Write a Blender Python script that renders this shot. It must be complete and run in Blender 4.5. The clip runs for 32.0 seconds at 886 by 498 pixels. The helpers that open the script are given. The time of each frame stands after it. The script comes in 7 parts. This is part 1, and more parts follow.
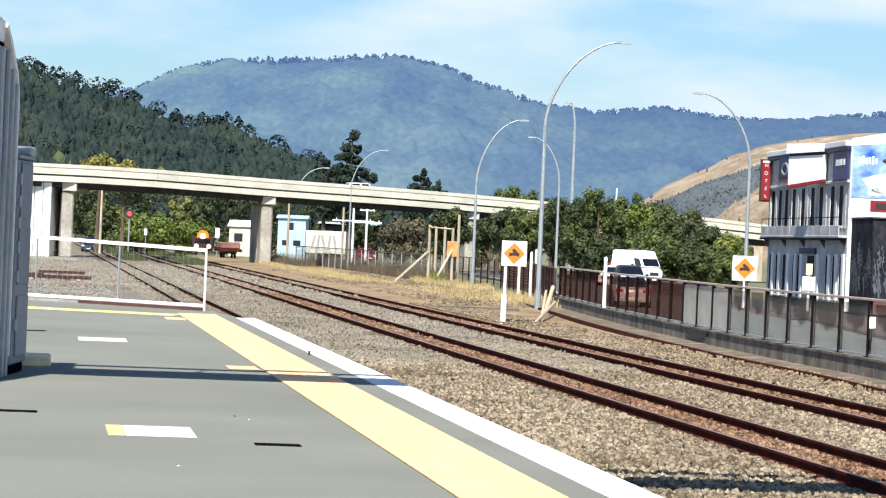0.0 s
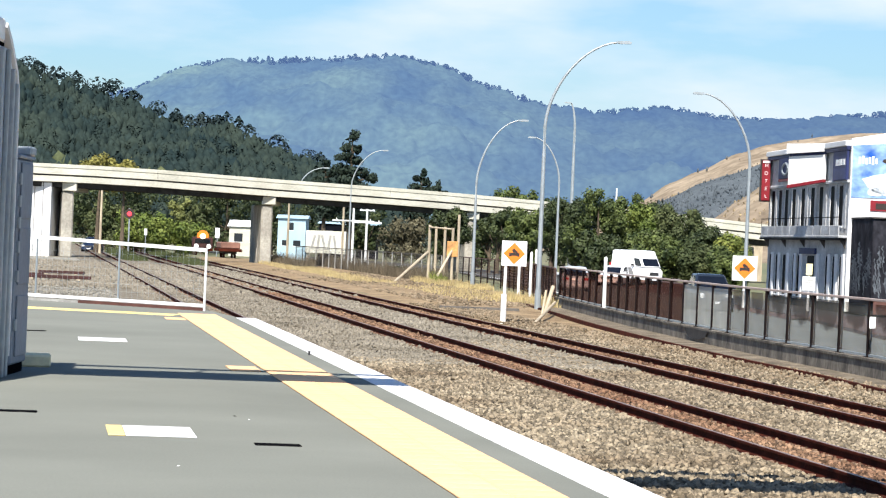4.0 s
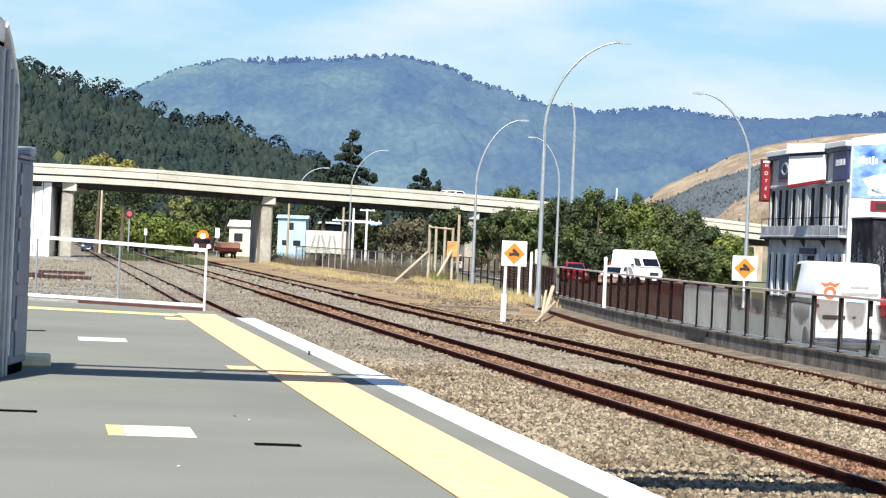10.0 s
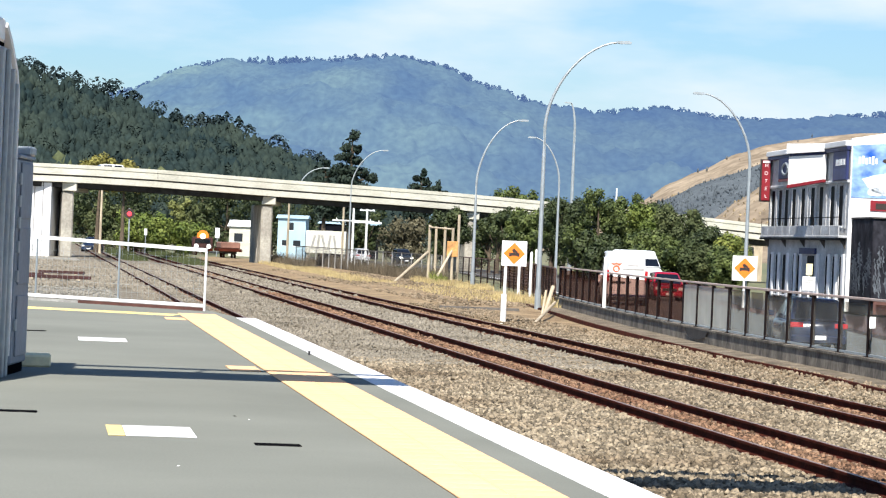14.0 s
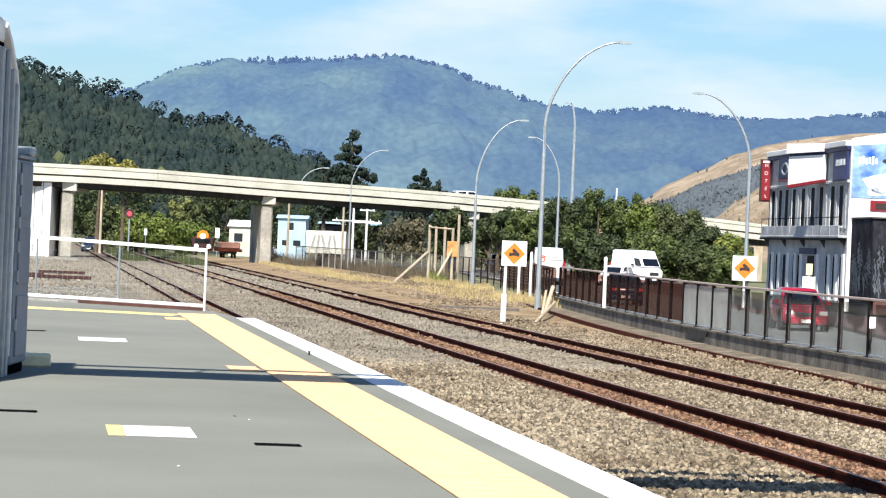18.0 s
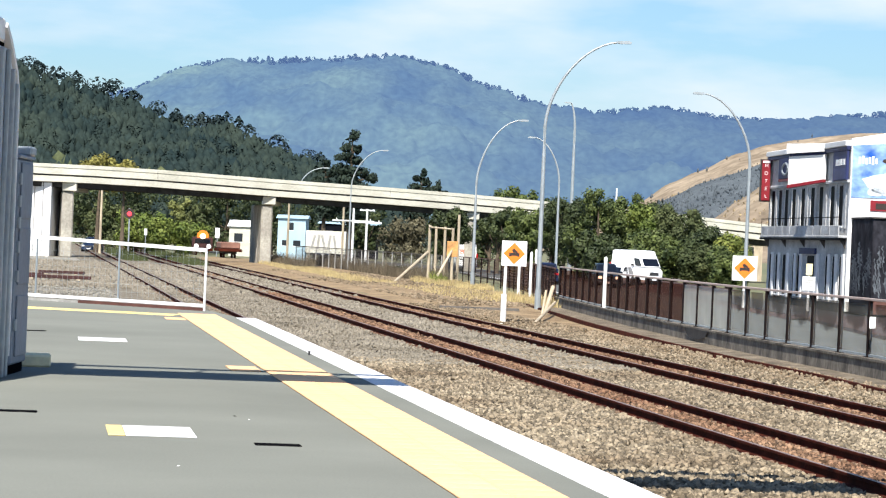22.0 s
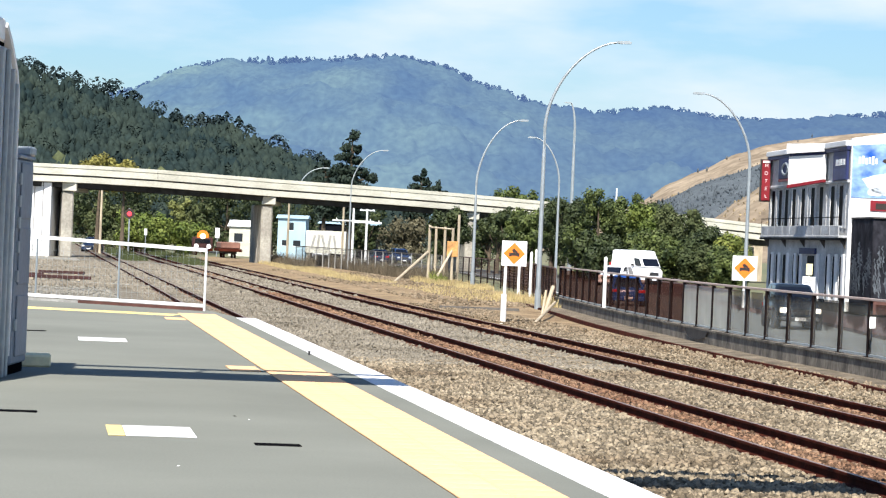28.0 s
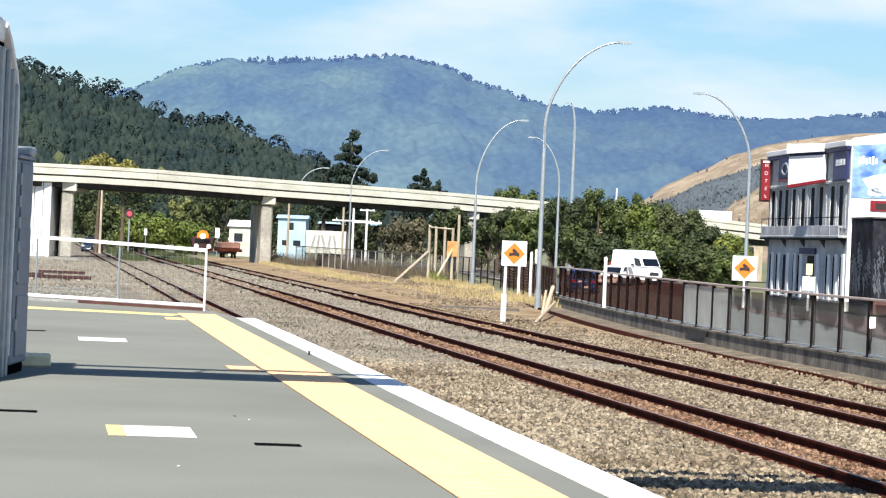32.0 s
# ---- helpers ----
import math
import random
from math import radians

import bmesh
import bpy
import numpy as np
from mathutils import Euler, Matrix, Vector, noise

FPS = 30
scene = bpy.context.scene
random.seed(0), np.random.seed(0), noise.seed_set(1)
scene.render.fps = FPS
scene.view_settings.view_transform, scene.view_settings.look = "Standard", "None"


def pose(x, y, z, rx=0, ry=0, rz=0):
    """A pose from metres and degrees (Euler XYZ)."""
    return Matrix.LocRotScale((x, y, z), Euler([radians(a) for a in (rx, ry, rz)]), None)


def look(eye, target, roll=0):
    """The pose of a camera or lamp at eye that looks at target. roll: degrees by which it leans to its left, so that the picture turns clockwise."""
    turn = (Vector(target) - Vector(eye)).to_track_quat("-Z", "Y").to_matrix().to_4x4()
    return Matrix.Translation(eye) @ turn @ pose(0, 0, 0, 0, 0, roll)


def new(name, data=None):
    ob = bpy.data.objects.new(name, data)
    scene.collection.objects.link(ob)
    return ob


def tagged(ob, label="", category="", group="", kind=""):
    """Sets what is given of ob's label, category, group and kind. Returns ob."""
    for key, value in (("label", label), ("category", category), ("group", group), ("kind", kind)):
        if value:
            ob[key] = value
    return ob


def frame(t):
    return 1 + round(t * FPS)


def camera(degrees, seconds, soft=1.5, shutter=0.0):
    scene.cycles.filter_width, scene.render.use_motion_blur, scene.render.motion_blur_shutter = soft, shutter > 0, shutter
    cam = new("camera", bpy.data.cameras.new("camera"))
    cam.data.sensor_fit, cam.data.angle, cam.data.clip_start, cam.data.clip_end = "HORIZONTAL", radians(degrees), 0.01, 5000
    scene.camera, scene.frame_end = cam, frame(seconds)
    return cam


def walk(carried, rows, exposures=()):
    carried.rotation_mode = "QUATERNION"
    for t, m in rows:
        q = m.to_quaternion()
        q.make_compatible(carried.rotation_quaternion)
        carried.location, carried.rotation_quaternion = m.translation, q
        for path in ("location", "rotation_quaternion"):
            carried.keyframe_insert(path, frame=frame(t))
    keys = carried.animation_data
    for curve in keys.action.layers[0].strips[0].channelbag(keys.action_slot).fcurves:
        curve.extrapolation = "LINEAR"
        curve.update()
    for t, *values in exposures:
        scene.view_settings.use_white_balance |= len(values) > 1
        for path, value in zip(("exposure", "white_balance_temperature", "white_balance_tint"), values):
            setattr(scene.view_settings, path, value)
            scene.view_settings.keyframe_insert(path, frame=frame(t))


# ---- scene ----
# ---------------------------------------------------------------- camera
cam = camera(17.82, 32.0, soft=1.2)
VIEW = pose(0, 0, 2.66, 90 - 0.1535, 0, 0) @ pose(0, 0, 0, 0, 0, 2.405)
walk(cam, [(0.0, VIEW), (32.0, VIEW)], exposures=[(0.0, 0.80), (32.0, 0.80)])

# ---------------------------------------------------------------- sky and sun
SUN_EL = radians(48)
SUN_AZ = radians(187)          # clockwise from +Y: behind the camera
world = bpy.data.worlds.new("sky")
scene.world = world
world.use_nodes = True
wn, wl = world.node_tree.nodes, world.node_tree.links
wn.clear()
sky = wn.new("ShaderNodeTexSky")
sky.sky_type = "NISHITA"
sky.sun_disc = False
sky.sun_elevation = SUN_EL
sky.sun_rotation = SUN_AZ
sky.air_density, sky.dust_density, sky.ozone_density = 1.0, 0.7, 1.6
wco = wn.new("ShaderNodeTexCoord")
wmap = wn.new("ShaderNodeMapping")
wmap.inputs["Scale"].default_value = (9.0, 9.0, 34.0)
wmap.inputs["Location"].default_value = (1.7, 0.4, 0.25)
wno = wn.new("ShaderNodeTexNoise")
wno.inputs["Scale"].default_value = 1.15
wno.inputs["Detail"].default_value = 7.0
wno.inputs["Roughness"].default_value = 0.5
wra = wn.new("ShaderNodeValToRGB")
wra.color_ramp.elements[0].position, wra.color_ramp.elements[1].position = 0.39, 0.67
wra.color_ramp.elements[0].color, wra.color_ramp.elements[1].color = (0.0, 0.0, 0.0, 1), (0.92, 0.92, 0.92, 1)
wtint = wn.new("ShaderNodeMix")
wtint.data_type, wtint.blend_type = "RGBA", "MULTIPLY"
wtint.inputs[0].default_value = 1.0
wtint.inputs[7].default_value = (0.785, 1.01, 1.26, 1)
wmix = wn.new("ShaderNodeMix")
wmix.data_type = "RGBA"
wmix.inputs[7].default_value = (7.55, 8.65, 9.55, 1)
wbg = wn.new("ShaderNodeBackground")
wbg.inputs["Strength"].default_value = 0.063
wout = wn.new("ShaderNodeOutputWorld")
wl.new(wco.outputs["Generated"], wmap.inputs["Vector"])
wl.new(wmap.outputs["Vector"], wno.inputs["Vector"])
wl.new(wno.outputs["Fac"], wra.inputs["Fac"])
wsep = wn.new("ShaderNodeSeparateXYZ")
wlow = wn.new("ShaderNodeMapRange")
wlow.inputs["From Min"].default_value, wlow.inputs["From Max"].default_value = 0.09, 0.36
wlow.inputs["To Min"].default_value, wlow.inputs["To Max"].default_value = 1.0, 0.0
wthin = wn.new("ShaderNodeMath")
wthin.operation = "MULTIPLY"
wl.new(wco.outputs["Generated"], wsep.inputs[0])
wl.new(wsep.outputs["Z"], wlow.inputs["Value"])
wl.new(wra.outputs["Color"], wthin.inputs[0])
wl.new(wlow.outputs["Result"], wthin.inputs[1])
wl.new(wthin.outputs[0], wmix.inputs[0])
wl.new(sky.outputs["Color"], wtint.inputs[6])
wl.new(wtint.outputs[2], wmix.inputs[6])
wl.new(wmix.outputs[2], wbg.inputs["Color"])
wl.new(wbg.outputs["Background"], wout.inputs["Surface"])

sun = new("sun", bpy.data.lights.new("sun", "SUN"))
sun.data.energy, sun.data.angle, sun.data.color = 5.0, radians(0.53), (1.0, 0.955, 0.88)
to_sun = Vector((math.sin(SUN_AZ) * math.cos(SUN_EL), math.cos(SUN_AZ) * math.cos(SUN_EL), math.sin(SUN_EL)))
sun.matrix_world = look(to_sun * 60, (0, 0, 0))


# ---------------------------------------------------------------- materials
def mat(name, col, rough=0.85, metal=0.0, var=0.25, scale=1.5, fine=30.0, bump=0.15, col2=None, spec=0.5, each=0.0, glow=None, stretch=(1, 1, 1), island=0.0):
    m = bpy.data.materials.new(name)
    m.use_nodes = True
    n, l = m.node_tree.nodes, m.node_tree.links
    b = n["Principled BSDF"]
    b.inputs["Roughness"].default_value = rough
    b.inputs["Metallic"].default_value = metal
    b.inputs["Specular IOR Level"].default_value = spec
    co = n.new("ShaderNodeTexCoord")
    mp = n.new("ShaderNodeMapping")
    mp.inputs["Scale"].default_value = stretch
    l.new(co.outputs["Object"], mp.inputs["Vector"])
    big, small = n.new("ShaderNodeTexNoise"), n.new("ShaderNodeTexNoise")
    for t, s, d in ((big, scale, 5.0), (small, fine, 3.0)):
        t.inputs["Scale"].default_value = s
        t.inputs["Detail"].default_value = d
        l.new(mp.outputs["Vector"], t.inputs["Vector"])
    c2 = col2 or tuple(min(1, c * (1 + var)) for c in col)
    c1 = col if col2 else tuple(c * (1 - var) for c in col)
    ramp = n.new("ShaderNodeValToRGB")
    ramp.color_ramp.elements[0].position, ramp.color_ramp.elements[1].position = 0.32, 0.68
    ramp.color_ramp.elements[0].color, ramp.color_ramp.elements[1].color = (*c1, 1), (*c2, 1)
    l.new(big.outputs["Fac"], ramp.inputs["Fac"])
    val = n.new("ShaderNodeMapRange")
    val.inputs["From Min"].default_value, val.inputs["From Max"].default_value = 0.3, 0.7
    val.inputs["To Min"].default_value, val.inputs["To Max"].default_value = 1 - var * 0.7, 1 + var * 0.7
    l.new(small.outputs["Fac"], val.inputs["Value"])
    mul = n.new("ShaderNodeMix")
    mul.data_type, mul.blend_type = "RGBA", "MULTIPLY"
    mul.inputs[0].default_value = 1.0
    l.new(ramp.outputs["Color"], mul.inputs[6])
    l.new(val.outputs["Result"], mul.inputs[7])
    out = mul.outputs[2]
    for amount, node, sock in ((each, "ShaderNodeObjectInfo", "Random"), (island, "ShaderNodeNewGeometry", "Random Per Island")):
        if amount:
            oi = n.new(node)
            mr = n.new("ShaderNodeMapRange")
            mr.inputs["To Min"].default_value, mr.inputs["To Max"].default_value = 1 - amount, 1 + amount
            l.new(oi.outputs[sock], mr.inputs["Value"])
            m2 = n.new("ShaderNodeMix")
            m2.data_type, m2.blend_type = "RGBA", "MULTIPLY"
            m2.inputs[0].default_value = 1.0
            l.new(out, m2.inputs[6])
            l.new(mr.outputs["Result"], m2.inputs[7])
            out = m2.outputs[2]
    l.new(out, b.inputs["Base Color"])
    if bump:
        bp = n.new("ShaderNodeBump")
        bp.inputs["Strength"].default_value = bump
        bp.inputs["Distance"].default_value = 0.02
        l.new(small.outputs["Fac"], bp.inputs["Height"])
        l.new(bp.outputs["Normal"], b.inputs["Normal"])
    if glow:
        b.inputs["Emission Color"].default_value = (*glow[0], 1)
        b.inputs["Emission Strength"].default_value = glow[1]
    return m


def glass(name, col, alpha, rough=0.06, spec=0.5):
    m = bpy.data.materials.new(name)
    m.use_nodes = True
    n, l = m.node_tree.nodes, m.node_tree.links
    b = n["Principled BSDF"]
    b.inputs["Base Color"].default_value = (*col, 1)
    b.inputs["Roughness"].default_value = rough
    b.inputs["Alpha"].default_value = alpha
    b.inputs["Specular IOR Level"].default_value = spec
    no = n.new("ShaderNodeTexNoise")
    no.inputs["Scale"].default_value = 1.3
    mr = n.new("ShaderNodeMapRange")
    mr.inputs["To Min"].default_value, mr.inputs["To Max"].default_value = alpha * 0.75, min(1, alpha * 1.25)
    co = n.new("ShaderNodeTexCoord")
    l.new(co.outputs["Object"], no.inputs["Vector"])
    l.new(no.outputs["Fac"], mr.inputs["Value"])
    l.new(mr.outputs["Result"], b.inputs["Alpha"])
    return m


M = {}
M["asphalt"] = mat("platform_asphalt", (0.196, 0.201, 0.174), 0.95, var=0.10, scale=0.35, fine=55, bump=0.10, spec=0.06)
M["road"] = mat("road_asphalt", (0.105, 0.108, 0.103), 0.95, var=0.18, scale=0.4, fine=30, bump=0.1, spec=0.1)
M["yellow_tile"] = mat("tactile_yellow", (0.88, 0.525, 0.285), 0.85, spec=0.1, var=0.07, scale=2.0, fine=22, bump=0.5, each=0.05)
M["white_paint"] = mat("white_line_paint", (0.78, 0.77, 0.76), 0.8, spec=0.1, var=0.10, scale=1.0, fine=18, bump=0.1)
M["yellow_paint"] = mat("yellow_line_paint", (0.78, 0.60, 0.24), 0.7, var=0.12, scale=1.3, fine=20)
M["pale_yellow"] = mat("pale_yellow_block_paint", (0.80, 0.69, 0.43), 0.8, var=0.10, scale=3.0, fine=16, spec=0.1)
M["black_gap"] = mat("dark_drain_slot", (0.006, 0.006, 0.007), 1.0, var=0.3, spec=0.0)
M["concrete"] = mat("concrete", (0.33, 0.32, 0.30), 0.9, var=0.22, scale=0.7, fine=14, bump=0.2)
M["pale_concrete"] = mat("pale_concrete", (0.465, 0.45, 0.375), 0.9, col2=(0.61, 0.59, 0.505), var=0.16, scale=0.45, fine=4, bump=0.15, spec=0.2, stretch=(1, 1, 2.5))
M["pier_concrete"] = mat("weathered_pier_concrete", (0.27, 0.25, 0.215), 0.95, col2=(0.50, 0.47, 0.40), var=0.25, scale=0.5, fine=6, bump=0.2, spec=0.15)
M["wall_concrete"] = mat("streaked_wall_concrete", (0.095, 0.084, 0.072), 0.95, col2=(0.25, 0.222, 0.185), var=0.42, scale=1.1, fine=7, bump=0.3, stretch=(1.2, 1.2, 0.8), spec=0.1)
M["dark_concrete"] = mat("weathered_dark_concrete", (0.092, 0.082, 0.075), 0.92, var=0.45, scale=0.9, fine=12, bump=0.25, stretch=(1.5, 1.5, 0.5))
M["ballast"] = mat("ballast_gravel", (0.125, 0.105, 0.078), 0.95, col2=(0.235, 0.205, 0.155), spec=0.2, var=0.5, scale=0.5, fine=11, bump=1.0)
M["stone"] = mat("ballast_stone", (0.155, 0.118, 0.078), 0.95, col2=(0.265, 0.22, 0.155), var=0.25, scale=0.35, fine=20, bump=0.2, island=0.65, spec=0.2)
M["dirt_stone"] = mat("dirty_verge_stone", (0.15, 0.112, 0.072), 0.95, col2=(0.26, 0.205, 0.14), var=0.25, scale=0.5, fine=20, bump=0.2, island=0.5, spec=0.2)
M["lamp_lit"] = mat("lit_headlamp_lens", (0.8, 0.78, 0.7), 0.2, var=0.03, glow=((1.0, 0.93, 0.75), 2.5))
M["grey_stone"] = mat("grey_ballast_stone", (0.165, 0.142, 0.108), 0.95, col2=(0.265, 0.235, 0.185), var=0.25, scale=0.35, fine=20, bump=0.2, island=0.20, spec=0.2)
M["rust_stone"] = mat("rusty_ballast_stone", (0.135, 0.070, 0.042), 0.95, col2=(0.225, 0.142, 0.088), var=0.25, scale=0.5, fine=20, bump=0.2, island=0.7, spec=0.2)
M["rust"] = mat("rusty_rail_steel", (0.058, 0.014, 0.008), 0.95, metal=0.0, spec=0.08, var=0.35, scale=2.0, fine=25, bump=0.2)
M["rail_top"] = mat("worn_rail_head", (0.30, 0.22, 0.18), 0.5, metal=0.5, var=0.15, scale=3)
M["sleeper"] = mat("stained_concrete_sleeper", (0.20, 0.13, 0.085), 0.95, var=0.35, scale=3, fine=25, bump=0.3, each=0.2)
M["yard_stone"] = mat("pale_yard_stone", (0.20, 0.185, 0.155), 0.95, col2=(0.285, 0.265, 0.22), var=0.15, scale=0.35, fine=20, bump=0.2, island=0.14, spec=0.2)
M["yard"] = mat("grey_yard_gravel", (0.185, 0.17, 0.14), 0.95, col2=(0.285, 0.265, 0.215), var=0.4, scale=0.35, fine=7, bump=0.6)
M["verge"] = mat("dry_verge_soil", (0.17, 0.115, 0.066), 0.95, col2=(0.34, 0.25, 0.145), spec=0.2, var=0.45, scale=0.6, fine=5, bump=0.7)
M["plain"] = mat("far_ground", (0.10, 0.12, 0.055), 0.95, col2=(0.20, 0.18, 0.10), var=0.3, scale=0.03, fine=0.8, bump=0.3)
M["dry_grass"] = mat("dry_grass", (0.29, 0.220, 0.105), 0.8, col2=(0.50, 0.405, 0.19), var=0.2, scale=0.5, fine=10, bump=0, island=0.3)
M["apron"] = mat("dirty_concrete_apron", (0.165, 0.135, 0.098), 0.95, var=0.5, scale=1.3, fine=7, bump=0.4, spec=0.2)
M["galv"] = mat("galvanised_steel", (0.33, 0.365, 0.385), 0.5, metal=0.35, var=0.12, scale=1.5, fine=12, bump=0.05)
M["grey_steel"] = mat("grey_painted_steel", (0.19, 0.225, 0.275), 0.55, metal=0.1, var=0.14, scale=1.0, fine=16, bump=0.08)
M["white_steel"] = mat("white_painted_steel", (0.80, 0.80, 0.79), 0.5, var=0.07, scale=1.5, fine=12, bump=0.05)
M["black_steel"] = mat("dark_fence_steel", (0.010, 0.006, 0.006), 0.8, spec=0.1, var=0.3, scale=3, fine=20)
M["pale_cladding"] = mat("pale_blue_grey_cladding", (0.60, 0.65, 0.72), 0.45, metal=0.1, var=0.12, scale=1.2, fine=10, bump=0.06, stretch=(3, 3, 0.3))
M["brown_steel"] = mat("brown_fence_steel", (0.10, 0.04, 0.03), 0.6, var=0.3, scale=2, fine=20)
M["pink_rail"] = mat("faded_top_rail", (0.46, 0.36, 0.32), 0.6, var=0.2, scale=1.5, fine=14)
M["timber"] = mat("weathered_timber", (0.42, 0.35, 0.25), 0.85, var=0.25, scale=2.5, fine=22, bump=0.2, stretch=(1, 1, 0.2), each=0.12)
M["dark_timber"] = mat("dark_weathered_timber", (0.10, 0.09, 0.08), 0.9, var=0.25, scale=2.5, fine=22, bump=0.2)
def tinted(name, through_col, face_col, share):
    """Tinted acrylic: light passes through coloured, and a share is thrown back by its scuffed face."""
    m = mat(name, face_col, 0.5, var=0.4, scale=1.2, fine=9, bump=0, spec=0.1)
    n, l = m.node_tree.nodes, m.node_tree.links
    tr, mx, big = n.new("ShaderNodeBsdfTransparent"), n.new("ShaderNodeMixShader"), n.new("ShaderNodeMapRange")
    tr.inputs["Color"].default_value = (*through_col, 1)
    big.inputs["To Min"].default_value, big.inputs["To Max"].default_value = share * 0.6, share * 1.4
    l.new(n["Noise Texture"].outputs["Fac"], big.inputs["Value"])
    l.new(big.outputs["Result"], mx.inputs["Fac"])
    l.new(tr.outputs["BSDF"], mx.inputs[1])
    l.new(n["Principled BSDF"].outputs["BSDF"], mx.inputs[2])
    l.new(mx.outputs["Shader"], n["Material Output"].inputs["Surface"])
    return m


M["panel_brown"] = tinted("brown_tinted_panel", (0.70, 0.54, 0.48), (0.060, 0.026, 0.020), 0.22)


def scuffed(name):
    """Clear acrylic with a rounded dark grime patch under its top edge and a dusty lower half."""
    m = tinted(name, (0.9, 0.9, 0.88), (0.62, 0.62, 0.56), 0.09)
    n, l = m.node_tree.nodes, m.node_tree.links
    co, mp, ln, no = n.new("ShaderNodeTexCoord"), n.new("ShaderNodeMapping"), n.new("ShaderNodeVectorMath"), n.new("ShaderNodeTexNoise")
    mp.inputs["Location"].default_value = (-1.25 / 1.15, 0, -1.22 / 0.72)
    mp.inputs["Scale"].default_value = (1 / 1.15, 0, 1 / 0.72)
    ln.operation = "LENGTH"
    oi, sh, off = n.new("ShaderNodeObjectInfo"), n.new("ShaderNodeMath"), n.new("ShaderNodeMath")
    no.inputs["Scale"].default_value = 2.2
    sh.operation, off.operation = "MULTIPLY_ADD", "MULTIPLY_ADD"
    sh.inputs[1].default_value, off.inputs[1].default_value = 0.55, 0.35
    mr, mx = n.new("ShaderNodeMapRange"), n.new("ShaderNodeMix")
    mr.inputs["From Min"].default_value, mr.inputs["From Max"].default_value = 1.22, 1.42
    mx.data_type = "RGBA"
    mx.inputs[6].default_value, mx.inputs[7].default_value = (0.58, 0.56, 0.54, 1), (0.97, 0.97, 0.95, 1)
    l.new(co.outputs["Object"], mp.inputs["Vector"])
    l.new(co.outputs["Object"], no.inputs["Vector"])
    l.new(mp.outputs["Vector"], ln.inputs[0])
    l.new(no.outputs["Fac"], sh.inputs[0])
    l.new(ln.outputs["Value"], sh.inputs[2])
    l.new(oi.outputs["Random"], off.inputs[0])
    l.new(sh.outputs[0], off.inputs[2])
    l.new(off.outputs[0], mr.inputs["Value"])
    l.new(mr.outputs["Result"], mx.inputs[0])
    l.new(mx.outputs[2], n["Transparent BSDF"].inputs["Color"])
    return m


M["panel_clear"] = scuffed("scuffed_clear_panel")
M["panel_milky"] = glass("milky_scuffed_panel", (0.64, 0.64, 0.57), 0.42, 0.4, 0.1)
M["dark_path"] = mat("dark_footpath_asphalt", (0.045, 0.040, 0.040), 0.9, var=0.3, scale=0.6, fine=9, bump=0.1)
M["pane"] = mat("dark_window_glass", (0.02, 0.024, 0.03), 0.12, var=0.3, scale=0.8, bump=0, spec=0.6)
M["car_glass"] = mat("dark_car_glass", (0.006, 0.007, 0.010), 0.06, var=0.3, scale=0.8, bump=0, spec=1.0)
M["brown_paving"] = mat("brown_stained_paving", (0.055, 0.026, 0.020), 0.9, var=0.3, scale=0.8, fine=8, bump=0.15)
# girder concrete darkened in its colour for the shade under the deck
M["soffit"] = mat("shaded_soffit_concrete", (0.05, 0.048, 0.046), 0.95, var=0.3, spec=0.1)
M["leaf_gorse_green"] = mat("pale_olive_leaves", (0.075, 0.090, 0.030), 0.7, col2=(0.20, 0.21, 0.07), var=0.25, scale=0.4, fine=3, bump=0, island=0.3, spec=0.2)
M["leaf_gorse"] = mat("olive_yellow_leaves", (0.12, 0.115, 0.030), 0.7, col2=(0.26, 0.235, 0.065), var=0.25, scale=0.4, fine=3, bump=0, island=0.35, spec=0.2)
M["dim_pane"] = mat("unlit_window", (0.007, 0.008, 0.011), 0.5, var=0.3, scale=0.8, bump=0, spec=0.02)
M["weeds"] = mat("grey_brown_weeds", (0.06, 0.05, 0.035), 0.9, col2=(0.16, 0.13, 0.09), var=0.3, scale=0.6, fine=6, bump=0, island=0.4, spec=0.1)
M["leaf_dark"] = mat("dark_green_leaves", (0.012, 0.022, 0.010), 0.6, col2=(0.066, 0.084, 0.030), var=0.35, scale=1.0, fine=3, bump=0, island=0.16, spec=0.25)
M["leaf_mid"] = mat("mid_green_leaves", (0.016, 0.030, 0.011), 0.6, col2=(0.125, 0.155, 0.042), var=0.35, scale=1.0, fine=3, bump=0, island=0.16, spec=0.25)
M["leaf_light"] = mat("yellow_green_leaves", (0.07, 0.10, 0.022), 0.6, col2=(0.27, 0.28, 0.06), var=0.3, scale=0.7, fine=3, bump=0, island=0.16, spec=0.25)
M["leaf_bright"] = mat("bright_green_leaves", (0.045, 0.075, 0.016), 0.6, col2=(0.17, 0.205, 0.045), var=0.3, scale=0.6, fine=3, bump=0, island=0.16, spec=0.2)
M["leaf_olive"] = mat("dull_olive_leaves", (0.035, 0.050, 0.020), 0.7, col2=(0.105, 0.120, 0.048), var=0.25, scale=0.4, fine=3, bump=0, island=0.16, spec=0.2)
M["leaf_dun"] = mat("dull_grey_brown_leaves", (0.060, 0.055, 0.034), 0.8, col2=(0.145, 0.130, 0.080), var=0.25, scale=0.5, fine=3, bump=0, island=0.3, spec=0.15)
M["bark"] = mat("tree_bark", (0.10, 0.075, 0.05), 0.95, var=0.35, scale=3, fine=18, bump=0.5)
M["orange"] = mat("orange_sign_face", (0.82, 0.20, 0.012), 0.55, var=0.05, scale=3)
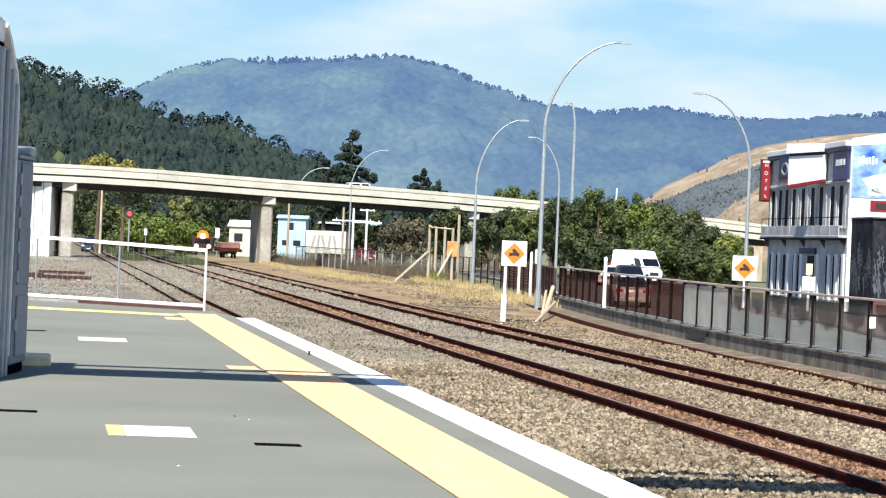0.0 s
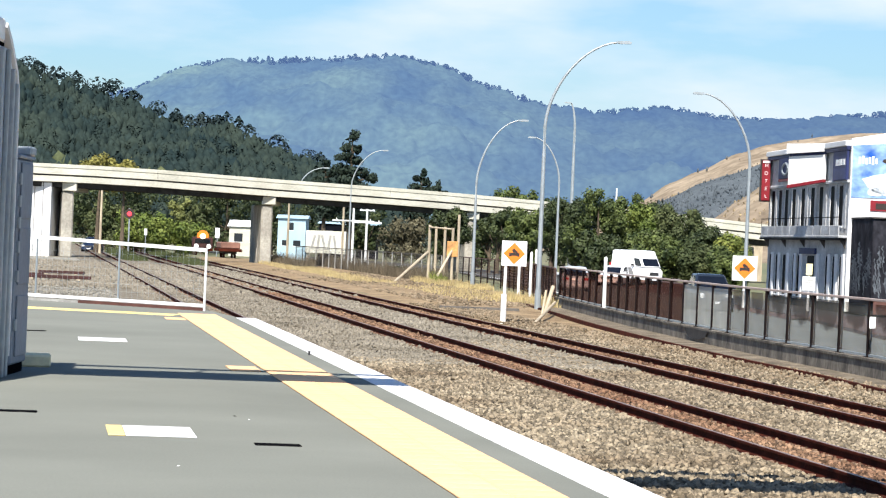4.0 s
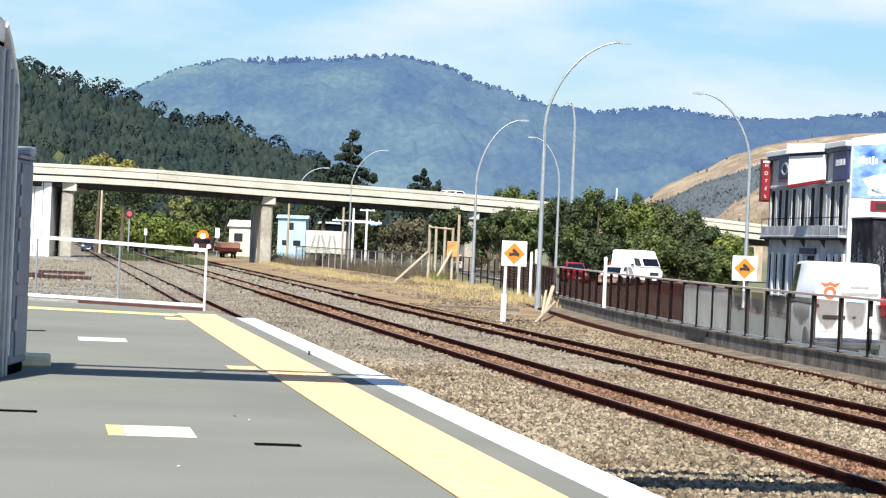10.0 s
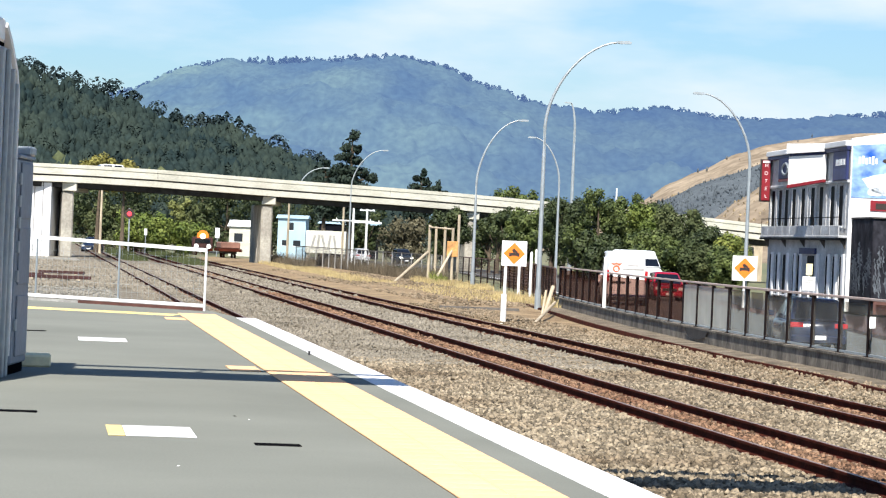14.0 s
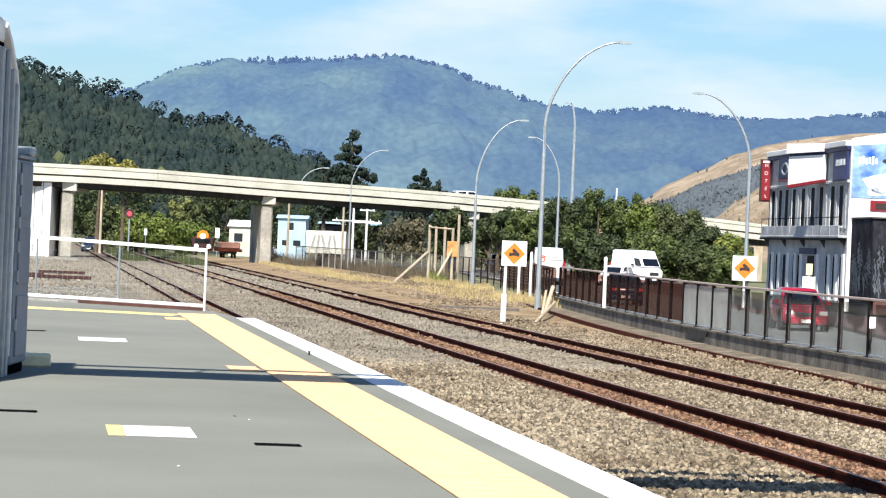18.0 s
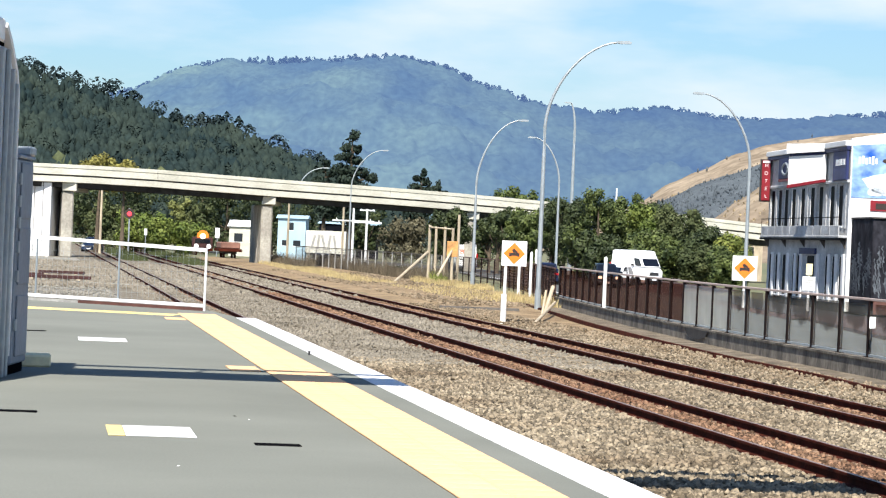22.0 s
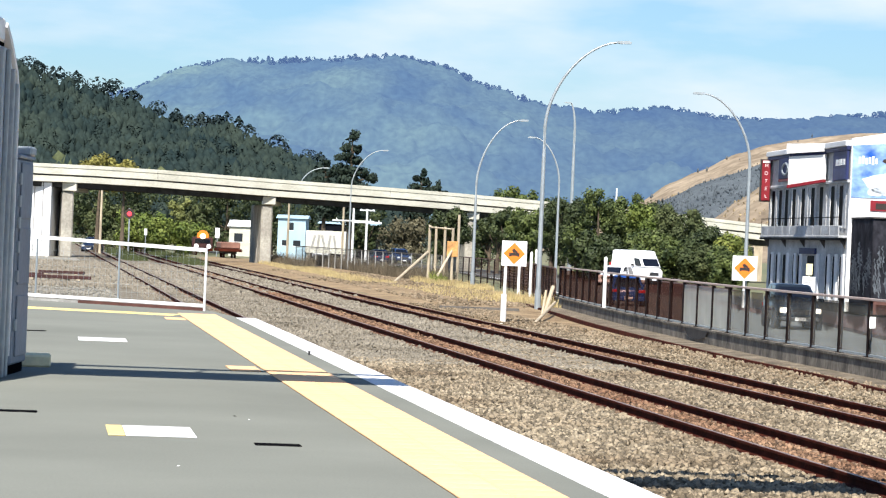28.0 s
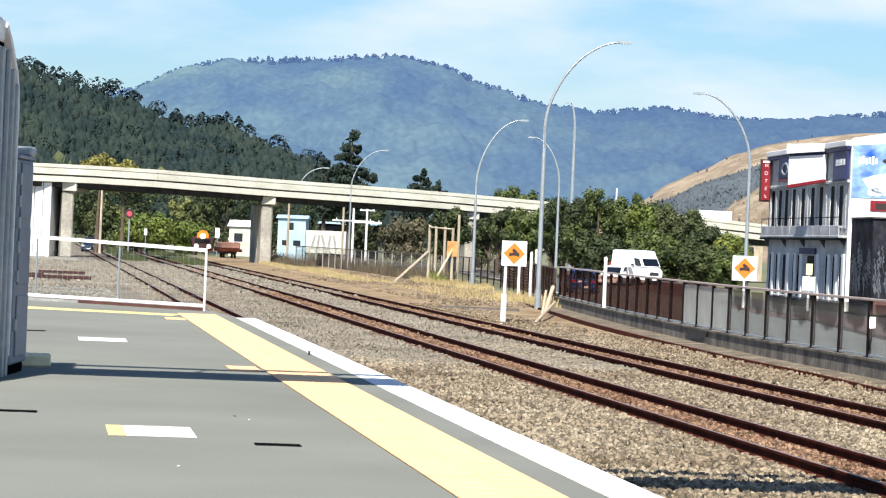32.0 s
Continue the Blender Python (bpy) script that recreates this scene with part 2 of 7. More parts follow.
M["black_paint"] = mat("black_sign_paint", (0.03, 0.018, 0.014), 0.6, var=0.2)
M["red_paint"] = mat("red_sign_face", (0.22, 0.008, 0.016), 0.5, var=0.12, scale=2)
M["grey_render"] = mat("grey_painted_render", (0.45, 0.455, 0.46), 0.9, var=0.25, scale=0.6, fine=7, bump=0.12, spec=0.15)
M["white_render"] = mat("white_painted_render", (0.76, 0.76, 0.76), 0.8, var=0.08, scale=0.5, fine=9, bump=0.1)
M["navy_paint"] = mat("navy_signboard_paint", (0.012, 0.02, 0.09), 0.6, var=0.2, scale=1.2)
M["blue_render"] = mat("pale_blue_boards", (0.37, 0.51, 0.60), 0.7, var=0.10, scale=0.7, fine=8)
M["tyre"] = mat("tyre_rubber", (0.018, 0.018, 0.018), 0.9, var=0.2)
M["rim"] = mat("alloy_rim", (0.45, 0.46, 0.47), 0.4, metal=0.6, var=0.1)
M["lamp_clear"] = mat("headlamp_lens", (0.75, 0.76, 0.75), 0.15, var=0.05, spec=0.8)
M["lamp_red"] = mat("tail_lamp_lens", (0.42, 0.01, 0.015), 0.2, var=0.1, spec=0.8)
M["plastic"] = mat("black_bumper_plastic", (0.03, 0.03, 0.032), 0.7, var=0.15)


# ---------------------------------------------------------------- mesh helpers
def link(name, bm, material, parent=None, label=""):
    me = bpy.data.meshes.new(name)
    bm.to_mesh(me)
    bm.free()
    for mm in (material if isinstance(material, (list, tuple)) else [material]):
        me.materials.append(mm)
    ob = new(name, me)
    if parent is not None:
        ob.parent = parent
    if label:
        tagged(ob, label)
    return ob


def part(name, bm, material, parent, label=""):
    return link(name, bm, material, parent, label)


def empty(name, m=None):
    e = new(name)
    e.empty_display_size = 0.2
    if m is not None:
        e.matrix_world = m
    return e


def box(bm, x0, x1, y0, y1, z0, z1, bevel=0.0):
    r = bmesh.ops.create_cube(bm, size=1, matrix=Matrix.Translation(((x0 + x1) / 2, (y0 + y1) / 2, (z0 + z1) / 2)) @ Matrix.Diagonal((abs(x1 - x0), abs(y1 - y0), abs(z1 - z0), 1)))
    if bevel:
        es = list({e for v in r["verts"] for e in v.link_edges})
        bmesh.ops.bevel(bm, geom=es, offset=bevel, segments=1, affect="EDGES")
    return bm


def rod(bm, a, b, r0, r1=None, seg=10):
    a, b = Vector(a), Vector(b)
    r1 = r0 if r1 is None else r1
    d = b - a
    m = Matrix.Translation((a + b) / 2) @ d.to_track_quat("Z", "Y").to_matrix().to_4x4()
    bmesh.ops.create_cone(bm, cap_ends=True, segments=seg, radius1=r0, radius2=r1, depth=d.length, matrix=m)
    return bm


def prism(bm, pts, axis, a, b):
    """Extrude a polygon pts (two coordinates) along axis from a to b."""
    def v3(p, w):
        return {"x": (w, p[0], p[1]), "y": (p[0], w, p[1]), "z": (p[0], p[1], w)}[axis]
    v0 = [bm.verts.new(v3(p, a)) for p in pts]
    v1 = [bm.verts.new(v3(p, b)) for p in pts]
    n = len(pts)
    bm.faces.new(v0[::-1])
    bm.faces.new(v1)
    for i in range(n):
        bm.faces.new((v0[i], v0[(i + 1) % n], v1[(i + 1) % n], v1[i]))
    bmesh.ops.recalc_face_normals(bm, faces=bm.faces)
    return bm


def tube(bm, pts, radii, seg=10):
    """A round bar along pts, with a radius at each."""
    rings = []
    for i, p in enumerate(pts):
        p = Vector(p)
        d = (Vector(pts[min(i + 1, len(pts) - 1)]) - Vector(pts[max(i - 1, 0)])).normalized()
        q = d.to_track_quat("Z", "Y").to_matrix()
        rings.append([bm.verts.new(p + q @ Vector((radii[i] * math.cos(6.28318 * k / seg), radii[i] * math.sin(6.28318 * k / seg), 0))) for k in range(seg)])
    for a, b in zip(rings, rings[1:]):
        for k in range(seg):
            bm.faces.new((a[k], a[(k + 1) % seg], b[(k + 1) % seg], b[k]))
    bm.faces.new(rings[0][::-1])
    bm.faces.new(rings[-1])
    return bm


def solid(name, verts, faces, material, parent=None, smooth=False):
    me = bpy.data.meshes.new(name)
    me.from_pydata(verts, [], faces)
    for mm in (material if isinstance(material, (list, tuple)) else [material]):
        me.materials.append(mm)
    if smooth:
        me.polygons.foreach_set("use_smooth", [True] * len(me.polygons))
    ob = new(name, me)
    if parent is not None:
        ob.parent = parent
    return ob


def strip(name, rows, material, parent=None):
    """A sheet from rows of equal length of points."""
    w = len(rows[0])
    verts = [p for r in rows for p in r]
    faces = [(i * w + j, i * w + j + 1, (i + 1) * w + j + 1, (i + 1) * w + j) for i in range(len(rows) - 1) for j in range(w - 1)]
    return solid(name, verts, faces, material, parent)


# the railway's own axes: x across the tracks to the right, y along them
RAIL = pose(0, 0, 0, 0, 0, 8.08)


def on_rail(n, s, z=0.0):
    return RAIL @ Vector((n, s, z))


# the centre of the lane that leads away, as (x, y) along the road
LANE = [(16.0, -400), (15.5, 0), (13.2, 45), (12.2, 60), (10.85, 78), (9.75, 92.5), (9.1, 115), (8.1, 168), (7.0, 200), (4.6, 230), (2.0, 262), (-6.8, 305), (-20, 350), (-45, 400), (-120, 480)]


def lane(y, off=0.0):
    """Place and heading (degrees) on the road at y, off metres to the right of the lane that leads away."""
    n = len(LANE)

    def slope(k):
        a, b = LANE[max(k - 1, 0)], LANE[min(k + 1, n - 1)]
        return (b[0] - a[0]) / (b[1] - a[1])

    def x_at(v):
        i = 0
        while i < n - 2 and v > LANE[i + 1][1]:
            i += 1
        (xa, ya), (xb, yb) = LANE[i], LANE[i + 1]
        h = yb - ya
        t = (v - ya) / h
        return xa * (2 * t**3 - 3 * t * t + 1) + xb * (3 * t * t - 2 * t**3) + h * (slope(i) * (t**3 - 2 * t * t + t) + slope(i + 1) * (t**3 - t * t))
    return x_at(y) + off, y, math.degrees(-math.atan((x_at(y + 0.5) - x_at(y - 0.5))))
# ---------------------------------------------------------------- ground, road, railway
tagged(strip("ground", [[(x, y, -0.10) for x in (-3500, -400, -60, 0, 60, 400, 3500)] for y in (-900, -100, 60, 300, 900, 4700)], M["plain"]), "flat valley ground with dry grass and soil", "ground", kind="structure")
yard = strip("yard", [[on_rail(n, s, -0.03 if n > 0 else -0.05 + 0.03 * math.sin(n * 1.7 + s)) for n in (-60, -45, -30, -20, -10, -4, 0.5, 3.4)] for s in range(20, 300, 10)], M["yard"])
tagged(yard, "grey gravel yard beside the railway", "ground", kind="structure")

bed = strip("ballast_bed", [[on_rail(n, s, z) for n, z in ((3.0, -0.01), (4.4, 0.0), (6.6, 0.0), (7.7, -0.03), (8.9, 0.0), (11.1, 0.0), (11.8, -0.03), (12.5, 0.0), (14.7, 0.0), (15.6, -0.09))] for s in range(-60, 420, 6)], M["ballast"])
tagged(bed, "pale brown crushed-stone ballast under the tracks", "ballast", kind="structure")
def far(s):
    return max(0.0, min(1.0, (s - 104) / 12))


verge = strip("verge", [[on_rail(n, s, z) for n, z in ((15.2, -0.07), (16.2, -0.05 + 0.06 * far(s) * math.sin(s * 0.21)), (18.0, -0.05 + far(s) * (0.07 + 0.06 * math.sin(s * 0.13 + 1))), (21, -0.06 + 0.06 * far(s)), (26, -0.07))] for s in range(20, 300, 4)], M["verge"])
tagged(verge, "dry brown verge of soil and straw", "ground", kind="structure")

ROAD_Y = [-400, -200, -60, 0, 30, 50, 60, 70, 80, 90, 100, 110, 120, 135, 150, 165, 180, 195, 210, 225, 240, 255, 270, 285, 300, 315, 330, 350, 375, 400, 440, 480]
road_rows = []
for y in ROAD_Y:
    rowp = []
    for off in (-1.95, 1.8, 5.6, 6.4):
        x, yy, h = lane(y, 0)
        c, sn = math.cos(radians(h)), math.sin(radians(h))
        rowp.append((x + off * c, yy + off * sn, 0.0))
    road_rows.append(rowp)
tagged(strip("road", road_rows, M["road"]), "grey asphalt two-lane road", "road", kind="structure")


def road_line(name, off, w, y0, y1, material, label, dash=0, gap=0):
    rows, y = [], y0
    verts, faces = [], []
    while y < y1:
        e = min(y + (dash or 6), y1)
        base = len(verts)
        for v in (y, e):
            x, yy, h = lane(v)
            c, sn = math.cos(radians(h)), math.sin(radians(h))
            for o in (off - w / 2, off + w / 2):
                verts.append((x + o * c, yy + o * sn, 0.006))
        faces.append((base, base + 1, base + 3, base + 2))
        y = e + gap
    return tagged(solid(name, verts, faces, material), label, "road marking", kind="structure")


road_line("edge_line", -1.55, 0.1, 20, 400, M["white_paint"], "white edge line of the road")
# brown paved forecourt between the road and the annex
court = []
for y, o in ((58, 4.4), (70, 4.4), (82, 4.6), (92, 5.0), (100, 5.4), (108, 5.8), (116, 6.15), (122, 6.19)):
    x, yy, h = lane(y)
    court.append([(x + a, yy, z) for a, z in ((o, 0.0), (o + 0.02, 0.12), (o + 0.15, 0.166), (13.5, 0.18), (13.6, -0.1))])
tagged(strip("forecourt", court, M["brown_paving"]), "brown stained paved forecourt with a kerb", "pavement", kind="structure")
bank = []
for y in (118, 130, 145, 160, 175, 190, 205, 220, 235, 250):
    x, yy, h = lane(y)
    bank.append([(x + a, yy, z) for a, z in ((5.45, 0.012), (5.7, 0.05), (6.15, 0.10))] if y < 170 else [(x + a, yy, z) for a, z in ((5.45, 0.012), (7.5, 0.15), (10.5, 0.4))])
tagged(strip("shoulder", bank, M["brown_paving"]), "dark brown dirt shoulder under the trees", "ground", kind="structure")
# footpath with a kerb in front of the hotel
kerb_rows = []
for y in (60, 80, 95, 110, 125, 140, 155, 170):
    x, yy, h = lane(y)
    kerb_rows.append([(x + o, yy, z) for o, z in ((6.2, 0.0), (6.22, 0.13), (6.4, 0.14), (9.5, 0.16), (9.6, -0.1))])
tagged(strip("pavement", kerb_rows, M["dark_path"]), "dark asphalt footpath with a kerb along the road", "pavement", kind="structure")


# rails and sleepers
def rail_bm(n, s0, s1):
    prof = [(-0.065, 0.0), (0.065, 0.0), (0.062, 0.018), (0.012, 0.035), (0.010, 0.112), (0.035, 0.124), (0.035, 0.150), (0.028, 0.158), (-0.028, 0.158), (-0.035, 0.150), (-0.035, 0.124), (-0.010, 0.112), (-0.012, 0.035), (-0.062, 0.018)]
    bm = bmesh.new()
    rings = []
    k = max(2, int((s1 - s0) / 8))
    for i in range(k + 1):
        s = s0 + (s1 - s0) * i / k
        rings.append([bm.verts.new((n + a, s, 0.005 + b)) for a, b in prof])
    m = len(prof)
    for a, b in zip(rings, rings[1:]):
        for j in range(m):
            f = bm.faces.new((a[j], b[j], b[(j + 1) % m], a[(j + 1) % m]))
            f.material_index = 1 if j == 7 else 0
    bm.faces.new(rings[0])
    bm.faces.new(rings[-1][::-1])
    bmesh.ops.recalc_face_normals(bm, faces=bm.faces)
    return bm


def sleeper_mesh():
    bm = bmesh.new()
    prism(bm, [(-0.12, -0.12), (0.12, -0.12), (0.10, 0.035), (-0.10, 0.035)], "x", -1.06, 1.06)
    for r in (-0.5685, 0.5685):
        for side in (-0.105, 0.105):
            box(bm, r + side - 0.035, r + side + 0.035, -0.06, 0.06, 0.03, 0.075)
    me = bpy.data.meshes.new("sleeper")
    bm.to_mesh(me)
    bm.free()
    me.materials.append(M["sleeper"])
    return me


SLEEPER = sleeper_mesh()


def track(n, label):
    e = empty("railway_track", RAIL)
    for r in (-0.5685, 0.5685):
        part("rail", rail_bm(n + r, -60, 420), [M["rust"], M["rail_top"]], e, "rusty steel rail with a worn bright head")
    return tagged(e, label, "railway track", "parallel railway tracks")


TRACKS = [track(5.5, "railway track beside the platform edge"), track(9.99, "rusty middle railway track on ballast"), track(13.55, "rusty railway track next to the roadside wall")]

# ---------------------------------------------------------------- platform
PZ = 1.11
platform = empty("platform", RAIL)
bm = bmesh.new()
prism(bm, [(-14, -30), (3.56, -30), (3.56, 52.4), (3.3, 55.7), (-14, 72.5)], "z", PZ - 0.45, PZ)
part("asphalt_surface", bm, M["asphalt"], platform)
bm = bmesh.new()
prism(bm, [(-13.9, -30), (3.5, -30), (3.5, 52.3), (3.25, 55.6), (-13.9, 72.4)], "z", -0.12, PZ - 0.451)
part("retaining_wall", bm, M["concrete"], platform)
k = 0
for i in range(42):
    s0 = -30 + i * 1.99
    if s0 < 51.5:
        bm = bmesh.new()
        box(bm, 3.562, 3.93, s0, min(s0 + 1.98, 52.5), PZ - 0.18, PZ + 0.004, 0.008)
        part("edge_stone", bm, M["white_paint"], platform, "white painted edge stone")
tagged(platform, "grey asphalt station platform with a white edge and yellow tactile strip", "platform", kind="structure")
bm = bmesh.new()
for q in ([(2.40, 51.3), (2.62, 52.3), (-9.6, 58.0), (-9.7, 56.6)],):
    prism(bm, q, "z", PZ, PZ + 0.006)
ob = link("yellow_end_line", bm, M["yellow_paint"])
ob.matrix_world = RAIL
tagged(ob, "yellow line painted across the platform end", "line marking", kind="structure")


def plate(name, n0, n1, s0, s1, z, material, label, category, turn=0.0):
    bm = bmesh.new()
    a, b = (n1 - n0) / 2, (s1 - s0) / 2
    box(bm, -a, a, -b, b, 0, z, 0.002)
    o = link(name, bm, material)
    o.matrix_world = RAIL @ pose((n0 + n1) / 2, (s0 + s1) / 2, PZ, 0, 0, turn)
    return tagged(o, label, category)
# ---------------------------------------------------------------- platform things
for s0, lab in ((21.2, "white inspection cover set in the asphalt"), (38.65, "white inspection cover set in the asphalt"), (56.5, "")):
    if s0 < 50:
        cov = empty("access_cover", RAIL @ pose(0.88, s0 + 0.5, PZ))
        bm = bmesh.new()
        box(bm, -0.20, 0.33, -0.5, 0.5, 0, 0.012, 0.004)
        part("cover_plate", bm, M["white_paint"], cov)
        bm = bmesh.new()
        box(bm, -0.33, -0.205, -0.5, 0.5, 0, 0.012, 0.004)
        part("cover_plate", bm, M["yellow_paint"] if s0 < 30 else M["white_paint"], cov, "yellowed end plate" if s0 < 30 else "")
        tagged(cov, lab, "cover", "covers in the platform")
for n0, s0 in ((-0.15, 23.6), (1.78, 20.75), (-0.05, 41.6), (1.9, 3.0)):
    tagged(plate("drain_slot", n0 - 0.17, n0 + 0.17, s0 - 0.09, s0 + 0.09, 0.008, M["black_gap"], "narrow dark drain slot in the asphalt", "drain"), group="drain slots")
for n0, s0 in ((2.33, 32.2), (2.36, 49.6)):
    tagged(plate("tactile_patch", n0 - 0.17, n0 + 0.17, s0 - 0.5, s0 + 0.5, 0.012, M["yellow_tile"], "yellow tactile patch beside the strip", "tactile tile"), group="tactile patches")
bm = bmesh.new()
box(bm, -0.19, 0.17, -0.3, 0.3, 0, 0.13, 0.02)
ob = link("kerb_block", bm, M["pale_yellow"])
ob.matrix_world = RAIL @ pose(-0.02, 31.3, PZ)
tagged(ob, "pale yellow painted concrete block on the platform", "block")

for x, y, r, lab in ((-1.70, 23.87, 0.016, "dark chewing gum spot on the asphalt"), (-1.68, 18.59, 0.010, "pale spot on the asphalt"), (-1.55, 23.5, 0.010, "pale spot on the asphalt")):
    o = link("gum_spot", rod(bmesh.new(), (0, 0, 0), (0, 0, 0.004), r, r * 0.8, 9), M["black_gap"] if "dark" in lab else M["white_paint"])
    o.matrix_world = pose(x, y, PZ + 0.001)
    tagged(o, lab, "spot", "spots on the platform")

peg = link("edge_peg", rod(bmesh.new(), (0, 0, 0), (0, 0, 0.05), 0.012, 0.016, 8), M["plastic"])
peg.matrix_world = pose(-1.67, 36.51, PZ + 0.012)
tagged(peg, "small dark peg standing on the platform edge", "peg")

# white fence across the platform end
f0, f1 = Vector((3.18, 55.1)), Vector((-9.5, 68.0))
fence_dir = (f1 - f0).normalized()
end_fence = empty("platform_fence", RAIL @ pose(3.18, 55.1, PZ, 0, 0, math.degrees(math.atan2(fence_dir.y, fence_dir.x))))
flen = (f1 - f0).length
bm = bmesh.new()
prism(bm, [(0, 1.15), (0, 1.22), (flen, 1.22 + 0.024 * flen), (flen, 1.15 + 0.024 * flen)], "y", -0.03, 0.03)
part("top_rail", bm, M["white_steel"], end_fence)
bm = bmesh.new()
box(bm, 0.02, flen, -0.03, 0.03, 0.065, 0.135, 0.01)
part("kick_board", bm, M["white_steel"], end_fence)
part("base_angle", box(bmesh.new(), 0.02, 3.4, -0.02, 0.04, 0.0, 0.06), M["brown_steel"], end_fence, "rusty brown base angle")
part("base_angle", box(bmesh.new(), 3.41, flen, -0.02, 0.04, 0.0, 0.05), M["concrete"], end_fence)
for i in range(8):
    x = i * 2.33
    bm = bmesh.new()
    w = 0.016 if i == 0 else 0.014
    box(bm, x - w, x + w, -w, w, 0, 1.16 + 0.024 * x)
    part("post", bm, M["white_steel"] if i == 0 else M["galv"], end_fence)
bm = bmesh.new()
for i in range(int(flen / 0.15)):
    box(bm, i * 0.15, i * 0.15 + 0.0025, -0.0012, 0.0012, 0.13, 1.15)
for k in range(1, 7):
    box(bm, 0, flen, -0.0012, 0.0012, 0.13 + k * 0.15, 0.1325 + k * 0.15)
part("wire_mesh", bm, M["galv"], end_fence)
tagged(end_fence, "white steel fence with wire mesh across the platform end", "fence")

# steel cabinets on the platform
cabinet = empty("equipment_cabinet", pose(-4.36, 28.80, PZ))
bm = bmesh.new()
box(bm, -1.2, 0, 0, 1.05, 0.1, 2.22, 0.02)
part("body", bm, M["grey_steel"], cabinet)
bm = bmesh.new()
box(bm, -1.17, -0.03, 0.03, 1.02, 0, 0.1)
part("plinth", bm, M["black_gap"], cabinet)
bm = bmesh.new()
box(bm, -1.25, 0.02, 0.0, 1.07, 2.22, 2.26, 0.01)
part("roof_cap", bm, M["grey_steel"], cabinet)
for a, b in ((0.08, 0.75), (0.82, 1.45), (1.5, 2.12)):
    bm = bmesh.new()
    box(bm, 0.0, 0.018, 0.2, 0.95, a + 0.1, b + 0.06, 0.008)
    part("door_panel", bm, M["grey_steel"], cabinet)
for z in (0.45, 0.95, 1.25, 1.5, 1.72, 1.95):
    bm = bmesh.new()
    box(bm, 0.0, 0.03, 0.06, 0.16, z, z + 0.12, 0.006)
    part("hinge", bm, M["galv"], cabinet)
bm = bmesh.new()
box(bm, -0.16, 0.03, 0.72, 1.05, 2.262, 2.36, 0.02)
part("lamp_box", bm, M["galv"], cabinet)
tagged(cabinet, "tall grey steel equipment cabinet with panelled doors", "cabinet")
tower = empty("clad_tower", pose(-4.40, 26.45, PZ))
CURVE = [(1.36, 3.50), (1.71, 3.34), (1.92, 3.21), (2.15, 3.06), (2.27, 2.90), (2.31, 2.70)]
part("body", prism(bmesh.new(), [(0, 0.22), (2.28, 0.22), (2.28, 2.68), (2.24, 2.86), (2.11, 3.01), (1.88, 3.16), (1.66, 3.28), (0, 3.28)], "x", -2.2, 0), M["pale_cladding"], tower)
part("plinth", box(bmesh.new(), -2.15, -0.06, 0.05, 2.24, 0, 0.22), M["black_gap"], tower)
part("shadow_gap", box(bmesh.new(), -2.15, -0.02, 0.05, 1.5, 3.281, 3.33), M["black_gap"], tower)
part("fascia", box(bmesh.new(), -2.24, 0.01, -0.04, 1.36, 3.33, 3.56, 0.02), M["white_steel"], tower, "white painted fascia")
part("curved_trim", prism(bmesh.new(), [(y, z + 0.02) for y, z in CURVE] + [(2.31, 0.2), (2.27, 0.2), (2.27, 2.70)] + [(y - 0.05, z - 0.03) for y, z in CURVE[::-1][1:]], "x", -0.25, 0.035), M["white_steel"], tower, "curved pale edge trim")
for y in (0.55, 1.1, 1.50, 1.82, 2.06):
    part("rib", box(bmesh.new(), 0.002, 0.045, y, y + 0.09, 0.0, 3.27 - max(0, y - 1.5) * 0.55, 0.01), M["galv"], tower)
tagged(tower, "grey metal-clad tower with vertical ribs and white fascia", "tower")

# footbridge above the platform, known by the band of shadow that it throws
fb = empty("footbridge", RAIL)
bm = bmesh.new()
box(bm, -9, 26, 23.92, 25.12, 7.7, 7.95)
part("deck", bm, M["concrete"], fb)
for s in (23.96, 25.04):
    part("handrail", box(bmesh.new(), -9, 26, s, s + 0.08, 8.66, 8.92), M["galv"], fb)
    for k in range(24):
        part("baluster", box(bmesh.new(), -8.9 + k * 1.5, -8.86 + k * 1.5, s + 0.01, s + 0.06, 7.95, 8.66), M["galv"], fb)
for n0 in (-8.5, 25.5):
    bm = bmesh.new()
    box(bm, n0 - 0.3, n0 + 0.3, 24.5, 25.5, 0 if n0 > 0 else PZ, 7.7)
    part("pier", bm, M["concrete"], fb)
tagged(fb, "grey footbridge deck high above the platform and tracks", "footbridge")

# ---------------------------------------------------------------- roadside wall with panel fence
WALL = [(14.2, 20), (11.8, 35), (10.75, 50), (9.85, 62), (8.8, 70), (8.2, 76), (7.6, 83), (7.0, 90.5), (6.4, 99), (5.9, 109), (5.35, 119), (5.1, 124)]


def wall_x(y):
    for (xa, ya), (xb, yb) in zip(WALL, WALL[1:]):
        if ya <= y <= yb:
            return xa + (xb - xa) * (y - ya) / (yb - ya)
    return WALL[0][0]


def wall_curve(y):
    return (wall_x(max(20, y - 3)) + 2 * wall_x(y) + wall_x(min(124, y + 3))) / 4


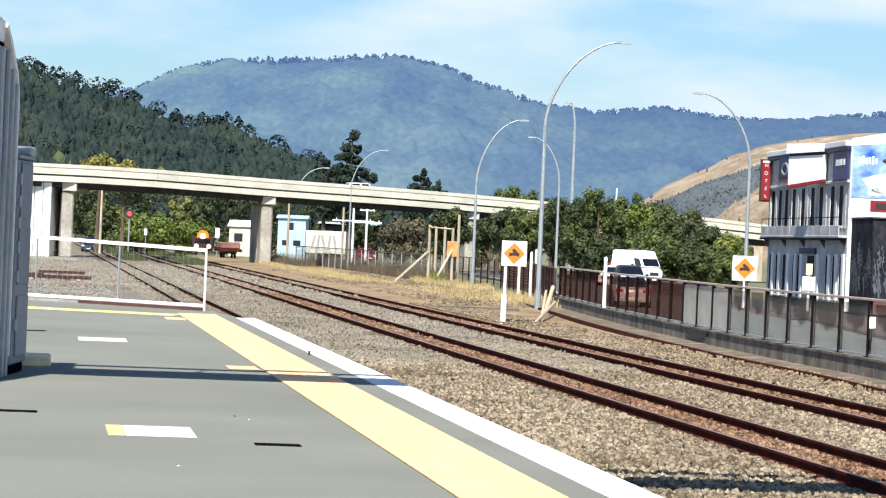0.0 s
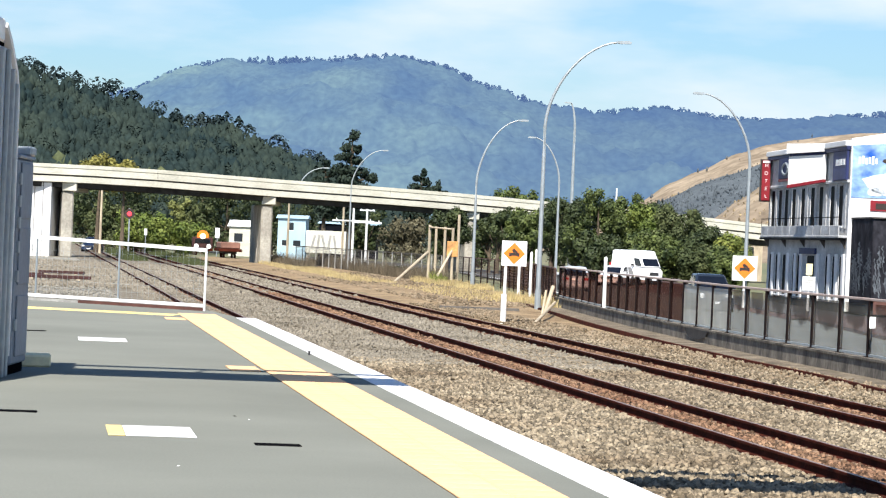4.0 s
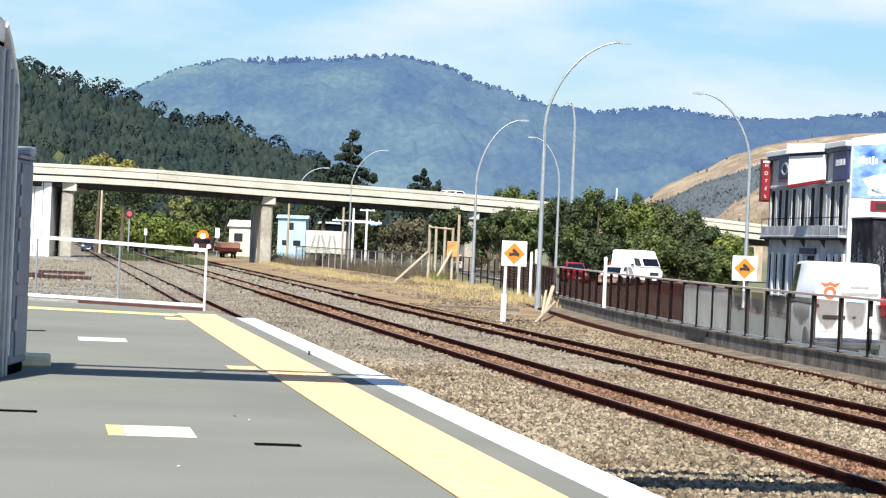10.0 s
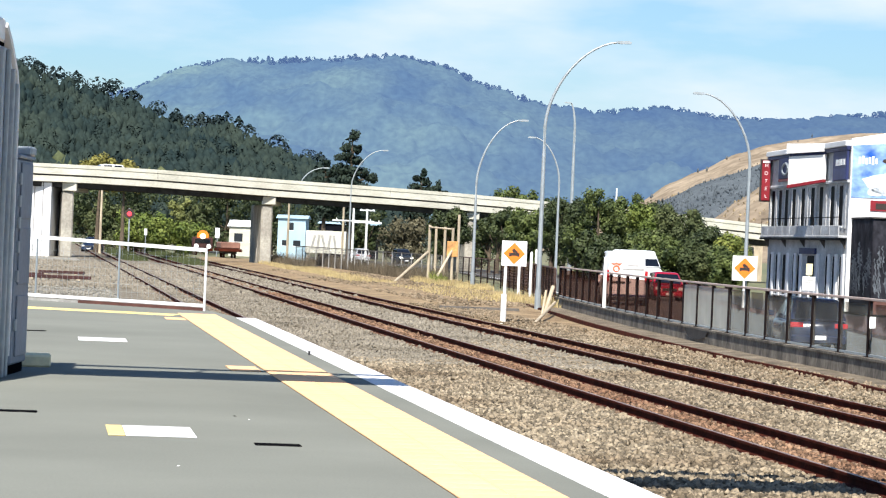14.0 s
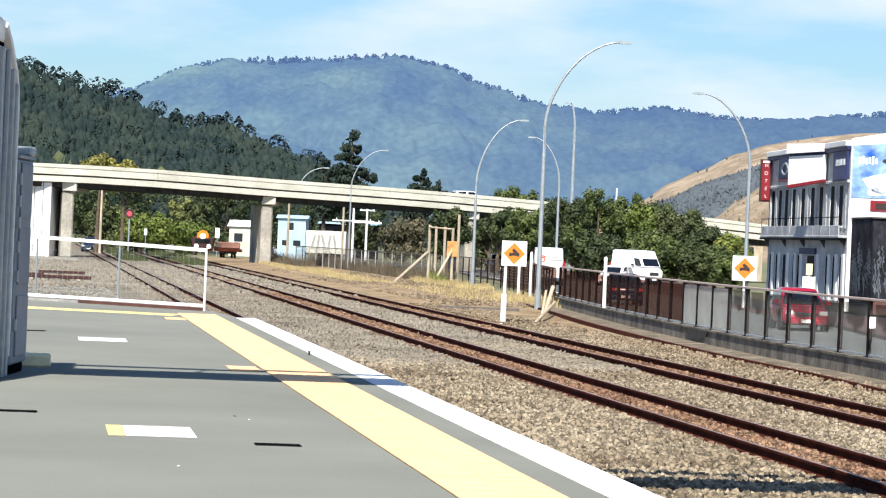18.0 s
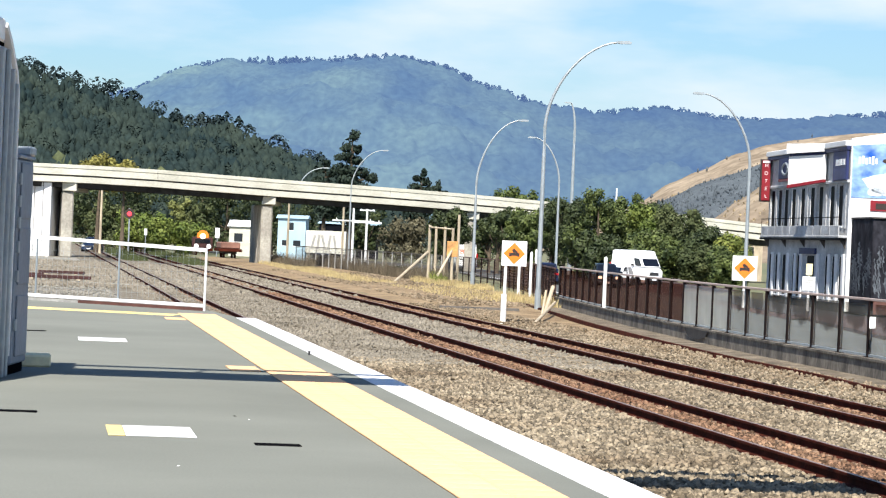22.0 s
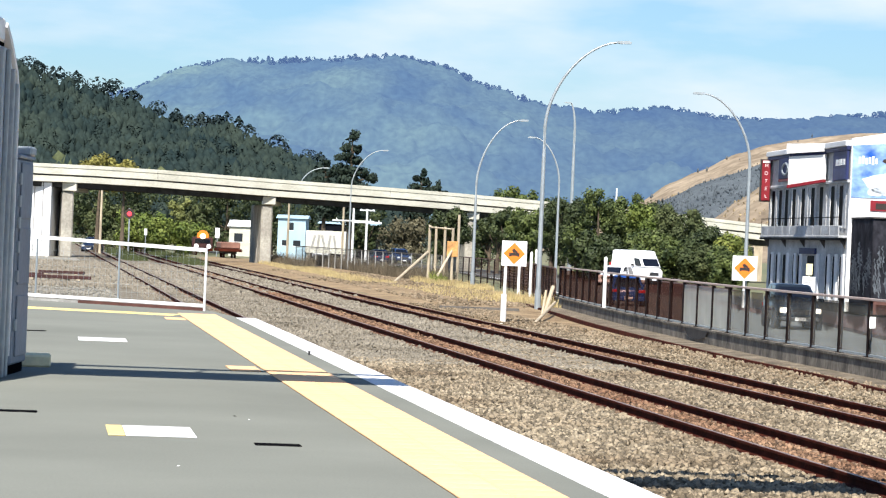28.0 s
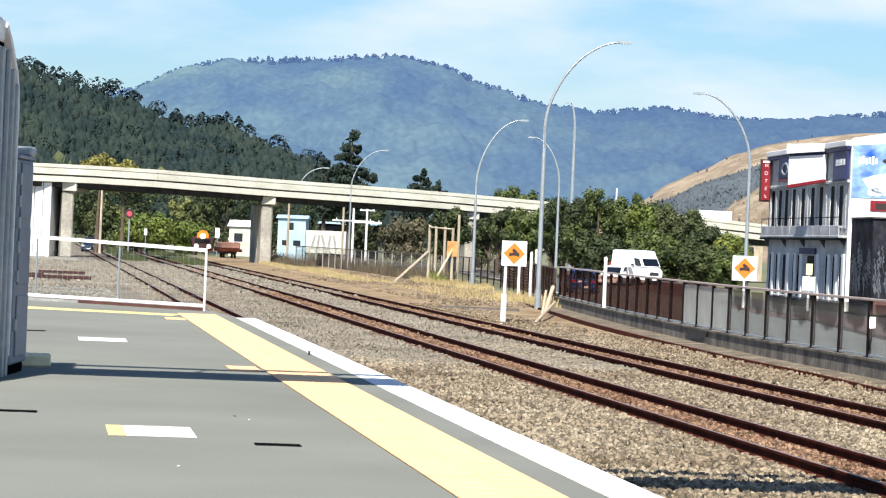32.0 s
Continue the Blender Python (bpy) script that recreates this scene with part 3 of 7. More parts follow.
ys = [20 + 2.0 * i for i in range(53)]
rw = empty("roadside_wall")
rows = [[(wall_curve(y) - 0.14, y, -0.1), (wall_curve(y) - 0.12, y, 0.40), (wall_curve(y) - 0.16, y, 0.405), (wall_curve(y) - 0.16, y, 0.46), (wall_curve(y) + 0.16, y, 0.46), (wall_curve(y) + 0.16, y, -0.1)] for y in ys]
o = strip("wall_body", rows, M["wall_concrete"], rw)
rows = [[(wall_curve(y) - 1.25, y, -0.12), (wall_curve(y) - 1.22, y, 0.01), (wall_curve(y) - 0.13, y, 0.04)] for y in ys]
o = strip("apron", rows, M["apron"], rw)
# dark strip added along the apron, drawing the shaded side of its step
rows = [[(wall_curve(y) - 1.42, y, -0.12), (wall_curve(y) - 1.40, y, 0.075), (wall_curve(y) - 1.30, y, 0.075), (wall_curve(y) - 1.28, y, -0.05)] for y in ys]
tagged(strip("edge_rail", rows, M["rust"], rw), "dark rust-coloured strip for the shaded step at the apron's edge")
tagged(o, "pale concrete apron at the wall's foot")
tagged(rw, "low dark stained concrete wall between railway and road", "wall", kind="structure")

panel_fence = empty("panel_fence")
posts = []
y = 36.0
while y < 123.5:
    posts.append(y)
    dx = wall_curve(y + 1) - wall_curve(y)
    y += 2.5 / math.hypot(1, dx)
bm0 = bmesh.new()
box(bm0, -0.05, 0.05, -0.05, 0.05, 0, 1.27, 0.008)
box(bm0, -0.09, 0.09, -0.09, 0.09, 0, 0.02)
post_ob = part("post", bm0, M["black_steel"], panel_fence)
post_me = post_ob.data
for i, y in enumerate(posts):
    head = math.degrees(-math.atan(wall_curve(y + 1) - wall_curve(y)))
    o = post_ob if i == 0 else new("post", post_me)
    o.parent = panel_fence
    o.matrix_local = pose(wall_curve(y), y, 0.46, 0, 0, head)
    if i + 1 < len(posts):
        y2 = posts[i + 1]
        a, b = Vector((wall_curve(y), y, 0.46)), Vector((wall_curve(y2), y2, 0.46))
        L = (b - a).length
        m = pose(a.x, a.y, a.z, 0, 0, math.degrees(math.atan2(b.y - a.y, b.x - a.x)))
        brown = y > 85.5
        bm = bmesh.new()
        box(bm, 0.06, L - 0.06, -0.006, 0.006, 0.08, 1.2)
        milky = not brown and y > 77.0
        o = part("panel", bm, M["panel_brown" if brown else "panel_milky" if milky else "panel_clear"], panel_fence, "brown tinted panel" if brown else "milky scuffed panel" if milky else "scuffed clear acrylic panel")
        o.matrix_local = m
        o.visible_shadow = False
        bm = bmesh.new()
        box(bm, 0, L, -0.04, 0.04, 1.27, 1.33, 0.01)
        o = part("top_rail", bm, M["pink_rail"], panel_fence)
        o.matrix_local = m
        bm = bmesh.new()
        box(bm, 0.05, L - 0.05, -0.025, 0.025, 0.02, 0.07)
        o = part("bottom_rail", bm, M["galv"], panel_fence)
        o.matrix_local = m
bm = bmesh.new()
box(bm, -0.07, 0.07, -0.01, 0.01, 0, 0.26, 0.01)
o = part("tag", bm, M["white_steel"], panel_fence, "small white tag")
o.matrix_local = pose(wall_curve(62.9) - 0.08, 62.9, 1.12)
# half-round patch, darker than the wall, hanging from below its coping
wy = [80.7 + 0.275 * i for i in range(15)]
verts, faces = [], []
for y in wy:
    k = 1 - ((y - 82.6) / 1.95) ** 2
    verts += [(wall_curve(y) - 0.166, y, 0.40), (wall_curve(y) - 0.166, y, 0.40 - 0.29 * math.sqrt(max(k, 0.01)))]
faces = [(2 * i, 2 * i + 1, 2 * i + 3, 2 * i + 2) for i in range(len(wy) - 1)]
o = solid("damp_stain", verts, faces, mat("darker_patch_concrete", (0.028, 0.025, 0.024), 0.9, var=0.35, scale=2), rw)
tagged(o, "dark half-round patch on the wall")
tagged(panel_fence, "roadside fence of dark posts and acrylic panels", "fence")


# ---------------------------------------------------------------- street lamps
def street_lamp(x, y, z0, straight, height, reach, side, label, r=0.11):
    e = empty("street_lamp", pose(x, y, z0))
    pts, rad = [], []
    for i in range(7):
        t = i / 6
        pts.append((0, 0, straight * t))
        rad.append(r * (1 - 0.35 * t))
    rise = height - straight
    for i in range(1, 13):
        t = radians(86) * i / 12
        pts.append((side * reach * (1 - math.cos(t)) ** 0.85, 0, straight + rise * math.sin(t)))
        rad.append(r * (0.65 - 0.3 * i / 12))
    bm = bmesh.new()
    tube(bm, pts, rad, 10)
    part("pole", bm, M["galv"], e)
    bm = bmesh.new()
    rod(bm, (0, 0, 0), (0, 0, 0.9), r * 1.25, r * 1.2, 10)
    part("base_sleeve", bm, M["galv"], e)
    hx, hz = pts[-1][0], pts[-1][2]
    bm = bmesh.new()
    prism(bm, [(-0.1, -0.03), (0.12, -0.06), (0.50, -0.05), (0.56, 0.0), (0.45, 0.06), (0.1, 0.05), (-0.1, 0.03)], "y", -0.12, 0.12)
    if side < 0:
        bmesh.ops.scale(bm, vec=(-1, 1, 1), verts=bm.verts)
        bmesh.ops.reverse_faces(bm, faces=bm.faces)
    bmesh.ops.translate(bm, verts=bm.verts, vec=(hx, 0, hz))
    part("lamp_head", bm, M["galv"], e)
    return tagged(e, label, "street lamp", "street lamps")


street_lamp(4.03, 117.6, -0.05, 7.7, 11.3, 3.1, 1, "tall galvanised street lamp with a long curved arm")
street_lamp(1.85, 170.4, 0, 6.3, 10.15, 2.6, 1, "galvanised street lamp with a curved arm beside the verge")
street_lamp(8.14, 203, 0, 7.3, 10.4, 1.95, -1, "galvanised street lamp curving over the road")
street_lamp(11.74, 262, 0, 13.6, 16.0, 0.5, -1, "tall galvanised street lamp above the bushes", 0.19)
street_lamp(14.74, 137.5, 0.14, 7.0, 10.25, 2.5, -1, "slender galvanised street lamp on the hotel footpath")


# ---------------------------------------------------------------- works signs
def works_sign(x, y, size, zb, label, post2=None):
    e = empty("works_sign", pose(x, y, 0))
    h = size / 2
    bm = bmesh.new()
    box(bm, -h, h, -0.015, 0.015, zb, zb + size, 0.006)
    part("board", bm, M["white_steel"], e)
    d = 0.43 * size
    c = zb + h
    bm = bmesh.new()
    prism(bm, [(0, c - d), (d, c), (0, c + d), (-d, c)], "y", -0.022, -0.016)
    part("diamond", bm, M["orange"], e, "orange diamond warning face")
    bm = bmesh.new()
    prism(bm, [(a * size, c + b * size) for a, b in ((-0.20, -0.12), (-0.13, -0.12), (-0.11, -0.09), (0.11, -0.09), (0.13, -0.12), (0.20, -0.12), (0.21, 0.03), (-0.21, 0.03))], "y", -0.028, -0.023)
    prism(bm, [(a * size, c + b * size) for a, b in ((-0.10, 0.13), (-0.02, 0.20), (0.15, 0.06), (0.13, 0.035), (-0.04, 0.035))], "y", -0.028, -0.023)
    part("symbol", bm, M["black_paint"], e, "black machine symbol")
    bm = bmesh.new()
    rod(bm, (-0.32 * size if post2 else 0, 0.06, -0.08), (-0.32 * size if post2 else 0, 0.06, zb + size * 0.9), 0.055, None, 10)
    part("post", bm, M["white_steel"], e)
    if post2:
        bm = bmesh.new()
        rod(bm, (-0.34 * size, 0.03, -0.08), (-0.34 * size, 0.03, 0.95), 0.10, None, 10)
        part("post_sleeve", bm, M["white_steel"], e)
    return tagged(e, label, "road sign", "works signs")


works_sign(2.44, 96.5, 0.86, 1.92, "white works sign with an orange diamond beside the track", True)
works_sign(14.6, 136.5, 1.2, 1.37, "white works sign with an orange diamond by the road")
for x, y, h in ((3.95, 145, 1.75), (4.35, 138.5, 2.3), (5.3, 160, 2.4)):
    bm = bmesh.new()
    rod(bm, (0, 0, -0.1), (0, 0, h), 0.075, 0.07, 10)
    rod(bm, (0, 0, h), (0, 0, h + 0.04), 0.07, 0.03, 10)
    o = link("marker_post", bm, M["white_steel"])
    o.matrix_world = pose(x, y, 0)
    tagged(o, "white painted marker post", "post", "marker posts")
bm = bmesh.new()
rod(bm, (0, 0, 0), (0, 0, 1.85), 0.07, 0.065, 10)
rod(bm, (0, 0, 1.85), (0, 0, 1.89), 0.065, 0.03, 10)
o = link("marker_post", bm, M["white_steel"])
o.matrix_world = pose(wall_curve(104.5) - 0.09, 104.5, 0.455)
tagged(o, "white painted marker post on the wall", "post", "marker posts")
# loose timbers by the wall's end
for a, b, r in (((4.05, 110.0, -0.08), (4.37, 110.7, 1.08), 0.085), ((3.27, 97.0, 0.0), (4.46, 110.2, 0.47), 0.06), ((3.99, 111.0, -0.08), (4.13, 111.3, 0.91), 0.055)):
    bm = bmesh.new()
    rod(bm, a, b, r, r * 0.9, 8)
    tagged(link("loose_pole", bm, M["timber"]), "pale weathered timber pole leaning by the wall", "timber", "loose poles")
bm = bmesh.new()
box(bm, -1.6, 1.6, -0.1, 0.1, 0, 0.12, 0.01)
o = link("old_sleeper", bm, M["dark_timber"])
o.matrix_world = pose(1.55, 113.0, -0.02, 0, 0, 4)
tagged(o, "grey weathered timber sleeper lying on the verge", "timber")


# white notice on a post before the hotel
nb = empty("notice_board", pose(17.0, 131, 0.14))
part("post", rod(bmesh.new(), (0, 0, 0), (0, 0, 2.2), 0.06, None, 8), M["white_steel"], nb)
part("board", box(bmesh.new(), -0.30, 0.30, -0.09, -0.06, 0.95, 1.60, 0.01), M["white_steel"], nb)
for z in (1.15, 1.3, 1.42):
    part("text_bar", box(bmesh.new(), -0.2, 0.2, -0.096, -0.091, z, z + 0.04), M["concrete"], nb)
part("upper_plate", box(bmesh.new(), -0.15, 0.15, -0.09, -0.06, 1.66, 2.2, 0.01), mat("pale_yellow_plate", (0.75, 0.68, 0.40), 0.6, var=0.1), nb, "pale yellow upper plate")
tagged(nb, "white notice with a yellow plate on a post", "sign")
# ---------------------------------------------------------------- road overbridge
BR = [(-95, 228, 7.55), (-60, 234, 7.80), (-36, 240, 7.88), (-27, 244, 7.97), (-15.4, 250, 7.5), (-4.4, 256, 7.35), (8.1, 262, 6.85), (22, 268, 6.2), (45, 278, 4.6), (80, 292, 1.8)]
bridge = empty("overbridge")


def bridge_at(x):
    for (xa, ya, za), (xb, yb, zb) in zip(BR, BR[1:]):
        if xa <= x <= xb:
            t = (x - xa) / (xb - xa)
            return ya + (yb - ya) * t, za + (zb - za) * t
    return BR[-1][1], BR[-1][2]


def bridge_y(x):
    return sum(bridge_at(x + d)[0] for d in (-5, 0, 5)) / 3, sum(bridge_at(x + d)[1] for d in (-5, 0, 5)) / 3


bx = [-90 + 5 * i for i in range(34)]


def bridge_strip(name, prof, material, label=""):
    rows = []
    for x in bx:
        y, z = bridge_y(x)
        rows.append([(x, y + dy, z + dz) for dy, dz in prof])
    o = strip(name, rows, material, bridge)
    if label:
        tagged(o, label)
    return o


bridge_strip("parapet", [(0.30, -0.90), (0.30, 0.0), (-0.03, 0.0), (-0.03, -0.30), (0.05, -0.31), (0.05, -0.37), (-0.02, -0.38), (-0.02, -0.88), (0.30, -0.90)], M["pale_concrete"], "pale concrete parapet")
bridge_strip("parapet", [(8.75, -0.85), (8.75, 0.0), (9.0, 0.0), (9.0, -0.85), (8.75, -0.85)], M["pale_concrete"])
bridge_strip("deck", [(0.46, -1.27), (0.46, -1.42), (8.7, -1.42), (8.7, -1.27), (0.46, -1.27)], M["road"])
# dark backing: grime, and the parapet's shadow line put into the colour
bridge_strip("recess", [(0.33, -0.85), (0.33, -1.04)], M["dark_concrete"])
bridge_strip("edge_beam", [(0.10, -1.03), (-0.06, -1.04), (-0.06, -1.52), (0.2, -1.55), (0.45, -1.55), (0.45, -1.03), (0.10, -1.03)], M["pale_concrete"], "pale concrete edge beam")
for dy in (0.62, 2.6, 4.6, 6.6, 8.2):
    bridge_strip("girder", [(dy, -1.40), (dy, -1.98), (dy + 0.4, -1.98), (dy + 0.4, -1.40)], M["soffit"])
for px in (-32.2, -15.6, 2.6):
    y, z = bridge_y(px)
    bm = bmesh.new()
    box(bm, px - 0.62, px + 0.62, y + 0.35, y + 8.6, z - 2.3, z - 1.56, 0.06)
    part("pier_cap", bm, M["pale_concrete"], bridge)
    for k in range(3):
        bm = bmesh.new()
        box(bm, -0.50, 0.50, 0.6 + k * 2.75, 3.2 + k * 2.75, -0.1, z - 2.3, 0.12)
        o = part("pier", bm, M["pier_concrete"], bridge)
        o.matrix_local = pose(px, y, 0, 0, 0, 10.5)
y, z = bridge_y(-36)
bm = bmesh.new()
for i in range(5):
    box(bm, -37.2 + i * 0.72, -36.53 + i * 0.72, y + 1.2, y + 8, -0.1, z - 1.6, 0.05)
part("abutment", bm, M["white_render"], bridge, "white ribbed abutment wall")
for x in range(-85, 75, 20):
    y, z = bridge_y(x)
    bm = bmesh.new()
    box(bm, x - 0.04, x + 0.04, y - 0.012, y + 0.0, z - 0.80, z - 0.1)
    part("joint_strip", bm, M["dark_concrete"], bridge)
tagged(bridge, "pale concrete road overbridge on wall piers", "bridge")
for lx, top, reach in ((-13.3, 10.3, 2.2), (-8.4, 10.55, 2.8)):
    y, z = bridge_y(lx)
    street_lamp(lx if lx < -10 else lx * 0.96, y + 8.0 if lx < -10 else y - 12.0, z - 0.9 if lx < -10 else 0, 0.7 if lx < -10 else 7.02, (2.35 if lx < -10 else 10.23), reach if lx < -10 else 2.69, 1, "pale street lamp with a curved arm by the overbridge", 0.09)

# ---------------------------------------------------------------- hotel
hotel_dir = Vector((17.8 - 19.25, 155 - 135, 0)).normalized()
HOTEL = pose(19.25, 135, 0.12, 0, 0, math.degrees(math.atan2(hotel_dir.y, hotel_dir.x)))
# local x along the facade away from the near corner, local y into... the street side is +y
hotel = empty("hotel", HOTEL)
FL = 20.05
HH = 8.1
up_x = [1.74, 3.71, 6.41, 8.51, 10.97, 13.36, 15.36, 17.09, 19.1]
gr_x = [1.15, 2.75, 4.38, 11.4, 12.7, 15.37, 17.35, 19.2]
cuts = [(x - 0.52, x + 0.52, 4.1, 6.05) for x in up_x] + [(x - 0.46, x + 0.46, 0.5, 2.6) for x in gr_x] + [(7.4, 9.4, 0.02, 2.6)]


def wall_with_holes(bm, x0, x1, z0, z1, y0, y1, holes):
    xs = sorted({x0, x1, *[v for h in holes for v in h[:2]]})
    zs = sorted({z0, z1, *[v for h in holes for v in h[2:]]})
    for xa, xb in zip(xs, xs[1:]):
        for za, zb in zip(zs, zs[1:]):
            mx, mz = (xa + xb) / 2, (za + zb) / 2
            if not any(h[0] < mx < h[1] and h[2] < mz < h[3] for h in holes):
                box(bm, xa, xb, y0, y1, za, zb)
    bmesh.ops.remove_doubles(bm, verts=bm.verts, dist=0.0005)
    seen = {}
    for f in bm.faces:
        seen.setdefault(tuple(round(c, 3) for c in f.calc_center_median()), []).append(f)
    bmesh.ops.delete(bm, geom=[f for fs in seen.values() if len(fs) > 1 for f in fs], context="FACES_ONLY")


bm = bmesh.new()
wall_with_holes(bm, 0, FL, 0, HH, -0.35, 0, cuts)
part("street_wall", bm, M["grey_render"], hotel)
bm = bmesh.new()
prism(bm, [(0.0, 0), (-14, 0), (-14, 9.9), (-6, 9.4), (0.0, 8.27)], "x", -0.30, -0.001)
part("side_wall", bm, M["white_render"], hotel, "white side wall under a painted mural")
bm = bmesh.new()
box(bm, FL - 0.35, FL, -14, -0.36, 0, HH)
box(bm, 0.36, FL - 0.36, -14, -13.7, 0, HH)
part("rear_wall", bm, M["grey_render"], hotel)
bm = bmesh.new()
box(bm, 0.36, FL - 0.36, -13.69, -0.36, 7.1, 7.3)
part("roof", bm, M["concrete"], hotel)
for c in cuts:
    w = part("window", box(bmesh.new(), c[0], c[1], -0.06, -0.03, c[2], c[3]), M["dim_pane"], hotel)
    bm = bmesh.new()
    for a in (c[0], c[1] - 0.06):
        box(bm, a, a + 0.06, -0.029, -0.015, c[2], c[3])
    o = part("frame", bm, M["white_steel"], w)
    bm = bmesh.new()
    box(bm, c[0] - 0.08, c[1] + 0.08, 0.0, 0.03, c[2] - 0.12, c[2] - 0.01, 0.01)
    o = part("sill", bm, M["white_render"], w)
for i in range(len(up_x) + 1):
    bxx = [0.6, 2.75, 5.1, 7.45, 9.7, 12.2, 14.35, 16.2, 18.1, 19.85][i]
    part("pilaster", box(bmesh.new(), bxx - 0.22, bxx + 0.22, 0.002, 0.04, 3.95, 6.2, 0.01), M["grey_render"], hotel)
for z0, z1, d, mt in ((6.15, 6.30, 0.12, "grey_render"), (7.70, 7.90, 0.22, "navy_paint"), (7.90, 8.18, 0.28, "white_render")):
    part("cornice", box(bmesh.new(), -0.2, FL + 0.1, 0.0, d, z0, z1, 0.03), M[mt], hotel)
for x in (18.3, 16.45, 14.0, 12.02, 10.55, 6.3, 3.6, 1.95, 0.4):
    part("column", box(bmesh.new(), x - 0.26, x + 0.26, 0.002, 0.09, 0.36, 2.72, 0.02), M["white_render"], hotel)
# balcony with railing
part("plinth", box(bmesh.new(), 0, FL, 0.002, 0.05, -0.1, 0.36, 0.01), M["dark_concrete"], hotel)
part("balcony_floor", box(bmesh.new(), -0.1, FL + 0.1, 0.0, 0.45, 3.50, 3.62, 0.02), M["grey_render"], hotel)
for i in range(10):
    part("balustrade_panel", box(bmesh.new(), 0.02 + i * 2.0, 1.96 + i * 2.0, 0.37, 0.43, 3.62, 4.10, 0.01), M["grey_render"], hotel)
for i in range(11):
    part("rail_stanchion", box(bmesh.new(), 0.0 + i * 2.0, 0.03 + i * 2.0, 0.385, 0.415, 4.10, 4.48), M["black_steel"], hotel)
part("balcony_rail", box(bmesh.new(), -0.05, FL, 0.38, 0.42, 4.48, 4.52), M["black_steel"], hotel)
# near-black strip added to draw the shadow line under the balcony floor
part("balcony_shadow_strip", box(bmesh.new(), -0.1, FL + 0.1, 0.36, 0.47, 3.38, 3.495, 0.01), M["dim_pane"], hotel, "dark strip in place of the shadow under the balcony")
for x in (0.3, 5.0, 10.0, 15.0, 19.8):
    part("balcony_bracket", prism(bmesh.new(), [(0.01, 3.0), (0.01, 3.49), (0.34, 3.49)], "x", x - 0.05, x + 0.05), M["dark_concrete"], hotel)
# signboards
# the billboard stands out from the wall at an angle, its far end over the street
def wedge(z0, z1, near=(4.85, 0.12), tip=(7.0, 1.5), thick=0.12):
    """An upright slab from near to tip (local x, y), with its lower and upper heights at both ends."""
    bm = bmesh.new()
    d = (Vector(tip) - Vector(near)).normalized()
    nx, ny = d.y * thick, -d.x * thick
    lo = [bm.verts.new((x, y, z)) for x, y, z in ((near[0], near[1], z0[0]), (tip[0], tip[1], z0[1]), (tip[0] - nx, tip[1] - ny, z0[1]), (near[0] - nx, near[1] - ny, z0[0]))]
    hi = [bm.verts.new((v.co.x, v.co.y, z)) for v, z in zip(lo, (z1[0], z1[1], z1[1], z1[0]))]
    bm.faces.new(lo)
    bm.faces.new(hi)
    for k in range(4):
        bm.faces.new((lo[k], lo[(k + 1) % 4], hi[(k + 1) % 4], hi[k]))
    bmesh.ops.recalc_face_normals(bm, faces=bm.faces)
    return bm


sb = part("billboard", wedge((6.4, 6.09), (7.63, 7.52)), M["white_steel"], hotel, "large blank white angled billboard")
part("billboard_frame", wedge((6.26, 5.93), (6.396, 6.086), thick=0.2), M["red_paint"], sb)
part("billboard_band", wedge((7.634, 7.524), (7.77, 7.66), thick=0.08), M["navy_paint"], sb)
part("billboard_hood", wedge((7.774, 7.664), (8.17, 8.16), thick=0.3), M["white_render"], sb)
part("billboard_bracket", box(bmesh.new(), 6.75, 6.85, 0.0, 1.32, 6.9, 7.0), M["galv"], sb)
n1 = part("signboard", box(bmesh.new(), -0.15, 2.9, 0.06, 0.20, 6.28, 7.69, 0.02), M["navy_paint"], hotel, "navy signboard with white bars")
n2 = part("signboard", box(bmesh.new(), 12.5, 15.9, 0.30, 0.38, 6.6, 7.68, 0.02), M["navy_paint"], hotel, "navy signboard with a ring emblem")


def text_mesh(name, body, size, material, parent, m, extrude=0.01):
    cu = bpy.data.curves.new(name, "FONT")
    cu.body, cu.size, cu.extrude, cu.align_x, cu.align_y = body, size, extrude, "CENTER", "CENTER"
    tmp = bpy.data.objects.new(name, cu)
    me = bpy.data.meshes.new_from_object(tmp)
    bpy.data.objects.remove(tmp)
    me.materials.append(material)
    o = new(name, me)
    o.parent = parent
    o.matrix_local = m
    return o


for x in (0.45, 1.2, 1.95):
    part("sign_bar", box(bmesh.new(), x - 0.28, x + 0.28, 0.201, 0.22, 7.0, 7.3), M["white_steel"], n1)
part("lower_board", box(bmesh.new(), -0.1, 2.8, 0.201, 0.215, 6.32, 6.86), mat("dull_blue_board", (0.025, 0.04, 0.14), 0.6, var=0.25, scale=1.5), n1, "dull blue lower board")
bm = bmesh.new()
for i in range(16):
    a, b = 6.28318 * i / 16, 6.28318 * (i + 1) / 16
    rod(bm, (14.0 + 0.75 * math.cos(a), 0.39, 7.1 + 0.30 * math.sin(a)), (14.0 + 0.75 * math.cos(b), 0.39, 7.1 + 0.30 * math.sin(b)), 0.07, None, 6)
part("emblem", bm, M["galv"], n2)
part("red_band", box(bmesh.new(), 12.5, 15.9, 0.30, 0.39, 6.46, 6.59), M["red_paint"], n2)
bs = part("blade_sign", box(bmesh.new(), FL - 0.6, FL - 0.3, 0.14, 0.60, 5.5, 7.7, 0.03), M["red_paint"], hotel, "red vertical blade sign with white letters")
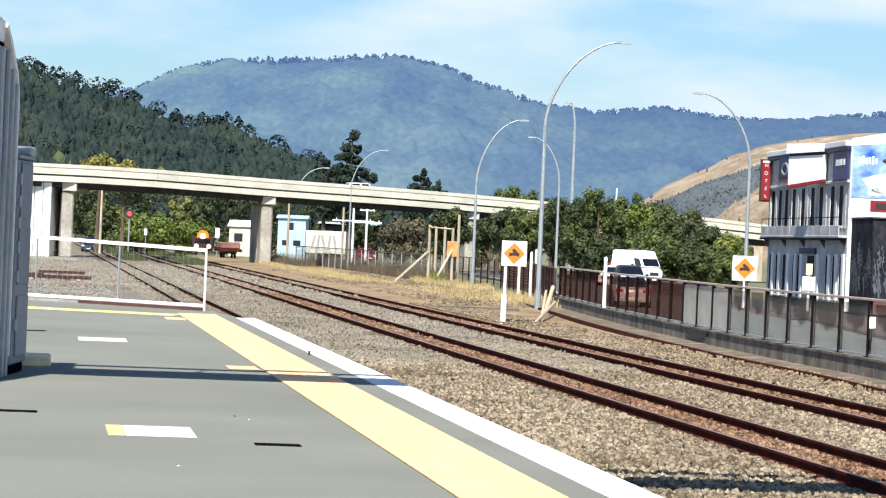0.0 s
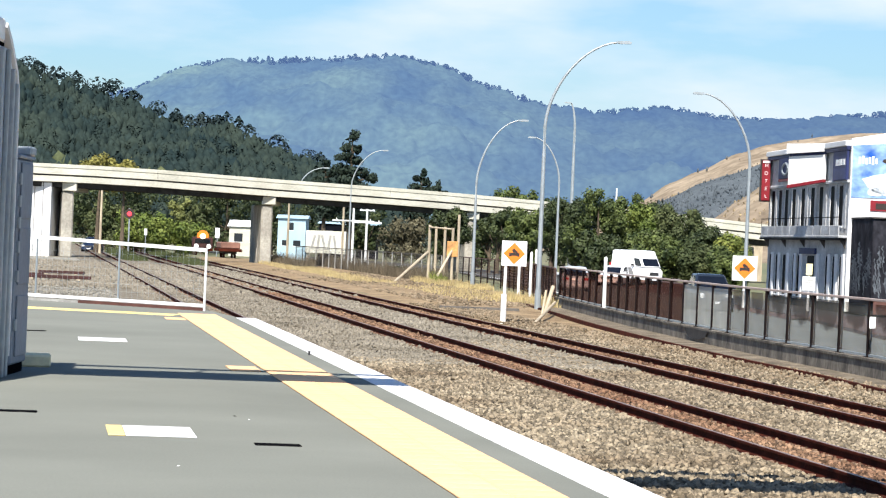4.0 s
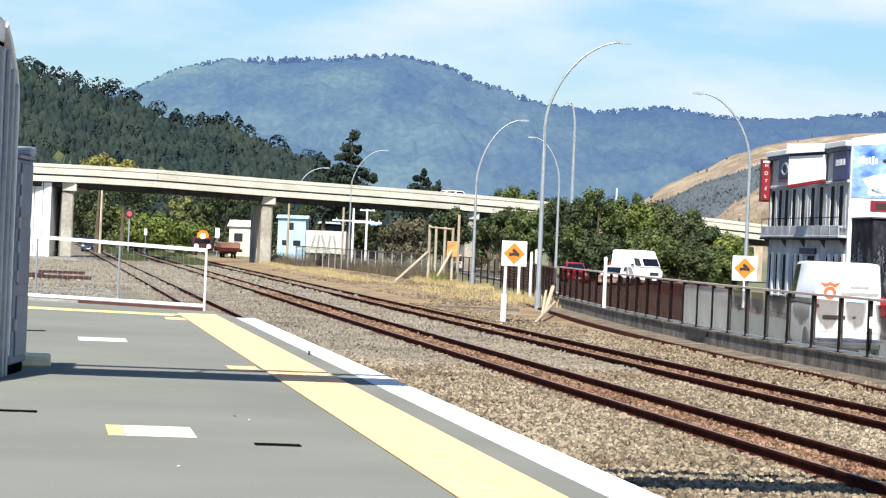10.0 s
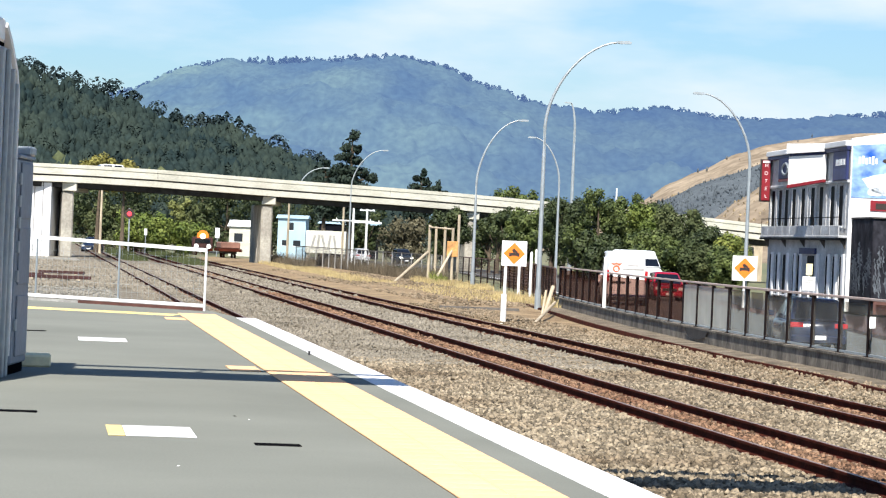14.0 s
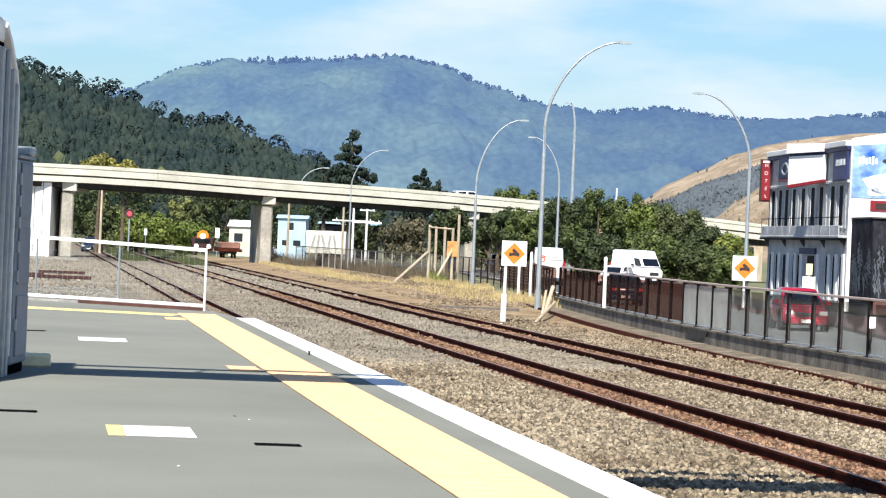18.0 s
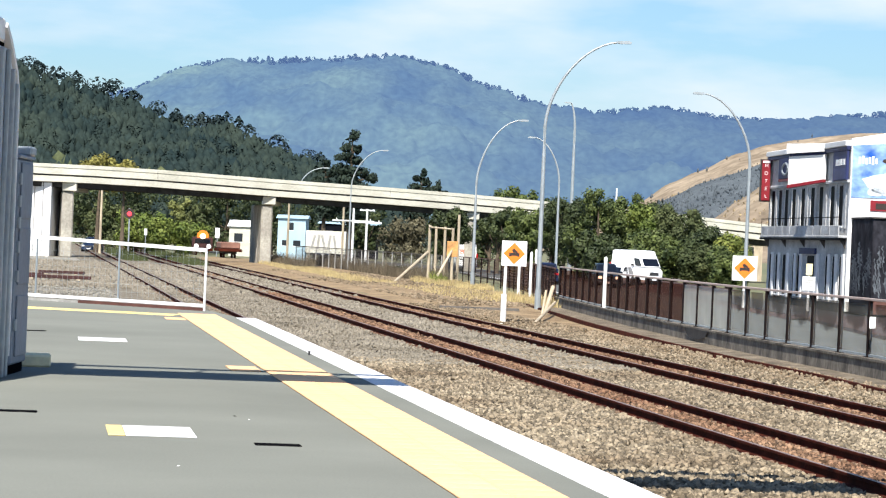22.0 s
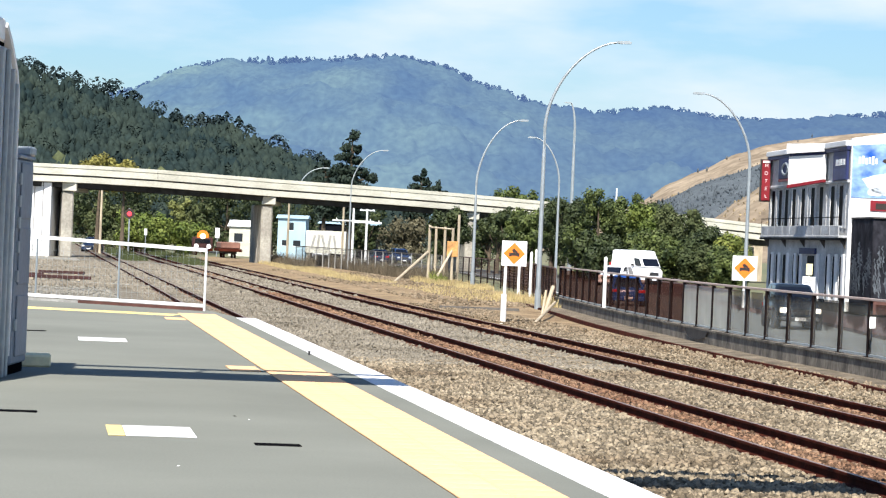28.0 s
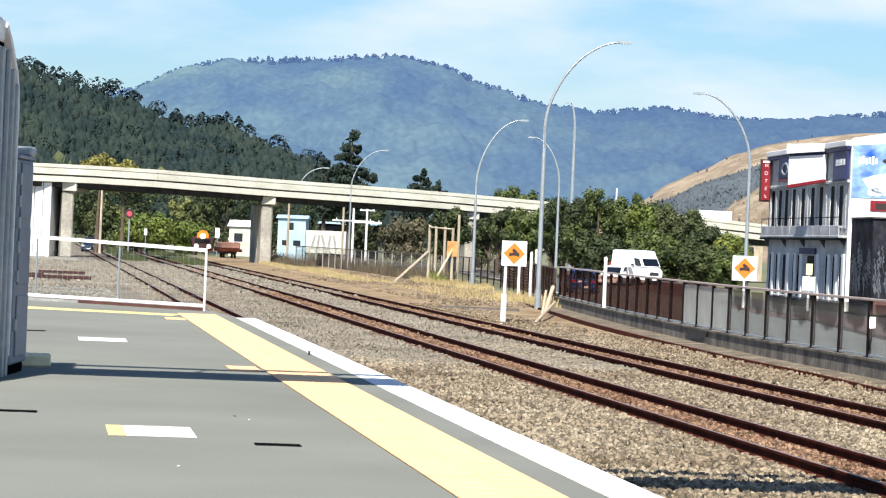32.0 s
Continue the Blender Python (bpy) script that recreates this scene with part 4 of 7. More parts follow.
for i, ch in enumerate("HOTEL"):
    text_mesh("lettering", ch, 0.26, M["white_steel"], bs, pose(FL - 0.62, 0.37, 7.42 - i * 0.42, 90, 0, -90))
part("blade_frame", box(bmesh.new(), FL - 0.55, FL - 0.26, 0.08, 0.66, 5.44, 7.76), M["black_paint"], bs)
part("blade_cap", box(bmesh.new(), FL - 0.64, FL - 0.561, 0.16, 0.58, 7.56, 7.68), M["white_steel"], bs)
# door porch and notice
part("porch_hood", box(bmesh.new(), 6.9, 10.8, 0.0, 0.12, 2.68, 2.98, 0.02), M["navy_paint"], hotel)
part("notice", box(bmesh.new(), 7.0, 10.1, 0.002, 0.06, 0.60, 1.38, 0.01), M["white_steel"], hotel)
tagged(hotel, "two-storey grey hotel with narrow windows and billboards", "hotel")
# mural boards on the side wall (the wall faces local -x)
mural_blue = mat("mural_blue", (0.020, 0.10, 0.42), 0.7, col2=(0.42, 0.60, 0.80), var=0.22, scale=0.75, fine=4, bump=0.05, spec=0.15, stretch=(1, 1, 1.5))
mural = part("mural", prism(bmesh.new(), [(-0.05, 5.45), (-13.5, 5.6), (-13.5, 9.2), (-0.05, 7.93)], "x", -0.33, -0.302), mural_blue, hotel, "blue and white painted mural")
rgm = random.Random(11)


def blot(cy, cz, ry, rz, k=18):
    """A ragged round outline."""
    return [(cy + ry * math.cos(6.28318 * i / k) * (0.78 + 0.35 * rgm.random()), cz + rz * math.sin(6.28318 * i / k) * (0.78 + 0.35 * rgm.random())) for i in range(k)]


mural_white = mat("mural_white", (0.62, 0.68, 0.74), 0.8, col2=(0.80, 0.82, 0.82), var=0.12, scale=1.4, fine=5, bump=0.05, spec=0.15)
for cy, cz, ry, rz in ((-2.5, 6.15, 1.9, 0.62), (-5.5, 6.2, 2.2, 0.7), (-1.25, 5.75, 0.5, 0.2), (-9.5, 6.3, 2.5, 0.8)):
    part("painted_cloud", prism(bmesh.new(), blot(cy, cz, ry, rz), "x", -0.345, -0.332), mural_white, mural, "white painted cloud")
for k in range(6):
    part("painted_letter_bar", box(bmesh.new(), -0.345, -0.332, -0.46 - k * 0.16, -0.35 - k * 0.16, 7.05 + 0.04 * (k % 2), 7.36 + 0.05 * ((k + 1) % 3)), mural_white, mural)
part("painted_blot", prism(bmesh.new(), blot(-1.75, 7.25, 0.25, 0.11), "x", -0.345, -0.332), M["black_paint"], mural)
part("wall_poster", box(bmesh.new(), -0.35, -0.304, -6.0, -1.0, 4.85, 5.35), M["red_paint"], hotel)
part("wall_poster", box(bmesh.new(), -0.36, -0.352, -5.6, -1.25, 4.93, 5.22), M["black_paint"], hotel)
part("corner_pilaster", box(bmesh.new(), -0.42, -0.303, -0.25, 0.06, 0, 5.0, 0.02), M["white_render"], hotel)
graffiti = mat("dark_graffiti_wall", (0.010, 0.010, 0.013), 0.9, spec=0.1, col2=(0.036, 0.036, 0.046), var=0.5, scale=1.3, fine=5, bump=0.1, stretch=(1, 1, 0.7))
annex = empty("annex", HOTEL)
part("wall", box(bmesh.new(), -5.0, -0.43, -14, -0.12, -0.05, 4.42, 0.03), graffiti, annex, "black wall with faded graffiti")
part("coping", box(bmesh.new(), -5.1, -0.44, -14.1, -0.08, 4.425, 4.5, 0.01), M["dark_concrete"], annex)
part("skirting", box(bmesh.new(), -5.04, -5.003, -14, -0.25, 0, 0.62), M["brown_steel"], annex, "brown painted lower wall")
rga = random.Random(5)
pale_spray = mat("pale_faded_spray_paint", (0.05, 0.056, 0.068), 0.8, col2=(0.135, 0.15, 0.17), var=0.4, scale=3.0, fine=9, bump=0, spec=0.1)
for k in range(40):
    y, z = -0.28 - 1.9 * rga.random(), 0.75 + 1.7 * rga.random()
    side, w, left, right = 0.04 + 0.10 * rga.random(), 0.015 + 0.035 * rga.random() ** 2, [], []
    for j in range(7):
        yy = y + side * (0.5 if j % 2 else -0.5) * rga.random() + 0.02 * j
        left.append((yy - w * (0.6 + rga.random()), z + j * 0.13))
        right.append((yy + w * (0.6 + rga.random()), z + j * 0.13))
    part("graffiti_stroke", prism(bmesh.new(), left + right[::-1], "x", -5.004 - 0.0004 * k - 0.006, -5.004 - 0.0004 * k), pale_spray, annex)
for k in range(46):
    x, z = -4.8 + 4.1 * rga.random(), 0.8 + 1.9 * rga.random()
    side, w, left, right = 0.25 + 0.5 * rga.random(), 0.04 + 0.14 * rga.random() ** 2, [], []
    for j in range(7):
        xx = x + side * (0.5 if j % 2 else -0.5) * rga.random() + 0.03 * j
        left.append((xx - w * (0.4 + rga.random()), z + j * 0.11))
        right.append((xx + w * (0.4 + rga.random()), z + j * 0.11))
    part("graffiti_stroke", prism(bmesh.new(), left + right[::-1], "y", -0.116 + 0.0004 * k, -0.110 + 0.0004 * k), pale_spray, annex)
tagged(annex, "single-storey black annex with graffiti beside the hotel", "building")
# ---------------------------------------------------------------- foliage
def quads(name, centres, normals, sizes, material, parent=None, rng=None, aspect=0.7):
    """Many small leaf clumps: folded quads at centres, facing roughly along normals."""
    n = len(centres)
    up = rng.normal(size=(n, 3))
    t = np.cross(normals, up)
    t /= np.linalg.norm(t, axis=1)[:, None] + 1e-9
    b = np.cross(normals, t)
    sz = sizes[:, None]
    v = np.empty((n, 4, 3))
    v[:, 0] = centres - t * sz
    v[:, 1] = centres - b * sz * aspect + normals * sz * 0.25
    v[:, 2] = centres + t * sz
    v[:, 3] = centres + b * sz * aspect + normals * sz * 0.25
    me = bpy.data.meshes.new(name)
    me.vertices.add(n * 4)
    me.vertices.foreach_set("co", v.reshape(-1))
    me.loops.add(n * 4)
    me.loops.foreach_set("vertex_index", np.arange(n * 4, dtype=np.int32))
    me.polygons.add(n)
    me.polygons.foreach_set("loop_start", np.arange(0, n * 4, 4, dtype=np.int32))
    me.update(calc_edges=True)
    me.materials.append(material)
    ob = new(name, me)
    if parent is not None:
        ob.parent = parent
    return ob


def lobe_leaves(lobes, count, size, rng):
    """Clump centres and normals spread over the shells of several ellipsoids (x, y, z, rx, ry, rz)."""
    lob = np.array(lobes, float)
    w = (lob[:, 3] * lob[:, 5])
    pick = rng.choice(len(lob), size=count, p=w / w.sum())
    d = rng.normal(size=(count, 3))
    d /= np.linalg.norm(d, axis=1)[:, None]
    rad = 1.0 - 0.35 * rng.random(count) ** 2 + 0.20 * rng.normal(size=count)
    c = lob[pick, :3] + d * lob[pick, 3:6] * rad[:, None]
    nrm = d + 0.38 * rng.normal(size=(count, 3))
    nrm /= np.linalg.norm(nrm, axis=1)[:, None]
    keep = c[:, 2] > 0.05
    s = size * (0.6 + 0.8 * rng.random(count))
    return c[keep], nrm[keep], s[keep]


def broad_tree(name, x, y, h, w, material, label, seed, size=0.17, count=2600, trunk=0.3, low=0.25, group="", limbs=True, peak=False):
    """A trunk with limbs and a crown of clumps over uneven lobes; low: where the crown starts, as part of the height."""
    rng = np.random.default_rng(seed)
    e = empty(name, pose(x, y, -0.05))
    lobes = []
    k = 30
    for i in range(k):
        a = rng.random() * 6.283
        rr = w * 0.5 * (0.15 + 0.75 * rng.random() ** 0.7)
        zz = h * (low + (0.92 - low) * (0.12 + 0.80 * i / (k - 1)))
        fall = 1.22 - 0.82 * zz / h if peak else 1 - 0.45 * abs(zz / h - 0.5) * 1.6
        r = w * (0.095 + 0.095 * rng.random()) * fall
        lobes.append((rr * math.cos(a) * fall, rr * math.sin(a) * fall, min(zz, h - r * 0.8), r, r, r * (0.8 + 0.6 * rng.random())))
    c, nrm, s = lobe_leaves(lobes, count, size, rng)
    quads("crown", c, nrm, s, material, e, rng)
    bm = bmesh.new()
    top = (lobes[-1][0] * 0.5, lobes[-1][1] * 0.5, h * 0.75)
    tube(bm, [(0, 0, 0), (0.06 * w * 0.2, 0, h * 0.25), (top[0] * 0.5, top[1] * 0.5, h * 0.5), top], [trunk, trunk * 0.75, trunk * 0.5, trunk * 0.15], 8)
    part("trunk", bm, M["bark"], e)
    for l in lobes[::5] if limbs else ():
        bm = bmesh.new()
        tube(bm, [(top[0] * 0.3, top[1] * 0.3, h * 0.3), (l[0] * 0.6, l[1] * 0.6, (h * 0.3 + l[2]) / 2), (l[0], l[1], l[2])], [trunk * 0.4, trunk * 0.25, trunk * 0.08], 6)
        part("limb", bm, M["bark"], e)
    return tagged(e, label, "tree", group)


G1 = "bushy trees behind the road"
for i, (px, py, h, w, low, mt, lab) in enumerate([
        (6.5, 230, 5.6, 3.6, 0.52, "leaf_mid", "leafy green tree between the two lanes"),
        (5.6, 241, 5.7, 3.4, 0.52, "leaf_dark", "dark green tree between the two lanes"),
        (10.2, 239, 7.3, 4.6, 0.36, "leaf_dark", "dense dark green tree behind the parked van"),
        (12.7, 232, 8.3, 5.8, 0.06, "leaf_mid", "tall mid-green tree behind the parked van"),
        (14.9, 236, 8.2, 5.8, 0.06, "leaf_mid", "peaked mid-green tree behind the parked van"),
        (16.8, 230, 7.0, 4.6, 0.06, "leaf_bright", "bright green tree behind the road"),
        (18.7, 226, 6.9, 4.6, 0.06, "leaf_olive", "dull olive tree behind the road"),
        (20.7, 222, 4.9, 4.2, 0.06, "leaf_dark", "dark green bush beside the hotel"),
        (22.3, 218, 4.4, 3.4, 0.06, "leaf_light", "yellow-green bush beside the hotel"),
        (4.2, 257, 5.3, 2.8, 0.55, "leaf_dark", "slim dark green tree before the overbridge"),
        (4.8, 250, 6.0, 3.2, 0.50, "leaf_dark", "dark green tree between the lanes by the overbridge"),
        (9.4, 246, 7.0, 4.6, 0.42, "leaf_dark", "dense dark green tree by the overbridge"),
        (0.3, 254, 5.9, 4.2, 0.5, "leaf_dark", "dark green tree on the verge before the overbridge"),
        (11.6, 246, 7.4, 5.2, 0.06, "leaf_dark", "dense dark green tree by the overbridge"),
        (17.4, 242, 7.3, 5.4, 0.06, "leaf_mid", "leafy tree behind the road"),
        (19.7, 240, 6.8, 4.8, 0.06, "leaf_dark", "dark tree behind the road"),
        (23.2, 236, 4.8, 4.4, 0.06, "leaf_mid", "leafy bush beside the hotel"),
        (12.4, 222, 4.0, 4.6, 0.06, "leaf_dark", "low dark green bush behind the parked van"),
        (17.4, 217, 4.0, 4.4, 0.06, "leaf_mid", "low green bush beside the road"),
        (21.4, 212, 3.2, 3.6, 0.06, "leaf_mid", "low green bush beside the hotel"),
        (12.2, 229, 3.9, 4.0, 0.06, "leaf_dark", "low dark green bush across the road"),
        (15.6, 221, 4.2, 4.2, 0.06, "leaf_mid", "low green bush behind the road"),
        (19.4, 216, 3.8, 4.0, 0.06, "leaf_olive", "low olive bush beside the road")]):
    broad_tree("tree" if h > 5 else "bush", px, py, h, w, M[mt], lab, 100 + i, 0.105, 12500, 0.22, low, G1, True, h > 7.6)
# bush and trees beyond the overbridge
G2 = "trees beyond the overbridge"
for i, (px, py, h, w, mt, lab) in enumerate([
        (-4.8, 338, 5.3, 7.2, "leaf_dun", "dull olive bush beyond the mesh fence"),
        (0.6, 330, 5.9, 5.2, "leaf_dark", "dark green bush under the overbridge"),
        (4.0, 318, 7.0, 5.8, "leaf_dark", "dark green tree under the overbridge"),
        (7.0, 305, 6.8, 5.4, "leaf_dark", "dark green tree under the overbridge"),
        (-9.6, 356, 6.9, 5.6, "leaf_dark", "dark green tree beyond the overbridge"),
        (-42, 335, 8.5, 8.0, "leaf_dark", "dark green tree behind the yard"),
        (-37, 345, 9.5, 8.5, "leaf_dark", "dark tree behind the yard"),
        (-31, 356, 9.8, 8.5, "leaf_dark", "dark tree beyond the overbridge"),
        (-27.5, 355, 10.0, 8.0, "leaf_dark", "dark tree beyond the overbridge"),
        (-22.5, 370, 10.2, 8.0, "leaf_dark", "dark tree behind the white house"),
        (-16, 396, 10.4, 8.0, "leaf_dark", "dark tree behind the houses"),
        (-35, 322, 4.6, 6.0, "leaf_bright", "bright green bush by the railway"),
        (-31.5, 318, 4.4, 6.0, "leaf_bright", "bright green bush by the railway"),
        (-28.6, 325, 3.8, 4.5, "leaf_bright", "green bush by the railway"),
        (-31.6, 336, 7.2, 3.6, "leaf_gorse_green", "olive-green tree beyond the overbridge"),
        (-39.6, 332, 6.4, 4.8, "leaf_olive", "dull olive tree beyond the yard"),
        (-29.0, 340, 6.8, 4.2, "leaf_olive", "dull olive tree behind the railway signal"),
        (-35.6, 290, 10.7, 4.6, "leaf_gorse", "tall olive-yellow bush behind the overbridge"),
        (-32.9, 289, 10.2, 4.4, "leaf_gorse", "olive-yellow bush spreading behind the overbridge"),
        (6.6, 285, 9.4, 5.0, "leaf_mid", "leafy green tree rising behind the overbridge"),
        (9.0, 287, 9.0, 4.0, "leaf_mid", "dark green tree rising behind the overbridge")]):
    broad_tree("tree" if h > 5 else "bush", px, py, h, w, M[mt], lab, 300 + i, 0.16, 5000, 0.28, 0.66 if mt == "leaf_gorse" else 0.05, G2, mt != "leaf_gorse")
M["pine_leaf"] = mat("slate_green_pine_needles", (0.012, 0.022, 0.018), 0.8, col2=(0.036, 0.050, 0.036), var=0.3, scale=0.6, fine=3, bump=0, island=0.35, spec=0.1)


def old_pine(x, y, h, tiers, label, seed, per=420, size=0.24):
    """An old pine: a bare-topped trunk with separate uneven branch masses (dx, z, half width, half height)."""
    rng = np.random.default_rng(seed)
    e = empty("pine_tree", pose(x, y, 0))
    lobes = []
    for dx, z, w, hh in tiers:
        for k in range(4):
            lobes.append((dx + w * (rng.random() - 0.5) * 1.1, w * (rng.random() - 0.5), z + hh * (rng.random() - 0.5) * 0.8, w * (0.40 + 0.25 * rng.random()), w * 0.6, hh * (0.5 + 0.4 * rng.random())))
    c, nrm, s = lobe_leaves(lobes, per * len(tiers), size, rng)
    quads("crown", c, nrm, s, M["pine_leaf"], e, rng, 0.5)
    part("trunk", rod(bmesh.new(), (0, 0, -0.1), (0, 0, h * 0.97), 0.03 * h, 0.05, 8), M["bark"], e)
    for dx, z, w, hh in tiers:
        part("limb", rod(bmesh.new(), (0, 0, z - 0.5), (dx + 0.3 * w, 0, z), 0.12, 0.05, 6), M["bark"], e)
    return tagged(e, label, "tree", "old pines")


old_pine(-11.1, 330, 14.9, [(0.05, 14.4, 0.85, 0.7), (-0.5, 13.2, 1.0, 0.5), (0.6, 13.0, 0.7, 0.5), (-0.9, 12.1, 1.2, 0.55), (0.5, 11.7, 1.2, 0.7), (-1.3, 10.6, 1.5, 0.7), (0.9, 10.4, 1.4, 0.6), (2.1, 9.7, 1.0, 0.6), (-0.2, 9.2, 2.2, 0.9), (-0.4, 7.4, 2.2, 1.2), (0.3, 5.6, 2.4, 1.4)], "tall ragged dark pine beyond the overbridge", 7)
old_pine(-15.0, 352, 12.1, [(0.2, 11.8, 0.6, 0.5), (-0.6, 11.0, 0.9, 0.5), (0.7, 10.5, 1.0, 0.5), (-0.2, 9.6, 1.6, 0.7), (0.3, 8.2, 2.0, 1.0), (0, 6.2, 2.2, 1.3)], "ragged dark pine beyond the overbridge", 8)
old_pine(-3.0, 350, 11.3, [(0.1, 11.0, 0.45, 0.6), (-0.5, 10.2, 0.6, 0.4), (0.6, 9.9, 0.7, 0.5), (-0.7, 9.2, 0.9, 0.5), (0.9, 8.8, 1.1, 0.6), (0, 7.8, 1.8, 0.9), (0, 6, 2.0, 1.2)], "dark pine behind the overbridge", 9)
old_pine(-0.9, 356, 10.0, [(0.1, 9.8, 0.4, 0.5), (-0.4, 9.1, 0.7, 0.5), (0.5, 8.5, 0.9, 0.6), (0, 7.4, 1.6, 0.9)], "small dark pine behind the overbridge", 12)


# dry grass on the verge
def grass_patch(name, n0, n1, s0, s1, count, h, material, label, seed):
    rng = np.random.default_rng(seed)
    p = np.stack([n0 + (n1 - n0) * rng.random(count), s0 + (s1 - s0) * rng.random(count)], 1)
    m = np.array(RAIL)
    wx = p[:, 0] * m[0, 0] + p[:, 1] * m[0, 1]
    wy = p[:, 0] * m[1, 0] + p[:, 1] * m[1, 1]
    lump = 0.45 + 0.55 * np.abs(np.sin(p[:, 1] * 0.55 + seed) * np.cos(p[:, 0] * 1.3))
    hh = h * (0.5 + 0.7 * rng.random(count)) * lump
    lean = rng.normal(size=(count, 2)) * 0.28 * hh[:, None]
    w = 0.012 + 0.014 * rng.random(count)
    a = rng.random(count) * 3.14
    v = np.zeros((count, 3, 3))
    for k, sgn in ((0, -1), (1, 1)):
        v[:, k, 0] = wx + sgn * w * np.cos(a)
        v[:, k, 1] = wy + sgn * w * np.sin(a)
        v[:, k, 2] = -0.06
    v[:, 2, 0], v[:, 2, 1], v[:, 2, 2] = wx + lean[:, 0], wy + lean[:, 1], hh
    me = bpy.data.meshes.new(name)
    me.vertices.add(count * 3)
    me.vertices.foreach_set("co", v.reshape(-1))
    me.loops.add(count * 3)
    me.loops.foreach_set("vertex_index", np.arange(count * 3, dtype=np.int32))
    me.polygons.add(count)
    me.polygons.foreach_set("loop_start", np.arange(0, count * 3, 3, dtype=np.int32))
    me.update(calc_edges=True)
    me.materials.append(material)
    return tagged(new(name, me), label, "grass", kind="stuff")


grass_patch("dry_grass", 19.0, 21.5, 205, 252, 9000, 0.36, M["dry_grass"], "tall dry yellow grass along the mesh fence", 3)
grass_patch("dry_grass", 18.6, 21.5, 170, 205, 3000, 0.32, M["dry_grass"], "dry yellow grass on the verge", 4)
grass_patch("dry_grass", 24.0, 26.2, 162, 184, 9000, 0.40, M["dry_grass"], "tall dry yellow grass round the timber poles", 5)
grass_patch("dry_grass", 19.5, 24.0, 128, 160, 3000, 0.26, M["dry_grass"], "sparse dry grass on the verge", 6)
grass_patch("dry_grass", 21.6, 23.0, 118, 136, 1300, 0.6, M["dry_grass"], "dry grass tufts beside the posts", 7)
grass_patch("roadside_weeds", 25.2, 26.4, 178, 268, 7000, 1.35, M["weeds"], "grey-brown dead weeds along the mesh fence", 9)
grass_patch("roadside_weeds", 20.2, 22.0, 225, 268, 4000, 1.2, M["weeds"], "grey-brown dead weeds along the mesh fence", 10)
grass_patch("green_weeds", 10.9, 12.7, 215, 300, 5000, 0.7, M["leaf_olive"], "olive weeds between the far tracks", 31)
grass_patch("green_weeds", 6.8, 8.8, 235, 310, 4000, 0.8, M["leaf_olive"], "olive weeds between the far tracks", 32)
grass_patch("green_weeds", 24.4, 25.1, 173, 178, 500, 0.9, M["leaf_light"], "green weed clump on the verge", 8)

# ---------------------------------------------------------------- hills
def hill(name, x0, x1, y0, y1, nx, ny, height, material, label, relief=0.0, rough=0.02, canopy=0.0):
    rows = []
    for j in range(ny + 1):
        v = j / ny
        y = y0 + (y1 - y0) * v
        row = []
        for i in range(nx + 1):
            x = x0 + (x1 - x0) * i / nx
            xs = x * y1 / y                    # spread so that the slopes widen with distance
            top = height(x)
            prof = v ** 1.15 if v < 1 else 1
            z = top * prof + relief * (noise.fractal(Vector((x * rough, y * rough, 3.1)), 1.0, 2.1, 5) * (0.10 + 0.90 * math.sin(min(1, v) * 3.1416)))
            if canopy:
                z += canopy * (0.5 + noise.noise(Vector((x * 0.05, y * 0.012, 1.0))) + 0.6 * noise.noise(Vector((x * 0.13, y * 0.03, 5.0))))
            row.append((x, y, max(z, -1 if v < 0.05 else z)))
        rows.append(row)
    rows.append([(p[0], p[1] + 40, p[2] - 6) for p in rows[-1]])
    rows.append([(p[0], y1 + (y1 - y0) * 0.35, -5) for p in rows[-1]])
    o = strip(name, rows, material)
    o.data.polygons.foreach_set("use_smooth", [True] * len(o.data.polygons))
    return tagged(o, label, "hill", kind="structure")


def ridge(points):
    """Skyline height by x, smoothly through points."""
    def f(x):
        if x <= points[0][0]:
            return points[0][1]
        for k in range(len(points) - 1):
            (xa, za), (xb, zb) = points[k], points[k + 1]
            if xa <= x <= xb:
                t = (x - xa) / (xb - xa)
                return za + (zb - za) * t * t * (3 - 2 * t) * 0.5 + (zb - za) * t * 0.5
        return points[-1][1]
    return f


# the blue haze of distance is put into the mountain as a faint emission
M["mountain"] = mat("hazy_bush_mountain", (0.026, 0.042, 0.040), 1.0, col2=(0.064, 0.087, 0.054), var=0.32, scale=0.008, fine=0.11, bump=0, spec=0.0, stretch=(1, 0.4, 1), glow=((0.170, 0.305, 0.71), 0.28))
M["forest_floor"] = mat("forest_floor", (0.032, 0.047, 0.043), 1.0, col2=(0.055, 0.070, 0.054), var=0.3, scale=0.03, fine=0.3, bump=0, spec=0.0)
M["forest_leaf"] = mat("forest_leaves", (0.015, 0.026, 0.028), 0.9, col2=(0.037, 0.050, 0.040), var=0.28, scale=0.03, fine=0.5, bump=0, island=0.05, spec=0.0)
